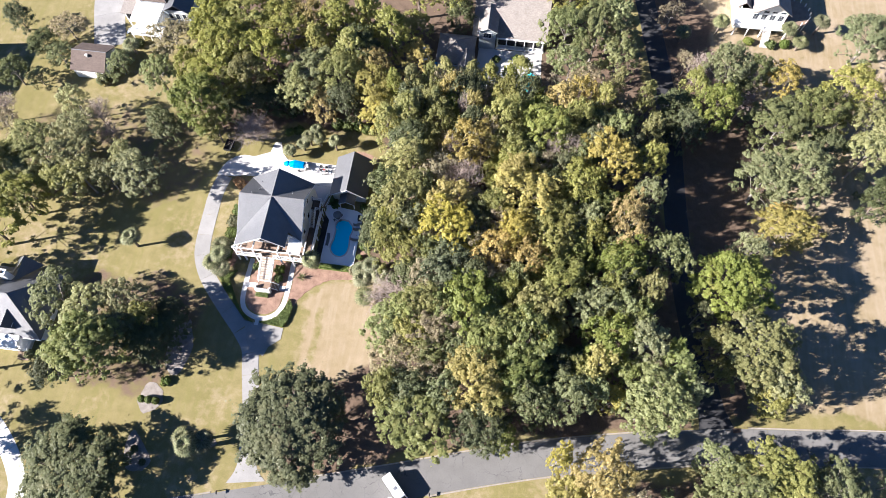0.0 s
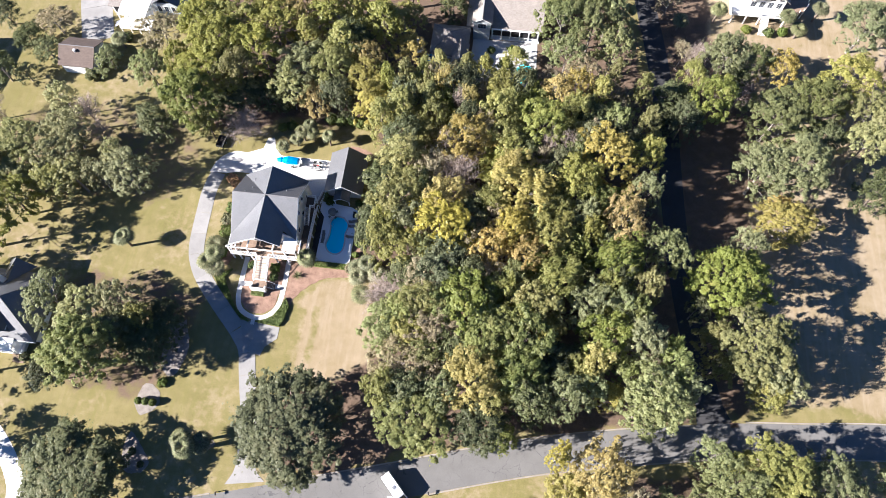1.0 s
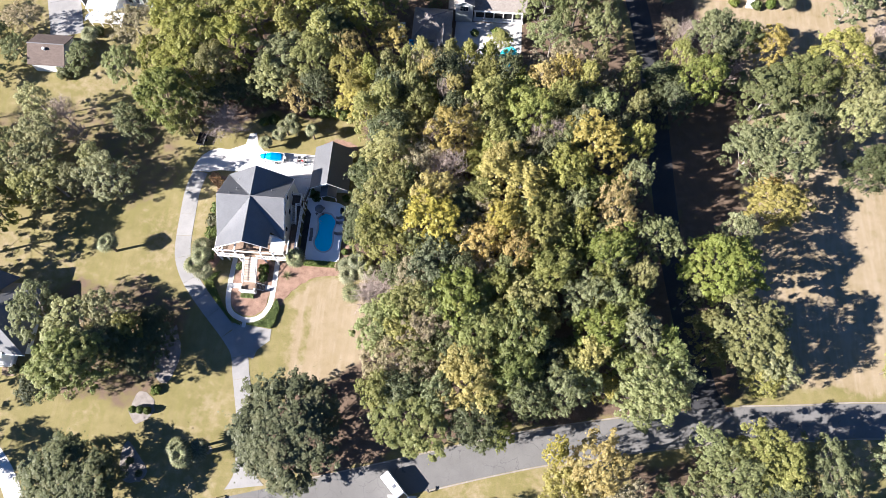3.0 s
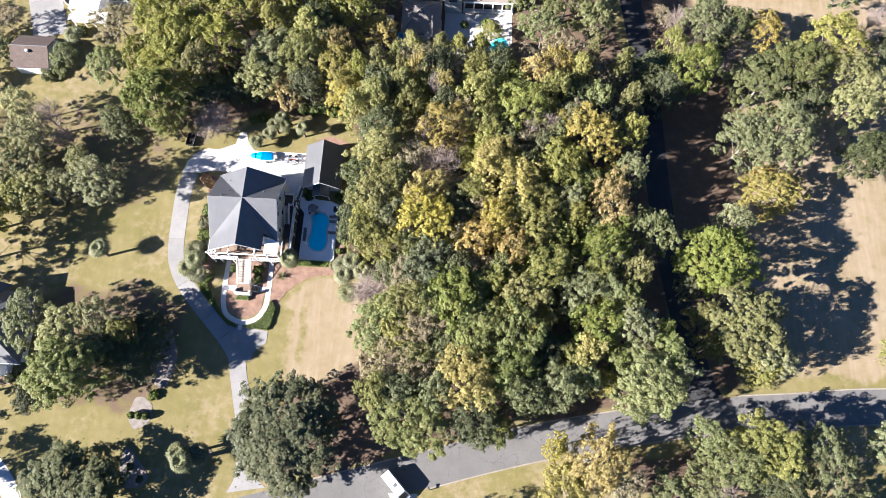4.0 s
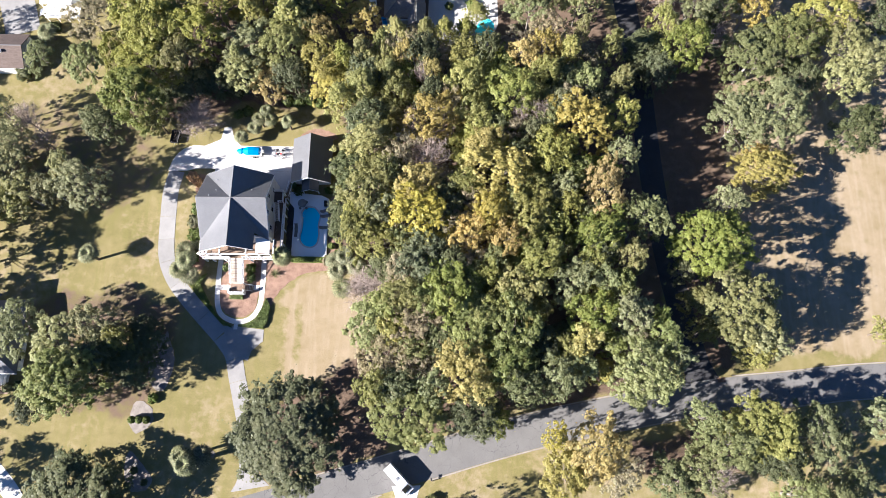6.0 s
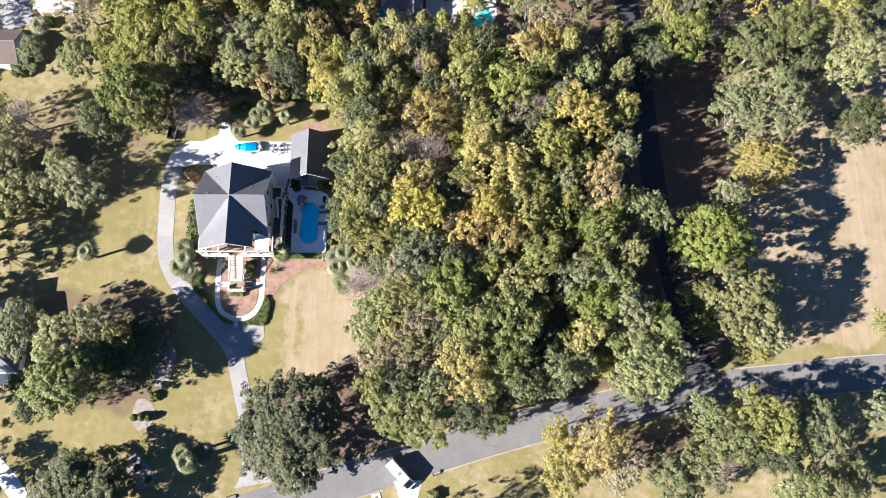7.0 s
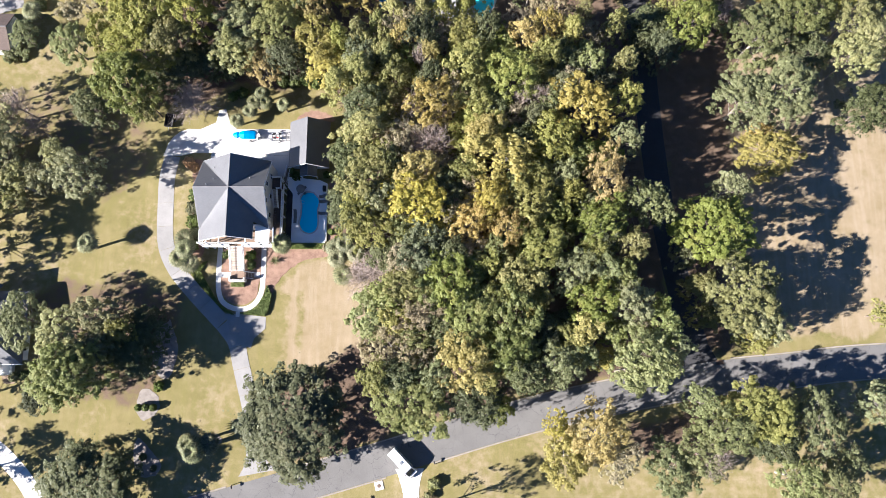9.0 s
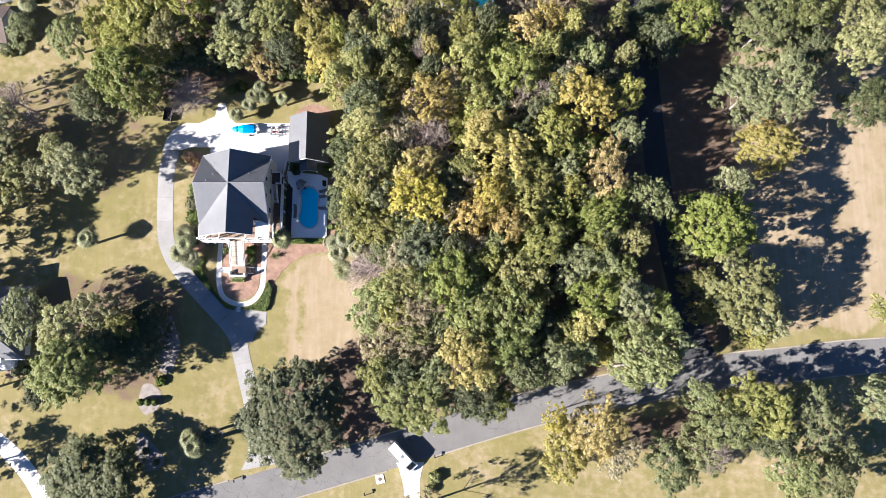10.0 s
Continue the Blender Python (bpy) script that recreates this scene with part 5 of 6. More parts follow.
# ---- street furniture ----
def mailbox(x, y, a, label):
    c = thing("mailbox", pose(x, y, 0, 0, 0, a), label, "mailbox")
    part("post", boxed(-0.07, 0.07, -0.07, 0.07, -0.1, 1.05), M_DECK, c)
    part("arm", boxed(-0.1, 0.75, -0.05, 0.05, 0.9, 1.0), M_DECK, c)
    bm = bmesh.new()
    pr = [(-0.12, 1.0), (0.12, 1.0), (0.12, 1.14), (0.08, 1.22), (0, 1.25), (-0.08, 1.22), (-0.12, 1.14)]
    a_, b_ = [bm.verts.new((0.1, y_, z)) for y_, z in pr], [bm.verts.new((0.65, y_, z)) for y_, z in pr]
    bm.faces.new(a_[::-1])
    bm.faces.new(b_)
    for i in range(7):
        bm.faces.new((a_[i], a_[(i + 1) % 7], b_[(i + 1) % 7], b_[i]))
    part("box", bm, M_BLACK, c)


mailbox(-4.3, 11.3, 105, "black mailbox on a timber post beside the street")
mailbox(-44.6, 7.2, -75, "mailbox on a white post beside the driveway")
mailbox(-18.3, 4.0, 105, "small dark mailbox post on the verge")
basin_box = thing("catch_basin", pose(-15.4, 7.1, 0, 0, 0, 14), "square concrete catch basin with a round iron lid", "catch basin")
part("slab", boxed(-0.85, 0.85, -0.85, 0.85, -0.2, 0.12, bevel=0.03), M_WALK, basin_box)
part("lid", lathe(bmesh.new(), [(0.38, 0.121), (0.38, 0.15), (0.3, 0.155)], 16), M_IRON, basin_box, "rusty round iron lid")
grate = thing("drain_grate", pose(54.2, 31.5, 0.03, 0, 0, 8), "rusty iron storm drain grate at the kerb", "drain")
part("frame", boxed(-0.75, 0.75, -0.45, 0.45, -0.05, 0.05), M_IRON, grate)
for i in range(7):
    part("bar", boxed(-0.65 + i * 0.2, -0.57 + i * 0.2, -0.38, 0.38, 0.05, 0.08), M_IRON, grate)
cabinet = thing("utility_box", pose(44.6, 102.6, 0), "low green metal utility box beside the lane", "utility box")
part("cabinet", boxed(-0.5, 0.5, -0.4, 0.4, -0.05, 0.75, bevel=0.04), M_IRON, cabinet)
part("pad", boxed(-0.7, 0.7, -0.6, 0.6, -0.1, 0.06), M_KERB, cabinet)
# trees: x, y, crown radius, height
TREES = {}
TREES["bright", "east lot"] = [
    (49.4, 56.5, 7.2, 19), (71.1, 102.8, 6.3, 16), (48.2, 100.3, 5.1, 18),
]
TREES["pale", "east lot"] = [
    (53.9, 44.4, 8.1, 18), (57.9, 39.6, 5.2, 15), (83, 102.2, 5.6, 15), (82.1, 93.9, 5.1, 15), (87.9, 98.2, 5.1, 15),
]
TREES["gum", "east lot"] = [
    (57.9, 36.1, 3.2, 13), (47.7, 40, 2.6, 14), (46.9, 45.9, 3.1, 15), (44.2, 107, 3.2, 15),
    (85.3, 41, 2.5, 8),
]
TREES["gum", "east verge"] = [
    (79.6, 109.6, 5.7, 17),
]
TREES["yellow", "east lot"] = [
    (64.2, 73.8, 5.9, 11),
]
TREES["tan", "east lot"] = [
    (63.4, 78.5, 2.6, 9), (64.8, 112.2, 4.5, 14),
]
TREES["grey", "east lot"] = [
    (86.6, 127.8, 6.8, 15),
    (63.1, 98.8, 7.1, 15), (65.5, 85.2, 7.1, 17), (58.9, 84.2, 5.8, 16), (53.7, 64.9, 3.8, 17), (51.8, 112.2, 6.2, 17), (58.3, 112.9, 4.3, 15), (45.4, 52.6, 2.9, 12),
]
TREES["oak", "east lot"] = [
    (84.5, 83, 4.7, 14), (40.6, 101.8, 4.2, 13), (43.1, 96.9, 3.9, 13), (92, 108.9, 3.5, 14), (54.1, 108.3, 3.3, 13),
    (73.5, 95.2, 4.2, 12), (39.7, 99.5, 3.1, 9),
]
TREES["bare", "east lot"] = [
    (56.1, 105.7, 3, 12), (46.5, 115.1, 3.3, 12), (90.1, 115.9, 3.1, 14),
]
TREES["brown", "east lot"] = [
    (40.9, 133.9, 3.4, 8), (44, 117.6, 3, 9),
]
TREES["pine", "middle wood"] = [
    (-19.9, 96.2, 3.1, 20.4), (-15.8, 98.2, 2.9, 20), (-14, 91.5, 2.8, 20), (22.9, 96.8, 3.8, 20.4), (26, 102.3, 2.4, 20), (31.8, 98.6, 2.8, 20.8),
    (33.2, 90.4, 3.2, 20.8), (-19.3, 87.8, 4.8, 21.6), (-17.7, 76, 5.6, 21.6), (-23.7, 95.4, 3.1, 19.6), (-23.9, 86.2, 3.5, 20),
]
TREES["tan", "middle wood"] = [
    (-10.7, 95.4, 2.6, 19.6), (13.4, 95.8, 3.1, 19.6), (18.2, 97.8, 3, 19.6), (-4.5, 81.1, 5.2, 21.2), (28.4, 66.7, 4.6, 20.8), (3, 57.1, 3.9, 20.4),
    (9.5, 56.5, 3.7, 20.4),
]
TREES["yellow", "middle wood"] = [
    (-5.5, 91.5, 2.4, 19.2), (24, 80.8, 5.2, 21.6), (5, 74.8, 3.6, 21.2), (7.9, 69.8, 5.5, 22), (-7.8, 66.7, 4.4, 20.4), (-7.7, 61, 5.7, 20.8),
    (6.3, 61.4, 3.7, 20.8), (23.7, 37.3, 3, 19.2), (1.4, 31.6, 5, 20), (27.5, 32.1, 2.3, 14), (-27.1, 93.1, 2.4, 16),
]
TREES["gum", "middle wood"] = [
    (1.7, 89.3, 4, 20.4), (-12.3, 87.6, 3, 20), (17.5, 91.5, 3.1, 20), (3.5, 83, 3.9, 20), (32.9, 82.6, 3, 20),
    (18.4, 74.5, 4.5, 20.4), (-16.9, 67.2, 5.1, 20.8), (1.8, 67.8, 2.9, 19.2), (15, 67.4, 2.7, 19.2), (21.8, 63.3, 2.5, 19.2), (13.8, 61.3, 4.6, 20),
    (-15.6, 56.7, 4.2, 18.8), (16.1, 52.4, 4.5, 20), (25.9, 52.4, 2.4, 19.2), (33.3, 53, 2.8, 19.6), (-9.8, 45.2, 3.9, 18.8), (12.6, 47, 4.5, 20),
    (6.2, 49.8, 2.6, 18.8),
]
TREES["bright", "middle wood"] = [
    (10.6, 38.9, 5.4, 20.4), (10.6, 85.9, 4.8, 21.2), (-1.3, 46.3, 5.3, 20.4), (27.3, 57.7, 4.5, 20.8), (2.1, 38.7, 4.8, 20), (25.5, 42.2, 4, 20), (9.5, 32.9, 4.2, 19.6),
    (-8.7, 24, 6.3, 15), (38.3, 37.7, 2.9, 20.8), (38.2, 41.6, 1.7, 19.2), (31.5, 47.5, 2.4, 19.2), (7.9, 22.8, 2.5, 12), (29.5, 36.8, 2.3, 16),
]
TREES["grey", "middle wood"] = [
    (33.2, 74.5, 2.5, 19.2), (14.8, 78.4, 2.5, 19.6), (20.8, 67.7, 2.5, 18.8), (36.6, 61.6, 4, 20), (7.3, 52.3, 2.4, 18.8), (22.5, 48.2, 3.9, 19.6),
    (28.4, 48.6, 2.6, 19.2), (32.5, 41.7, 4, 20.8), (18.6, 30.9, 3.8, 18.8), (34, 32.6, 5.1, 21.2), (40.1, 34, 2.7, 19.6), (-15.9, 39.9, 4.3, 16),
    (20.9, 84.4, 2.5, 20), (21.5, 57.3, 2.3, 14), (32.6, 29.6, 3.6, 16), (37.8, 29.9, 2.7, 16),
]
TREES["brown", "middle wood"] = [
    (-7.2, 40, 4.3, 18.8), (-12.3, 33.6, 4.9, 16), (-5.9, 32.3, 3, 15), (-14.7, 97.7, 2.2, 18.8), (-0.9, 84.6, 3, 19.2),
]
TREES["bare", "middle wood"] = [
    (12.5, 82.7, 2.1, 19.6), (16.3, 82.8, 1.8, 20), (-8.9, 80.3, 2.4, 19.2), (-5.9, 73.8, 4.2, 18.8), (-16.6, 48.7, 5.3, 10), (-7.3, 90.8, 2.4, 19.2),
]
TREES["oak", "middle wood"] = [
    (-6.2, 52.8, 5, 20), (-21.4, 64.1, 3.2, 14), (-22.8, 60.6, 2.5, 12), (-13.6, 51.9, 2.9, 15), (20.7, 39.1, 2.2, 14), (28, 55.2, 2.9, 19.2),
    (-1.4, 52, 3.1, 19.2), (-5.3, 86.9, 2.8, 19.6), (12.6, 29.1, 3.3, 18.8), (3.8, 24.1, 4.2, 14),
]
TREES["gum", "north wood"] = [
    (-69.9, 110.8, 5.7, 18), (-61.7, 112.2, 6.2, 18), (-64.7, 102.7, 5.6, 18), (-53.1, 111.1, 5.7, 18), (-55.7, 103.1, 4.5, 17), (-65.8, 95.4, 5.5, 16),
    (-59.6, 97.2, 5, 16), (-37.8, 100.3, 4.2, 15), (-74.9, 99.7, 2.7, 13), (-23.1, 121.3, 3.4, 9), (24, 139, 6, 19), (25, 148, 6, 19),
    (22, 158, 6, 19), (15, 133, 6, 18), (31, 150, 4.5, 15),
]
TREES["pine", "north wood"] = [
    (-39.9, 113.3, 6.1, 20), (-33.6, 115.8, 5.1, 20), (-27.2, 112.1, 5.6, 20), (-35.6, 105.8, 4.7, 19), (-47.2, 97.7, 2.9, 14),
    (-23.5, 129.0, 4.8, 20), (-13.5, 127.8, 3.6, 19), (-13.0, 135.0, 4.4, 20), (-44.6, 108, 4, 17), (-7.1, 105.2, 3.3, 13), (-2.8, 105.4, 3.2, 13), (1.7, 106.2, 3, 12), (-13.3, 105.4, 3.1, 13),
    (4.5, 113.8, 3.0, 6),
]
TREES["oak", "north wood"] = [
    (-58.7, 93.5, 3.6, 9), (-53.2, 94.7, 3.6, 9), (-62.4, 91.6, 3.2, 8), (-49.4, 95.6, 3.2, 9), (-35.7, 94.6, 3.4, 12), (-12.3, 126, 3.1, 10), (-33.7, 107.7, 3.7, 17),
]
TREES["tan", "north wood"] = [
    (-48, 114.3, 4.4, 17), (-21.3, 109.3, 3.8, 11), (-30.2, 104, 3.4, 15), (-41.3, 93.3, 3.4, 10),
]
TREES["pale", "north wood"] = [
    (-47.1, 94.9, 3.6, 12),
]
TREES["yellow", "north wood"] = [
    (-29, 98.1, 4.5, 14), (-25.7, 92.6, 4.1, 13),
]
TREES["grey", "north wood"] = [
    (-44.8, 101, 4.8, 14), (14, 119.1, 5.1, 17), (21.3, 119.7, 6.2, 17), (15.7, 109.6, 3.4, 16), (25.4, 124.2, 4.6, 17), (26.9, 113.1, 4, 16),
]
TREES["brown", "north wood"] = [
    (12.9, 99.7, 3.9, 15), (19.7, 103.5, 3.9, 16), (-9.9, 101.7, 3.2, 12), (-3.2, 95.4, 3.4, 16),
]
TREES["oak", "road oaks"] = [
    # two low dark oaks, added to fill the deep shadow of the big west tree
    (-63.3, 32.4, 4.2, 9), (-61.6, 37.0, 3.4, 8),
    (-31.4, 20.2, 10.1, 14.5), (-70.1, 6.8, 9, 10.5), (-61.9, 39.8, 2.9, 8), (-66.5, 34.8, 3.6, 10),
]
TREES["yellow", "south verge"] = [
    (18.4, 20, 2.4, 17), (20, 13, 4.7, 14),
]
TREES["tan", "south verge"] = [
    (25.7, 18.2, 5.7, 17),
]
TREES["brown", "south verge"] = [
    (-5.4, 2.8, 4.0, 14.5), (29.9, 13.2, 4.3, 13),
]
TREES["grey", "south verge"] = [
    (50.5, 18.9, 5.4, 15), (47.1, 23.9, 3.4, 11), (41, 11.3, 5.3, 11), (46.3, 14.2, 4.8, 12), (68.1, 20.6, 5.5, 14), (63.8, 9.9, 5, 13),
    (69.2, 8.2, 5.4, 13), (73.6, 12.1, 3.6, 11), (80.3, 23.8, 4.1, 14),
]
TREES["gum", "south verge"] = [
    (57.1, 21.4, 6.5, 15),
]
TREES["oak", "south verge"] = [
    (59.3, 17.4, 4.8, 13),
]
TREES["bare", "south verge"] = [
    (48.2, 13.6, 4.1, 13),
]
TREES["gum", "west edge"] = [
    (-104, 52, 6, 14), (-101, 60, 5.5, 13), (-98, 24, 5, 11), (-110, 66, 6, 14), (-112, 40, 6, 14), (-99, 9, 5, 11),
]
TREES["bright", "west house trees"] = [
    (-73.3, 28.8, 6.6, 17.2),
]
TREES["oak", "west house trees"] = [
    (-81.1, 24.7, 3, 10.4), (-70.8, 32.1, 4.6, 13.8),
]
TREES["pale", "west house trees"] = [
    (-76.4, 36.9, 5.3, 13.8), (-70.8, 40.3, 4.2, 12.7),
]
TREES["grey", "west house trees"] = [
    (-85.1, 39.2, 4.7, 12.7), (-68.6, 35.7, 3.7, 11.5),
]
TREES["gum", "west house trees"] = [
    (-65.8, 37.3, 3, 11.5),
]
TREES["pale", "west lot"] = [
    (-102.4, 72.2, 7.3, 12.1), (-103.3, 64, 5.4, 11.5), (-94.3, 78.4, 5.2, 12.1), (-93.7, 71.3, 5.4, 12.1), (-89.7, 67.2, 4.6, 11.5), (-84.6, 68.2, 3.3, 11.5),
    (-77.3, 68.4, 5.3, 13.8), (-81.4, 72.4, 3.1, 12.7), (-99.2, 86.9, 3.7, 10.3),
]
TREES["gum", "west lot"] = [
    (-106.5, 69.3, 5, 11.5), (-64.5, 84.5, 3.2, 11.5), (-93.5, 65.8, 4.6, 11.5),
]
TREES["bright", "west lot"] = [
    (-67.4, 86.9, 6.4, 17.5),
]
TREES["oak", "west lot"] = [
    (-124.2, 112, 3.4, 8), (-115.9, 105.5, 3.6, 6), (-76.7, 83.8, 3.7, 10),
]
TREES["grey", "west lot"] = [
    (-110.6, 102.8, 3.8, 5.5), (-94.3, 101.2, 3.4, 6), (-113.4, 95.4, 2.8, 5), (-118.2, 94.8, 3.6, 9), (-82.3, 98, 4.5, 10),
]
TREES["brown", "west lot"] = [
    (-82.9, 110.4, 5.4, 8), (-110.6, 110.7, 4.4, 7), (-113.3, 79.6, 3.7, 9),
]
TREES["bare", "west lot"] = [
    (-115.5, 84.2, 3.5, 9), (-91.8, 84.1, 3.9, 11), (-88.4, 79.7, 2.7, 9), (-56.5, 86.2, 5.5, 7),
]

# ---- trees ----
ball = bmesh.new()
bmesh.ops.create_icosphere(ball, subdivisions=1, radius=1.0)
BALL = np.array([v.co for v in ball.verts])
BALL_FACES = np.array([[v.index for v in f.verts] for f in ball.faces])
ball.free()


def leaf_mesh(name, centres, normals, size, material, rng, long=1.35, cores=()):
    """A mesh of loose leaf sprays: one small pointed blade at each place."""
    k = len(centres)
    up = rng.normal(size=(k, 3))
    nrm = normals / np.linalg.norm(normals, axis=1, keepdims=True)
    u = np.cross(nrm, up)
    u /= np.linalg.norm(u, axis=1, keepdims=True)
    v = np.cross(nrm, u)
    s = (size * (0.55 + 1.05 * rng.random(k) ** 1.5))[:, None]
    co = np.stack([centres + u * s * long * 0.6, centres - u * s * long * 0.4 + v * s * 0.55, centres - u * s * long * 0.4 - v * s * 0.55], 1).reshape(-1, 3)
    # knots of inner twigs and leaves, which keep the light out of each clump
    balls, tris = [], []
    for x, y, z, r in cores:
        base = 3 * k + 12 * len(balls)
        balls.append(np.array([x, y, z - 0.2 * r]) + BALL * (0.6 * r * (0.85 + 0.3 * rng.random((12, 1)))) * np.array([1, 1, 0.7]))
        tris.append(BALL_FACES + base)
    n3 = 20 * len(balls)
    co = np.concatenate([co] + balls)
    me = bpy.data.meshes.new(name)
    me.vertices.add(len(co))
    me.vertices.foreach_set("co", co.astype(np.float32).ravel())
    index = np.concatenate([np.arange(3 * k)] + [t.ravel() for t in tris])
    me.loops.add(len(index))
    me.loops.foreach_set("vertex_index", index.astype(np.int32))
    me.polygons.add(k + n3)
    me.polygons.foreach_set("loop_start", 3 * np.arange(k + n3, dtype=np.int32))
    me.update(calc_edges=True)
    me.materials.append(material)
    return me


# kind: clumps, sprays, clump radius, spray size, roundness of the crown's top, name, label, bark
KINDS = {
    "oak": (120, 9600, (0.7, 1.35), 0.255, 0.62, "live_oak_tree", "dense dark green live oak", M_BARK),
    "gum": (95, 8200, (0.6, 1.25), 0.265, 0.58, "sweetgum_tree", "olive green broadleaf tree", M_BARK),
    "bright": (95, 8400, (0.6, 1.25), 0.265, 0.60, "maple_tree", "full-crowned bright green tree", M_BARK),
    "pine": (130, 8200, (0.4, 0.9), 0.235, 0.72, "pine_tree", "yellow-green tufted pine", M_BARK),
    "yellow": (95, 8000, (0.55, 1.15), 0.26, 0.60, "yellow_autumn_tree", "broadleaf tree in golden-yellow leaf", M_PALE_BARK),
    "tan": (85, 6800, (0.5, 1.1), 0.25, 0.58, "tan_autumn_tree", "broadleaf tree with thinning golden-tan leaves", M_PALE_BARK),
    "grey": (95, 8800, (0.5, 1.15), 0.25, 0.58, "grey_green_tree", "grey-green tree with pale limbs", M_PALE_BARK),
    "pale": (95, 8400, (0.5, 1.1), 0.25, 0.58, "hackberry_tree", "pale olive broadleaf tree", M_PALE_BARK),
    "brown": (80, 5600, (0.5, 1.05), 0.235, 0.56, "fading_tree", "half-bare tree with fading grey-brown leaves", M_PALE_BARK),
    "bare": (60, 0, (0.5, 1.0), 0.3, 0.55, "bare_tree", "leafless grey tree with tangled twigs", M_TWIG),
}


def crown_clumps(kind, rng, fine=1.0):
    """Places and sizes of the foliage clumps of a tree 6 m in crown radius and 16 m high."""
    n, _, (r0, r1), _, flat, *_ = KINDS[kind]
    n, r0, r1 = int(1.12 * n * fine ** 1.3), r0 / fine ** 0.55, r1 / fine ** 0.55
    lobes, turn = rng.integers(3, 6), rng.random(4) * 6.28
    # the heads of the main boughs, each with a top of its own
    heads = 8 + rng.integers(0, 4)
    bough = [(5.2 * math.sqrt((j + 0.4) / heads) * math.cos(2.4 * j + turn[0]) + rng.normal() * 0.5, 5.2 * math.sqrt((j + 0.4) / heads) * math.sin(2.4 * j + turn[0]) + rng.normal() * 0.5, rng.uniform(-0.9, 1.1)) for j in range(heads)]
    tops, out = int(n * (0.70 if kind == "oak" else 0.78)), []
    for i in range(n):
        a = i * 2.39996 + rng.normal() * 0.18
        calm = 0.55 if kind == "oak" else 1.0
        edge = 1 + calm * 0.15 * math.sin(lobes * a + turn[0]) + calm * 0.14 * math.sin(2 * a + turn[1]) + 0.10 * math.sin(7 * a + turn[2]) + rng.normal() * 0.06
        r = r0 + (r1 - r0) * rng.random()
        if kind == "pine":
            z = 5.0 + 10.6 * ((i + 0.5) / n) ** 0.8
            reach = 6 * edge * (1.0 - 0.86 * max(0, (z - 5) / 10.6) ** 1.5) * (0.2 + 0.8 * rng.random() ** 0.5)
            z += rng.normal() * 0.3
        elif i < tops:
            # the upper dome, evenly strewn, with boughs that stand up or sink in
            rho = min(1.0, max(0.02, math.sqrt((i + 0.5) / tops) + rng.normal() * 0.04))
            reach = (5.9 - 0.35 * r) * edge * rho
            off, lift = min((math.hypot(reach * math.cos(a) - bx, reach * math.sin(a) - by), bz) for bx, by, bz in bough)
            z = 11.0 + 3.2 * max(0.0, 1 - rho ** 2.2) ** flat + rng.normal() * 0.4 + 0.8 * lift + 1.1 - 0.4 * min(off, 2.4) ** 2
        else:
            rho = 0.68 + 0.34 * rng.random()
            low = 2.8 if kind == "oak" else 4.8
            reach, z = 5.6 * edge * rho, low + (11.2 - low) * rng.random()
        out.append((reach * math.cos(a), reach * math.sin(a), min(z, 15.8 - 0.5 * r), r))
    return np.array(out)


def limb(bm, pts, r0, r1, sides=5):
    rings = []
    for i, p in enumerate(pts):
        d = Vector(pts[min(i + 1, len(pts) - 1)]) - Vector(pts[max(i - 1, 0)])
        q = d.to_track_quat("Z", "Y").to_matrix()
        r = r0 + (r1 - r0) * i / (len(pts) - 1)
        rings.append([bm.verts.new(Vector(p) + q @ Vector((r * math.cos(6.2832 * j / sides), r * math.sin(6.2832 * j / sides), 0))) for j in range(sides)])
    for a, b in zip(rings, rings[1:]):
        for j in range(sides):
            bm.faces.new((a[j], a[(j + 1) % sides], b[(j + 1) % sides], b[j]))
    bm.faces.new(rings[-1])


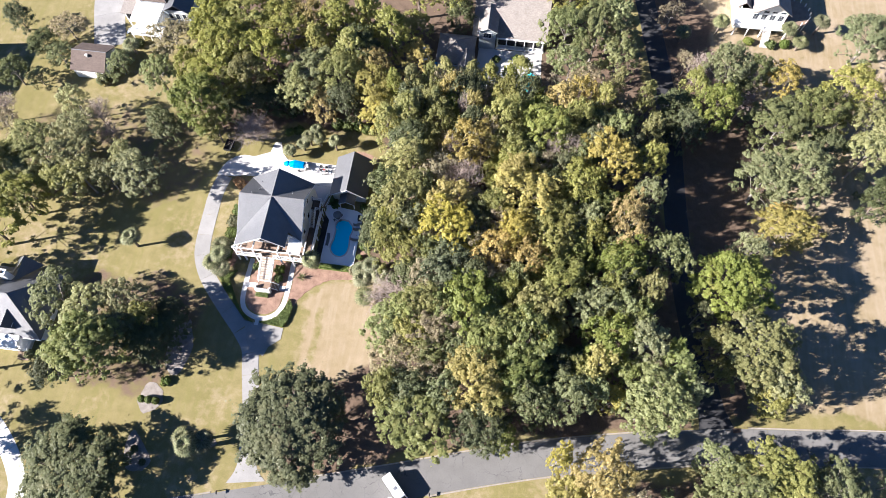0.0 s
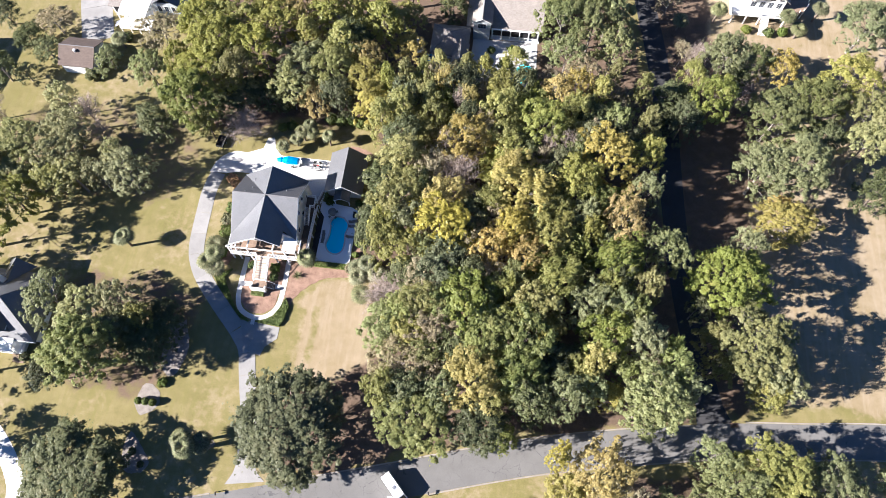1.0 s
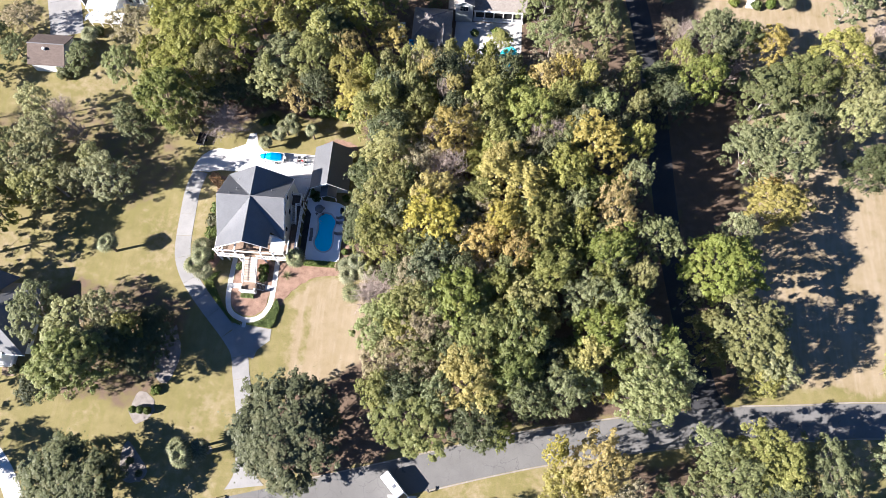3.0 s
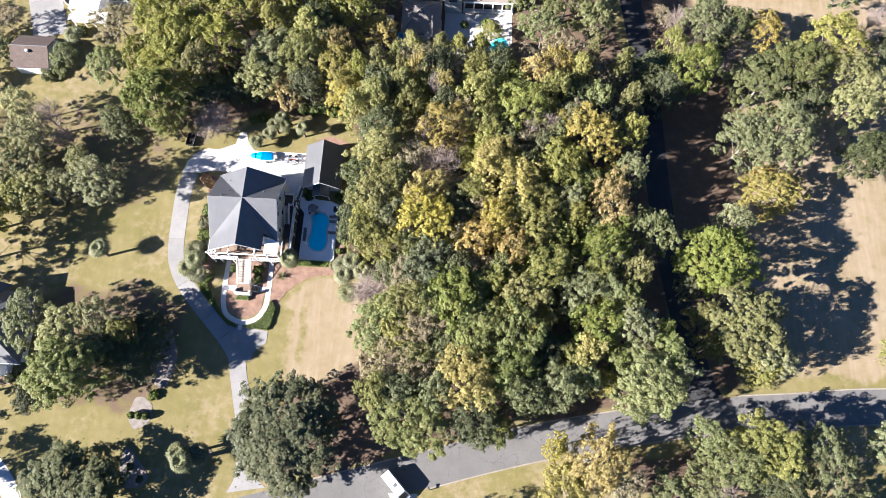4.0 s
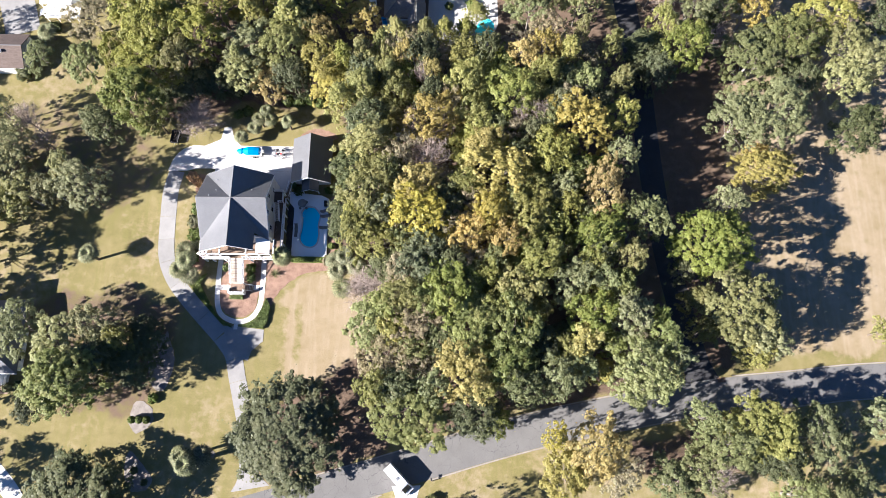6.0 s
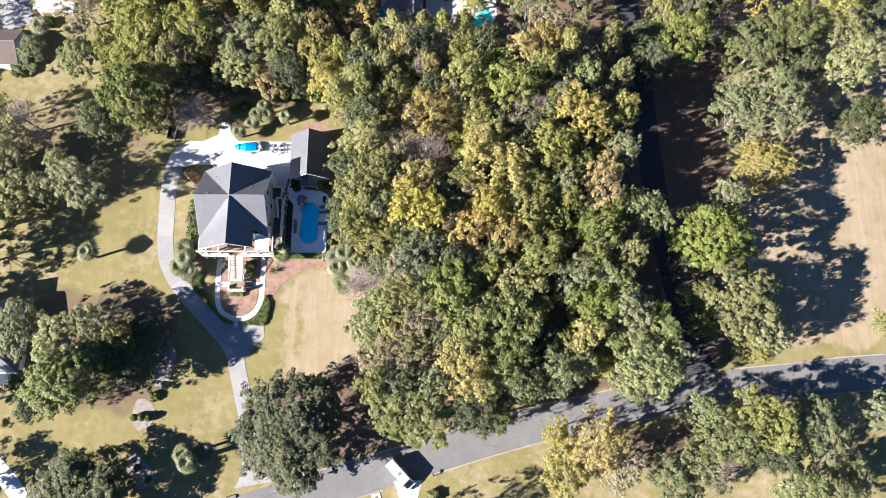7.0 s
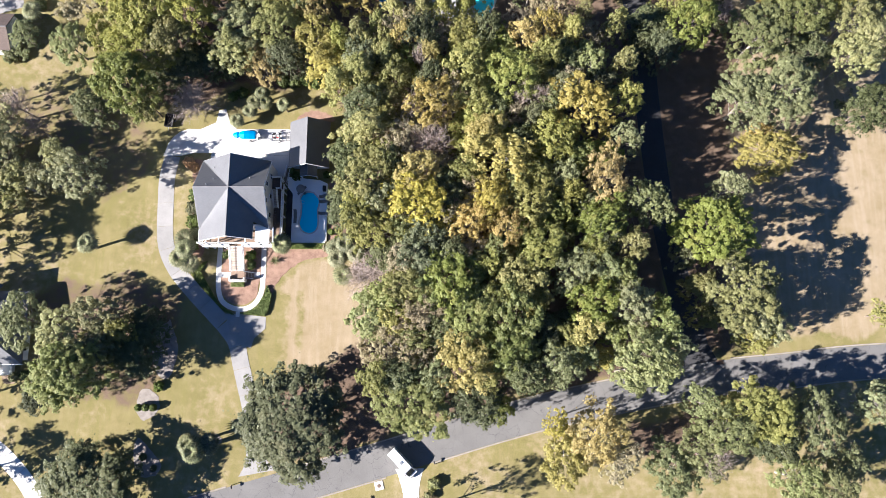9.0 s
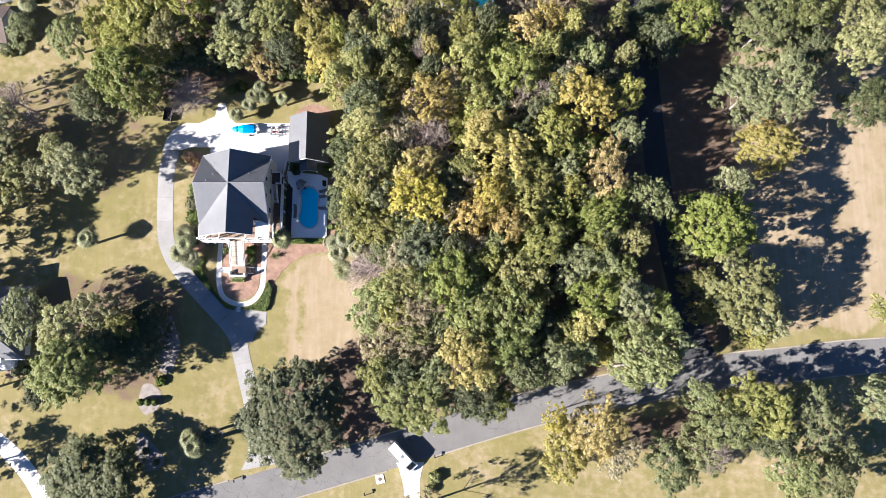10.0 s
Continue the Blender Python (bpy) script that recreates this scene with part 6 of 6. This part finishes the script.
def grow_tree(kind, seed, fine=1.0):
    """One tree, 6 m in crown radius and 16 m high, as an Empty with trunk and crown."""
    rng = np.random.default_rng(seed)
    _, sprays, _, size, _, name, label, bark = KINDS[kind]
    clumps = crown_clumps(kind, rng, fine)
    n, sprays, size = len(clumps), int(1.04 * sprays * fine ** (1.5 if fine > 1 else 1.1)), size / fine ** 0.5
    top = thing(name, Matrix(), label, "tree")
    bm = bmesh.new()
    lean = rng.normal(size=2) * 0.35
    high = 13.5 if kind == "pine" else 9.5
    axis = [(0, 0, -0.3), (0.1 * lean[0], 0.1 * lean[1], 0.4), (lean[0] * 0.6, lean[1] * 0.6, high * 0.4), (lean[0], lean[1], high * 0.75), (lean[0] * 1.3, lean[1] * 1.3, high)]
    limb(bm, axis, 0.42, 0.14, 8)
    for x, y, z, r in clumps[::1 if kind == "bare" else 5]:
        h = max(2.5, min(high - 0.5, z - 0.55 * math.hypot(x, y) - 0.6))
        s = Vector((lean[0] * h / high, lean[1] * h / high, h))
        e = Vector((x, y, z))
        mid = s.lerp(e, 0.5) + Vector((rng.normal() * 0.3, rng.normal() * 0.3, 0.35))
        limb(bm, [s, mid, e], 0.06 if kind == "bare" else 0.09, 0.02, 3)
        twigs = 22 if kind == "bare" else (3 if kind in ("brown", "tan", "grey", "pale") else 0)
        for _ in range(twigs):
            d = Vector(rng.normal(size=3)) * (0.9 if kind == "bare" else 0.6)
            d.z = abs(d.z) * 0.9
            w = mid.lerp(e, rng.random())
            rod(bm, w, w + d * 1.3, 0.03, 0.01, 3)
    part("trunk", bm, bark, top, "grey-brown trunk with limbs")
    if sprays:
        # each clump bears a handful of tufts that point outward and up, each tuft its leaves
        each = 5
        d = rng.normal(size=(n * each, 3))
        d /= np.linalg.norm(d, axis=1, keepdims=True)
        d[:, 2] = np.where(rng.random(n * each) < 0.85, np.abs(d[:, 2]), d[:, 2])
        home = np.repeat(np.arange(n), each)
        out = clumps[home, :2] / (1.0 + np.linalg.norm(clumps[home, :2], axis=1, keepdims=True))
        d[:, :2] += 0.35 * out
        d /= np.linalg.norm(d, axis=1, keepdims=True)
        big = clumps[home, 3]
        tuft = clumps[home, :3] + d * (big * (0.4 + 0.75 * rng.random(n * each)))[:, None] * np.array([1.1, 1.1, 0.85])
        wide = big * (0.34 + 0.26 * rng.random(n * each))
        weights = wide ** 2
        pick = rng.choice(n * each, size=sprays, p=weights / weights.sum())
        q = rng.normal(size=(sprays, 3)) + 0.5 * d[pick] + np.array([0, 0, 0.35])
        q /= np.linalg.norm(q, axis=1, keepdims=True)
        centre = tuft[pick] + q * (wide[pick] * (0.6 + 0.5 * rng.random(sprays)))[:, None]
        # a few sprays hang loose in the hollows
        stray = rng.random(sprays) < 0.04
        centre[stray] += rng.normal(size=(stray.sum(), 3)) * 0.6
        normal = 0.45 * q + 0.25 * d[pick] + 0.30 * rng.normal(size=(sprays, 3)) + np.array([0, 0, 1.0])
        full = kind not in ("brown", "tan")
        crown = new("crown", leaf_mesh("crown", centre, normal, size, LEAVES[kind], rng, cores=clumps[rng.random(n) < (0.6 if fine > 1 else 0.28 if full else 0.2)]))
        crown.parent = top
    return top


# small glades where the sun reaches the fallen leaves
GLADES = [(-6.9, 82.5), (23.9, 78.9), (20.6, 53.1), (20.8, 44.3), (2.8, 71.3)]
# lower trees that fill the wood between the tall ones
rng = np.random.default_rng(11)
taken = [(x, y, r) for (kind, grove), rows in TREES.items() for x, y, r, h in rows]
under = {"gum": [], "bright": [], "grey": [], "brown": [], "oak": []}
for _ in range(4000):
    x, y = rng.uniform(-24, 39), rng.uniform(22, 112)
    if inside(np.array([x]), np.array([y]), [(-15, 24), (36, 34), (37.5, 100), (30, 108), (-20, 106), (-22, 58), (-14, 50)])[0] and y < 98 and (x < 28 or y < 42) and all(math.hypot(x - a, y - b) > 5.5 for a, b in GLADES) and all((x - a) ** 2 + (y - b) ** 2 > (0.55 * r + 1.6) ** 2 for a, b, r in taken):
        r = rng.uniform(2.8, 3.8)
        taken.append((x, y, r))
        under[("gum", "bright", "grey", "oak", "gum", "brown")[len(taken) % 6]].append((x, y, r, rng.uniform(15.5, 18.8)))
for kind, rows in under.items():
    TREES[kind, "wood undergrowth"] = rows
GROWN = {}
count = 0
for (kind, grove), rows in list(TREES.items()):
    for x, y, r, h in rows:
        variant = count % (5 if kind in ("gum", "bright", "grey") else 4)
        fine = 2.0 if r > 7.4 else 1.4 if r > 5.7 and "wood" not in grove else 0.6 if grove == "wood undergrowth" else 1.0
        variant = variant if fine == 1.0 else (fine, count % 2)
        count += 1
        w = r / (5.25 if "wood" in grove else 6.3)
        broad = 1 + (0.13 * math.sin(5.3 * count) if r < 6.3 else 0.0)
        m = pose(x, y, 0, 0, 0, 360 * rng.random()) @ Matrix.Diagonal((w * broad, w / broad, h / 16.0, 1))
        if (kind, variant) in GROWN:
            ob = copy_thing(GROWN[kind, variant], m @ Matrix.Diagonal((*[1 / a for a in GROWN[kind, variant].scale], 1)))
        else:
            ob = GROWN[kind, variant] = grow_tree(kind, 100 * len(GROWN) + 7, fine)
            ob.matrix_basis = m
        ob["group"] = "trees of the " + grove
        ob["label"] = ("tall " if h >= 18 else "low " if h < 9 else "") + KINDS[kind][6] + " in the " + grove


# ---- palms ----
def fan_palm(seed, fronds=44, reach=1.55, trunk=4.2):
    """A cabbage palm: a slim trunk with a boot of old leaf bases, and fans on arching stalks."""
    rng = np.random.default_rng(seed)
    top = thing("palm_tree", Matrix(), "cabbage palm with a slim trunk and grey-green fans", "palm")
    bm = bmesh.new()
    limb(bm, [(0, 0, -0.2), (0.03, 0.02, trunk * 0.3), (0.08, 0.05, trunk * 0.7), (0.1, 0.06, trunk)], 0.2, 0.16, 8)
    lathe(bm, [(0.17, trunk - 1.0), (0.27, trunk - 0.6), (0.25, trunk - 0.05), (0.1, trunk + 0.2)], 8, (0.1, 0.06))
    part("trunk", bm, M_BARK, top, "grey-brown ringed trunk")
    bm = bmesh.new()
    for i in range(fronds):
        a = i * 2.39996 + rng.normal() * 0.15
        lift = 1.0 - 1.45 * (i / fronds) ** 0.8 + rng.normal() * 0.12
        m = pose(0.1, 0.06, trunk + 0.05, 0, 0, math.degrees(a))
        d = Vector((math.cos(lift), 0, math.sin(lift)))
        stalk = 0.04 + 0.5 * i / fronds + 0.16 * rng.random()
        e = d * stalk
        limb(bm, [m @ Vector((0, 0, 0)), m @ (e * 0.5 + Vector((0, 0, 0.04))), m @ e], 0.03, 0.015, 3)
        side = Vector((0, 1, 0))
        leaf = reach * (0.62 + 0.22 * rng.random())
        for j in range(-4, 5):
            b = j * 0.33
            q = d * math.cos(b) + side * math.sin(b)
            w = q.cross(d.cross(side)).normalized() * 0.09
            tip = e + q * leaf * (1 - 0.05 * abs(j)) + Vector((0, 0, -0.28 * leaf))
            mid = e + q * leaf * 0.6
            v = [bm.verts.new(m @ p) for p in (e, mid + w, tip, mid - w)]
            bm.faces.new(v)
    part("crown", bm, LEAVES["palm"], top, "fan-shaped fronds")
    return top


PALMS = [(-76.0, 55.2, 5.6), (-51.9, 15.5, 6.0), (-51.2, 14.2, 6.6), (-48.6, 15.3, 4.8), (-47.1, 82.7, 3.6), (-44.6, 84.8, 3.4), (-43.2, 86.4, 4.6), (-40.9, 86.5, 4.4), (-37.0, 85.8, 4.8), (-41.6, 88.2, 5.0),
         (-36.4, 55.4, 4.6), (-22.8, 55.2, 5.6), (-24.2, 52.6, 5.0), (-20.6, 53.2, 5.6), (-24.8, 54.4, 4.2), (-23.6, 49.4, 2.6), (-56.0, 54.2, 4.2), (-57.2, 52.6, 3.6), (-55.6, 51.6, 3.2), (-56.4, 56.4, 3.6),
         (44.3, 129.8, 4.6), (53.6, 133.5, 5.6), (70.8, 133.3, 5.6), (78.9, 136.8, 5.6), (73.8, 130.9, 3.6), (-93.6, 108.0, 4.4)]
proto = None
for i, (x, y, h) in enumerate(PALMS):
    m = pose(x, y, 0, 0, 0, 137 * i) @ Matrix.Diagonal((1.12 if 80 < y < 90 else 1.5, 1.12 if 80 < y < 90 else 1.5, h / 4.6, 1))
    if i < 3:
        ob = fan_palm(40 + i)
        ob.matrix_basis = m
        proto = (proto or []) + [ob]
    else:
        ob = copy_thing(proto[i % 3], m @ Matrix.Diagonal((*[1 / a for a in proto[i % 3].scale], 1)))
    ob["group"] = "cabbage palms"


# ---- shrubs and hedges ----
def shrub(x, y, r, h, kind="hedge", label="rounded evergreen garden shrub", name="shrub", seed=0, flat=1.0, ragged=1.0):
    rng = np.random.default_rng(seed + int(abs(x * 13 + y * 7)))
    top = thing(name, pose(x, y, 0), label, "shrub")
    bm = bmesh.new()
    for _ in range(6):
        a = rng.random() * 6.28
        limb(bm, [(0, 0, -0.1), (0.3 * r * math.cos(a), 0.3 * r * math.sin(a), 0.4 * h), (0.7 * r * math.cos(a), 0.7 * r * math.sin(a), 0.75 * h)], 0.05, 0.015, 4)
    part("stems", bm, M_BARK, top)
    k = int(400 + 620 * r * r)
    d = rng.normal(size=(k, 3))
    d /= np.linalg.norm(d, axis=1, keepdims=True)
    bumps = 1 + ragged * 0.16 * np.sin(4 * d[:, 0] + 3 * d[:, 1] * 2 + x) + ragged * 0.12 * np.sin(7 * d[:, 2] + 5 * d[:, 0])
    c = d * (r * bumps * (1.0 - 0.22 * rng.random(k) ** (2 - ragged)))[:, None] * np.array([1, flat, h / (2 * r)]) + np.array([0, 0, h * 0.52])
    c[:, 2] = np.maximum(c[:, 2], 0.08)
    crown = new("crown", leaf_mesh("crown", c, d + 0.5 * rng.normal(size=(k, 3)), 0.2 if r < 1.2 else 0.24, LEAVES[kind], rng))
    crown.parent = top
    return top


def clipped(name, outline, h, label, seed=3, kind="hedge"):
    """A clipped hedge or ground-hugging shrub bank over an outline."""
    rng = np.random.default_rng(seed)
    xs, ys = [p[0] for p in outline], [p[1] for p in outline]
    area = (max(xs) - min(xs)) * (max(ys) - min(ys))
    k = int(area * 420)
    px, py = rng.uniform(min(xs), max(xs), k), rng.uniform(min(ys), max(ys), k)
    ok = inside(px, py, outline)
    px, py = px[ok], py[ok]
    k = len(px)
    z = h * (0.72 + 0.3 * rng.random(k)) + 0.06 * np.sin(5 * px) * np.sin(4 * py)
    low = rng.random(k) < 0.25
    z[low] *= rng.random(low.sum())
    top = thing(name, Matrix(), label, "hedge")
    bm = prism(bmesh.new(), [(p[0], p[1]) for p in outline], -0.05, h * 0.62)
    part("stems", bm, LEAVES[kind], top, "dense inner growth")
    c = np.stack([px, py, z], 1)
    crown = new("crown", leaf_mesh("crown", c, rng.normal(size=(k, 3)) * 0.6 + np.array([0, 0, 1.0]), 0.18, LEAVES[kind], rng))
    crown.parent = top
    return top


clipped("hedge", [(-52.4, 52.4), (-53.8, 50.2), (-51.6, 46.6), (-49.6, 43.4), (-46.6, 41.35), (-46.2, 40.95), (-48.4, 41.85), (-51.4, 44.9), (-54.6, 48.2), (-56.0, 50.4)][::-1], 0.5, "low green hedge bank between drive and walk", 5)
clipped("hedge", [(-44.9, 41.2), (-39.7, 40.8), (-39.0, 42.2), (-38.6, 45.4), (-39.6, 47.2), (-40.15, 45.2), (-41.4, 42.9), (-43.2, 41.7)], 0.6, "dense green hedge curving beside the walk", 6)
clipped("box_hedge", [(-34.9, 55.0), (-27.7, 55.0), (-27.7, 56.1), (-34.9, 56.1)], 0.85, "long clipped box hedge below the pool terrace", 7)
clipped("box_hedge", [(-47.1, 46.9), (-44.4, 46.9), (-44.4, 47.7), (-47.1, 47.7)], 0.8, "clipped box hedge before the stair landing", 8)
clipped("box_hedge", [(-37.9, 55.2), (-35.3, 55.0), (-35.3, 55.7), (-37.9, 55.9)], 0.7, "short clipped hedge beside a palm", 9)
for i, (x, y) in enumerate([(-64.2, 22.2), (-62.75, 22.2), (-61.3, 22.2)]):
    shrub(x, y, 0.72, 1.7, "hedge", "clipped egg-shaped topiary in a mulched bed", "topiary", i, 1.0, 0.1)
for i, (x, y, r, h, kind, label) in enumerate([
        (-57.6, 73.8, 1.3, 1.8, "rust", "rust-coloured autumn shrub beside the drive"), (-56.4, 72.6, 1.0, 1.5, "rust", "rust-coloured autumn shrub beside the drive"),
        (-55.3, 66.5, 1.6, 2.2, "hedge", ""), (-55.6, 63.6, 1.7, 2.2, "palm", ""), (-55.4, 60.6, 1.6, 2.2, "hedge", ""), (-55.2, 58.2, 1.3, 1.9, "palm", ""), (-55.6, 55.6, 1.2, 1.6, "hedge", ""),
        (-49.0, 88.9, 1.0, 1.6, "hedge", ""), (-46.9, 89.8, 1.2, 1.4, "hedge", ""), (-38.0, 92.4, 1.4, 2.0, "hedge", ""), (-35.4, 92.2, 1.3, 1.9, "hedge", ""), (-33.0, 92.6, 1.4, 2.1, "hedge", ""), (-30.6, 92.0, 1.3, 1.8, "hedge", ""),
        (-26.3, 66.6, 0.8, 1.3, "hedge", ""), (-26.4, 64.0, 0.7, 1.2, "hedge", ""), (-26.2, 61.2, 0.8, 1.3, "hedge", ""), (-26.5, 58.6, 0.7, 1.1, "hedge", ""),
        (-34.3, 70.8, 1.0, 1.2, "hedge", ""), (-35.4, 72.0, 0.6, 1.8, "hedge", ""), (-27.8, 71.2, 0.8, 1.1, "hedge", ""), (-27.0, 55.2, 1.2, 1.4, "brown", "sparse grey-brown shrub in pine straw"), (-24.6, 56.6, 1.2, 1.7, "hedge", ""),
        (-48.4, 53.6, 0.8, 1.3, "hedge", ""), (-43.2, 53.4, 1.1, 1.6, "hedge", ""), (-43.0, 51.4, 0.9, 1.3, "hedge", ""),
        (-60.6, 26.4, 1.0, 1.0, "hedge", "spreading shrub at the edge of a bed"), (-62.6, 12.6, 0.7, 1.2, "oak", ""), (-60.4, 10.4, 0.6, 1.0, "oak", ""),
        (-88.2, 28.6, 0.9, 1.1, "hedge", ""), (-90.4, 28.2, 1.0, 1.1, "grey", ""), (-86.4, 29.4, 0.8, 1.3, "hedge", ""), (-4.5, 7.6, 1.2, 1.5, "pale", "wispy pale shrub beside the drive mouth"), (-5.4, 5.2, 1.0, 1.3, "pale", "wispy pale shrub beside the drive mouth"),
        (-98.6, 98.2, 1.6, 2.6, "grey", ""), (-93.8, 110.6, 1.4, 1.8, "hedge", ""), (61.8, 131.6, 1.2, 1.5, "bright", ""), (67.2, 131.2, 1.3, 1.6, "hedge", ""), (70.8, 131.8, 1.2, 1.6, "hedge", ""), (-2.0, 117.6, 1.0, 1.2, "hedge", ""), (3.4, 118.2, 1.3, 1.2, "hedge", "")]):
    shrub(x, y, r, h, kind, label or "rounded evergreen garden shrub", "shrub", 20 + i)


def rosette(x, y, r, label):
    """A spiky yucca: stiff pointed blades round one crown."""
    top = thing("yucca", pose(x, y, 0.05), label, "plant")
    bm = bmesh.new()
    rng = np.random.default_rng(5)
    for i in range(46):
        a, lift = i * 2.4, 0.12 + 1.2 * rng.random()
        d = Vector((math.cos(a) * math.cos(lift), math.sin(a) * math.cos(lift), math.sin(lift))) * r * (0.7 + 0.4 * rng.random())
        w = Vector((-math.sin(a), math.cos(a), 0)) * 0.07
        v = [bm.verts.new(p) for p in (Vector((0, 0, 0.1)), d * 0.4 + w + Vector((0, 0, 0.1)), d + Vector((0, 0, 0.1)), d * 0.4 - w + Vector((0, 0, 0.1)))]
        bm.faces.new(v)
    part("blades", bm, LEAVES["palm"], top)


rosette(-38.2, 52.4, 1.5, "spiky pale yucca in a pine straw bed")
